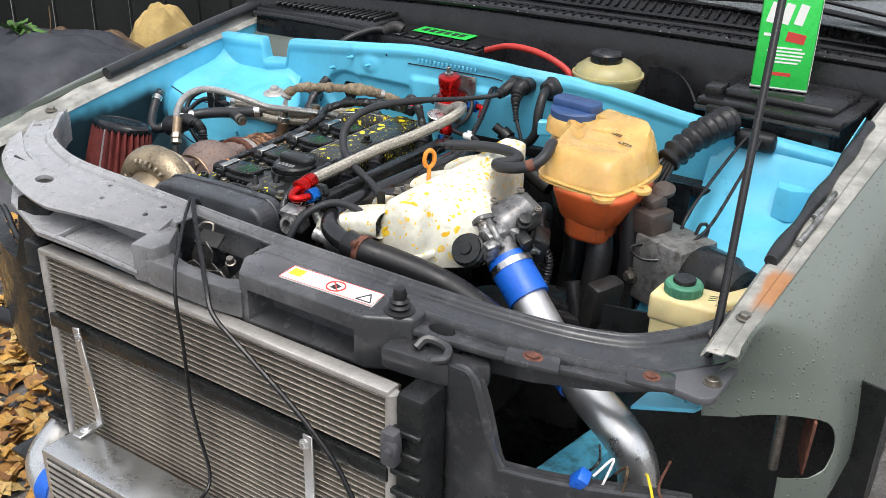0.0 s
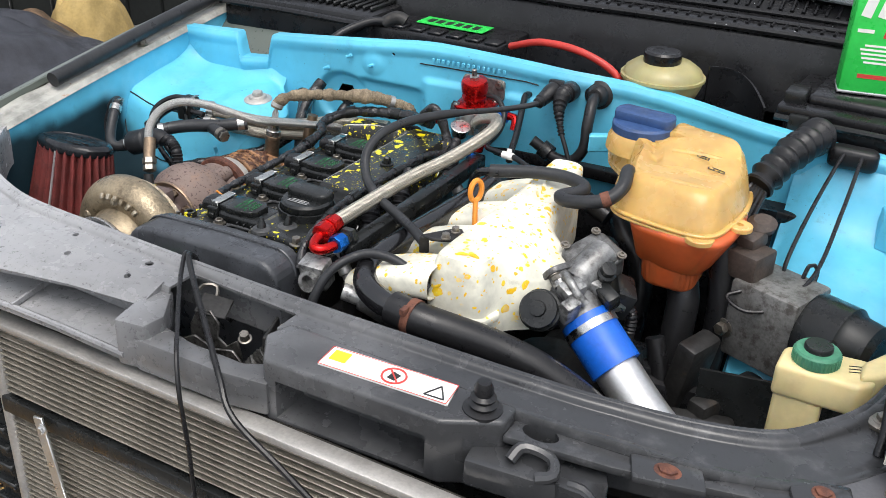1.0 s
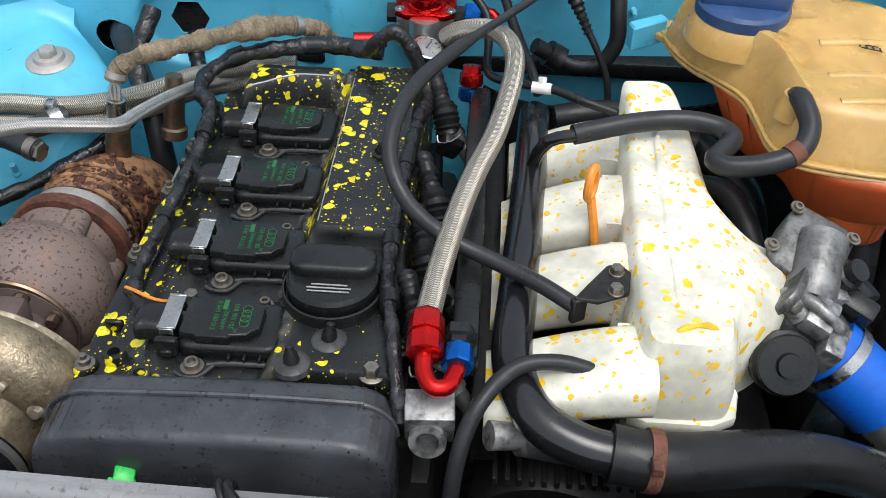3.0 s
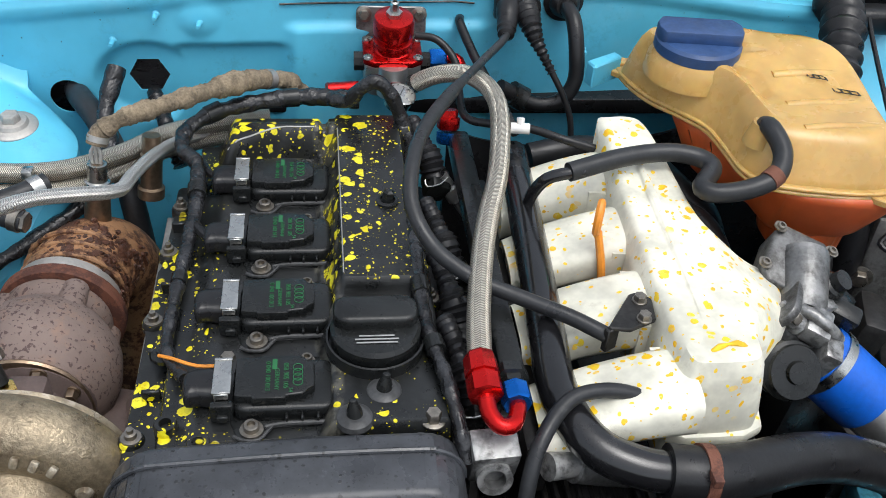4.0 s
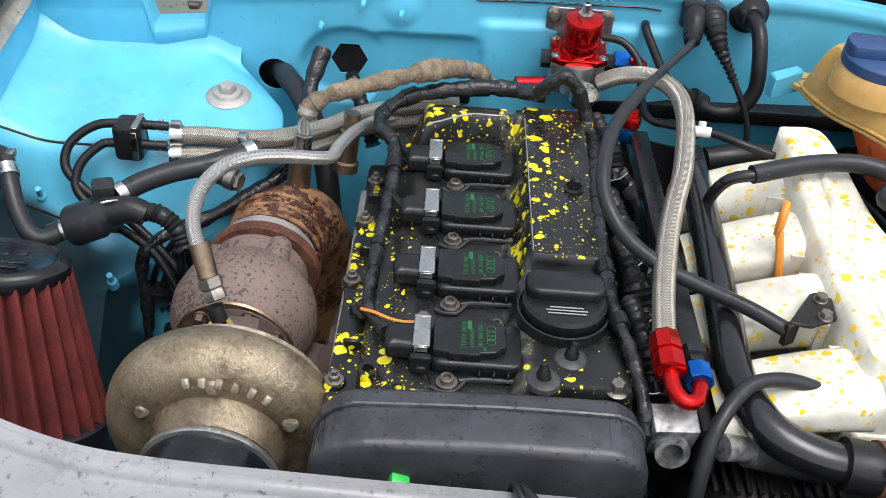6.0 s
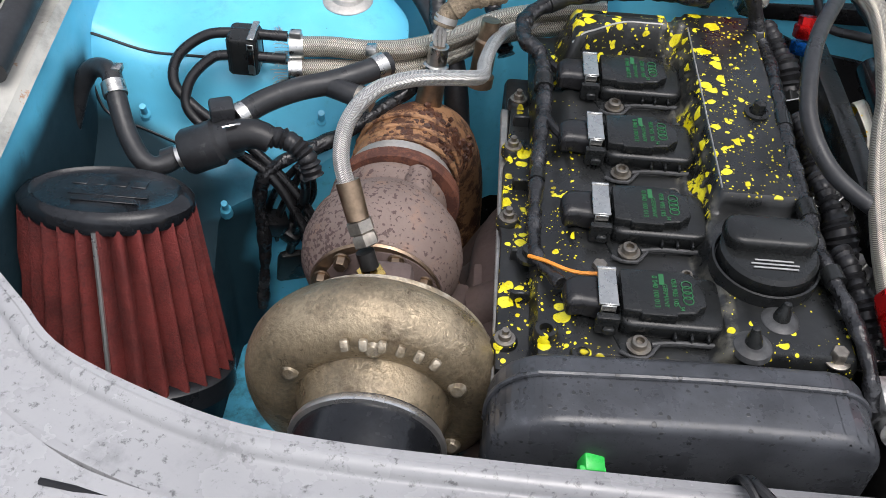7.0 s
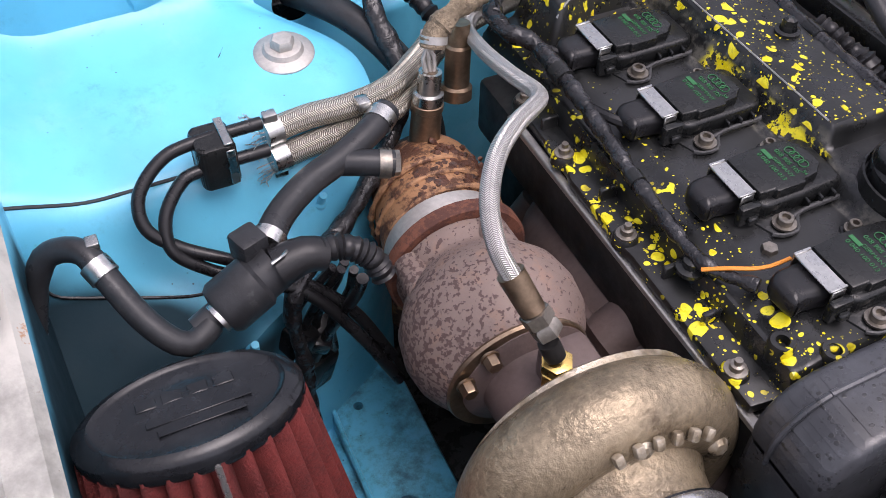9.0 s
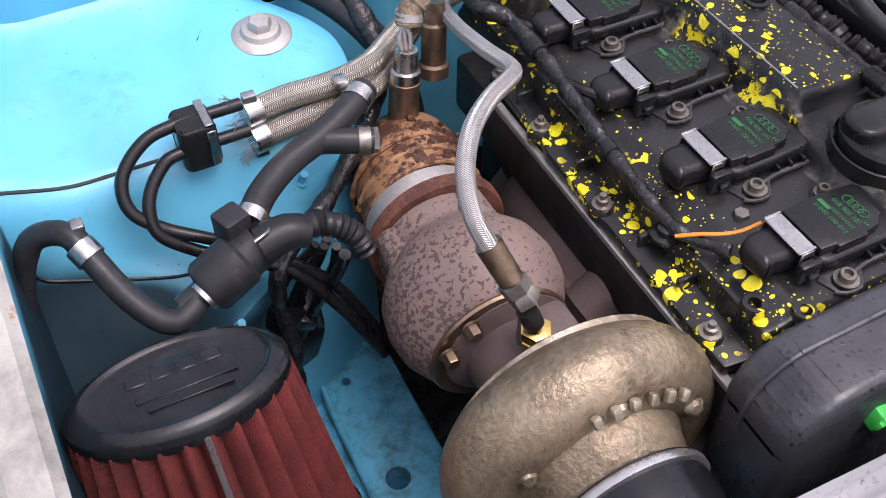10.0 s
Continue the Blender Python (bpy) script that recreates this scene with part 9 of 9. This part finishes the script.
# moulded maker's mark as plain raised bars
for k in range(4):
    b = bmesh.new()
    box(b, (0, 0, 0), (0.012, 0.009, 0.0012), m @ pose(-0.022 + k * 0.015, 0.010, 0.1615, 0, 0, 0), 0.0006, 1)
    b.transform(Matrix())
    part("moulded_bar", b, "filter_cap", topcap)
for k, w in enumerate((0.06, 0.05)):
    b = bmesh.new()
    box(b, (0, 0, 0), (w, 0.0045, 0.001), m @ pose(0.005, -0.008 - 0.009 * k, 0.1615), 0.0004, 1)
    part("moulded_bar", b, "filter_cap", topcap)

# bonnet seal lying on the wing flange
b = bmesh.new()
tube(b, [(-0.478, 0.165, 0.857), (-0.478, 0.30, 0.880), (-0.478, 0.45, 0.905), (-0.478, 0.60, 0.925)], 0.0125, 16)
single("rubber_seal", b, "rubber_grey", "split black rubber tube on the wing flange", "seal")

# ---- behind the firewall ----
b = bmesh.new()
slab(b, rounded(-0.15, 0.585, 0.105, 0.715, 0.01), 0.78, 0.912, None, 0.006, 2)
batt = single("battery", b, "wet_black", "black car battery with a green label in the plenum", "battery")
for k in range(7):
    b = bmesh.new()
    box(b, (-0.135 + k * 0.037, 0.61, 0.914), (0.026, 0.035, 0.006), None, 0.002, 1)
    part("lid_ridge", b, "wet_black", batt)
b = bmesh.new()
slab(b, rounded(-0.155, 0.580, 0.11, 0.60, 0.006), 0.882, 0.890, None, 0.002, 1)
part("case_rim", b, "wet_black", batt)
b = bmesh.new()
box(b, (-0.02, 0.664, 0.9155), (0.132, 0.048, 0.001), None)
part("battery_label", b, "green", batt, "green label strip")
for k in range(6):
    b = bmesh.new()
    box(b, (-0.066 + k * 0.018, 0.664, 0.9164), (0.011, 0.022, 0.0006), None)
    part("printed_bar", b, "black_print", batt)
b = bmesh.new()
tube(b, [(0.12, 0.60, 0.915), (0.18, 0.585, 0.935), (0.25, 0.575, 0.935), (0.31, 0.57, 0.915), (0.34, 0.565, 0.88)], 0.006, 12)
single("red_cable", b, "red", "red battery cable over the plenum", "cable")
b = bmesh.new()
tube(b, [(-0.19, 0.50, 0.88), (-0.17, 0.53, 0.905), (-0.14, 0.575, 0.92), (-0.115, 0.60, 0.918)], 0.008, 12)
blead = single("battery_lead", b, "rubber", "thick black battery lead and clamp", "cable")
b = bmesh.new()
tube(b, [(-0.125, 0.595, 0.915), (-0.105, 0.605, 0.926), (-0.09, 0.61, 0.920)], 0.013, 12)
part("terminal_clamp", b, "dark_metal", blead)
b = bmesh.new()
slab(b, [(-0.46, 0.56), (-0.14, 0.57), (-0.14, 0.72), (-0.40, 0.70)], 0.80, 0.93, None, 0.01, 2)
hbox = single("heater_box", b, "wet_black", "black heater air box under the scuttle", "box")
for k in range(18):
    b = bmesh.new()
    box(b, (-0.42 + k * 0.0155, 0.632 + 0.0006 * k, 0.934), (0.006, 0.085, 0.008), None, 0.002, 1)
    part("grille_slat", b, "black_plastic", hbox)
b = bmesh.new()
tube(b, [(-0.455, 0.556, 0.915), (-0.30, 0.559, 0.917), (-0.145, 0.564, 0.915)], 0.006, 8)
part("box_rim", b, "wet_black", hbox)
brake = thing("brake_reservoir", (0.385, 0.585, 0.85), "yellowed brake fluid reservoir with black cap", "reservoir")
b = bmesh.new()
lathe(b, [(0.034, 0), (0.054, 0.012), (0.060, 0.026), (0.062, 0.036), (0.065, 0.0365), (0.065, 0.041), (0.061, 0.0415), (0.058, 0.050), (0.044, 0.060), (0.026, 0.064)], (0.385, 0.590, 0.878), (0, 0, 1), 40)
part("body", b, "res_brake", brake)
b = bmesh.new()
lathe(b, [(0.028, 0), (0.029, 0.002), (0.029, 0.016), (0.026, 0.019), (0, 0.02)], (0.383, 0.582, 0.938), (0, 0, 1), 32)
part("screw_cap", b, "wet_black", brake)
b = bmesh.new()
slab(b, [(0.575, 0.565), (0.80, 0.560), (0.82, 0.74), (0.58, 0.74)], 0.80, 0.908, None, 0.012, 3)
slab(b, [(0.565, 0.556), (0.805, 0.550), (0.825, 0.745), (0.575, 0.745)], 0.900, 0.916, None, 0.005, 2)
slab(b, [(0.60, 0.585), (0.785, 0.580), (0.80, 0.72), (0.61, 0.72)], 0.912, 0.930, None, 0.008, 3)
fbox = single("fuse_box", b, "wet_black", "black lidded electrics box in the plenum", "box")
b = bmesh.new()
tube(b, [(0.566, 0.553, 0.899), (0.69, 0.550, 0.899), (0.806, 0.547, 0.899)], 0.005, 8)
part("lid_rim", b, "black_plastic", fbox)
for x in (0.60, 0.78):
    b = bmesh.new()
    box(b, (x, 0.553, 0.890), (0.028, 0.012, 0.035), None, 0.003)
    part("lid_clip", b, "black_plastic", fbox)
b = bmesh.new()
box(b, (0.585, 0.60, 0.922), (0.03, 0.05, 0.02), None, 0.004)
part("cable_outlet", b, "black_plastic", fbox)

# plenum clutter: cables, wiper linkage and a grey shield
b = bmesh.new()
tube(b, [(0.45, 0.60, 0.83), (0.50, 0.60, 0.86), (0.55, 0.585, 0.865), (0.60, 0.575, 0.85)], 0.007, 10)
single("plenum_cable", b, "rubber", "black cable across the plenum", "cable")
b = bmesh.new()
tube(b, [(0.46, 0.585, 0.84), (0.52, 0.59, 0.855), (0.58, 0.56, 0.86), (0.61, 0.55, 0.85)], 0.003, 8)
single("plenum_wire", b, "red", "thin red wire beside the black box", "wire")
b = bmesh.new()
grid(b, lambda u, v: V(0.445 + 0.09 * u, 0.635 + 0.03 * math.sin(u * 3), 0.78 + 0.15 * v - 0.05 * u * u), 16, 10, 0.004)
single("plenum_shield", b, "wet_black", "curved black plastic shield in the plenum", "shield")
b = bmesh.new()
lathe(b, [(0.030, 0), (0.034, 0.004), (0.034, 0.030), (0.026, 0.036)], (-0.31, 0.535, 0.80), (0, 0, 1), 24)
hinge = single("strut_top", b, "fender", "grey panel mount behind the firewall notch", "mount")
b = bmesh.new()
hexbolt(b, (-0.31, 0.535, 0.836), (0, 0, 1), 0.011, 0.010, 1.6)
part("mount_nut", b, "bolt", hinge)

# oil can standing on the electrics box
can = thing("oil_can", (0.69, 0.655, 0.931), "green metal hydraulic oil can standing on the black box", "oil can")
cm = pose(0.674, 0.652, 0.931, 0, 0, 12)
b = bmesh.new()
box(b, (0, 0, 0.085), (0.092, 0.055, 0.170), None, 0.006)
b.transform(cm)
body = part("tin", b, "green", can)
b = bmesh.new()
box(b, (0, 0, 0.003), (0.094, 0.057, 0.005), None, 0.002)
b.transform(cm)
part("rim", b, "alu", body)
b = bmesh.new()
box(b, (0.0467, 0, 0.085), (0.0008, 0.046, 0.150), None)
b.transform(cm)
part("side_panel", b, "white", body)


def can_bar(x, z, w, h, material, name="printed_bar", tilt=0.0):
    bb = bmesh.new()
    box(bb, (0, 0, 0), (w, 0.0006, h), pose(0, 0, 0, 0, tilt, 0))
    bb.transform(cm @ pose(x, -0.0278, z))
    part(name, bb, material, body)


for k in range(3):
    can_bar(-0.027 + k * 0.022, 0.128, 0.014, 0.034, "white", "printed_block", 12)
can_bar(-0.026, 0.092, 0.022, 0.005, "white")
can_bar(0.014, 0.090, 0.030, 0.016, "red_print", "printed_block", 8)
for k, w in enumerate((0.050, 0.060, 0.056, 0.052, 0.044)):
    can_bar(0.002, 0.072 - k * 0.006, w, 0.0028, "white")
can_bar(-0.004, 0.028, 0.040, 0.006, "red_print")
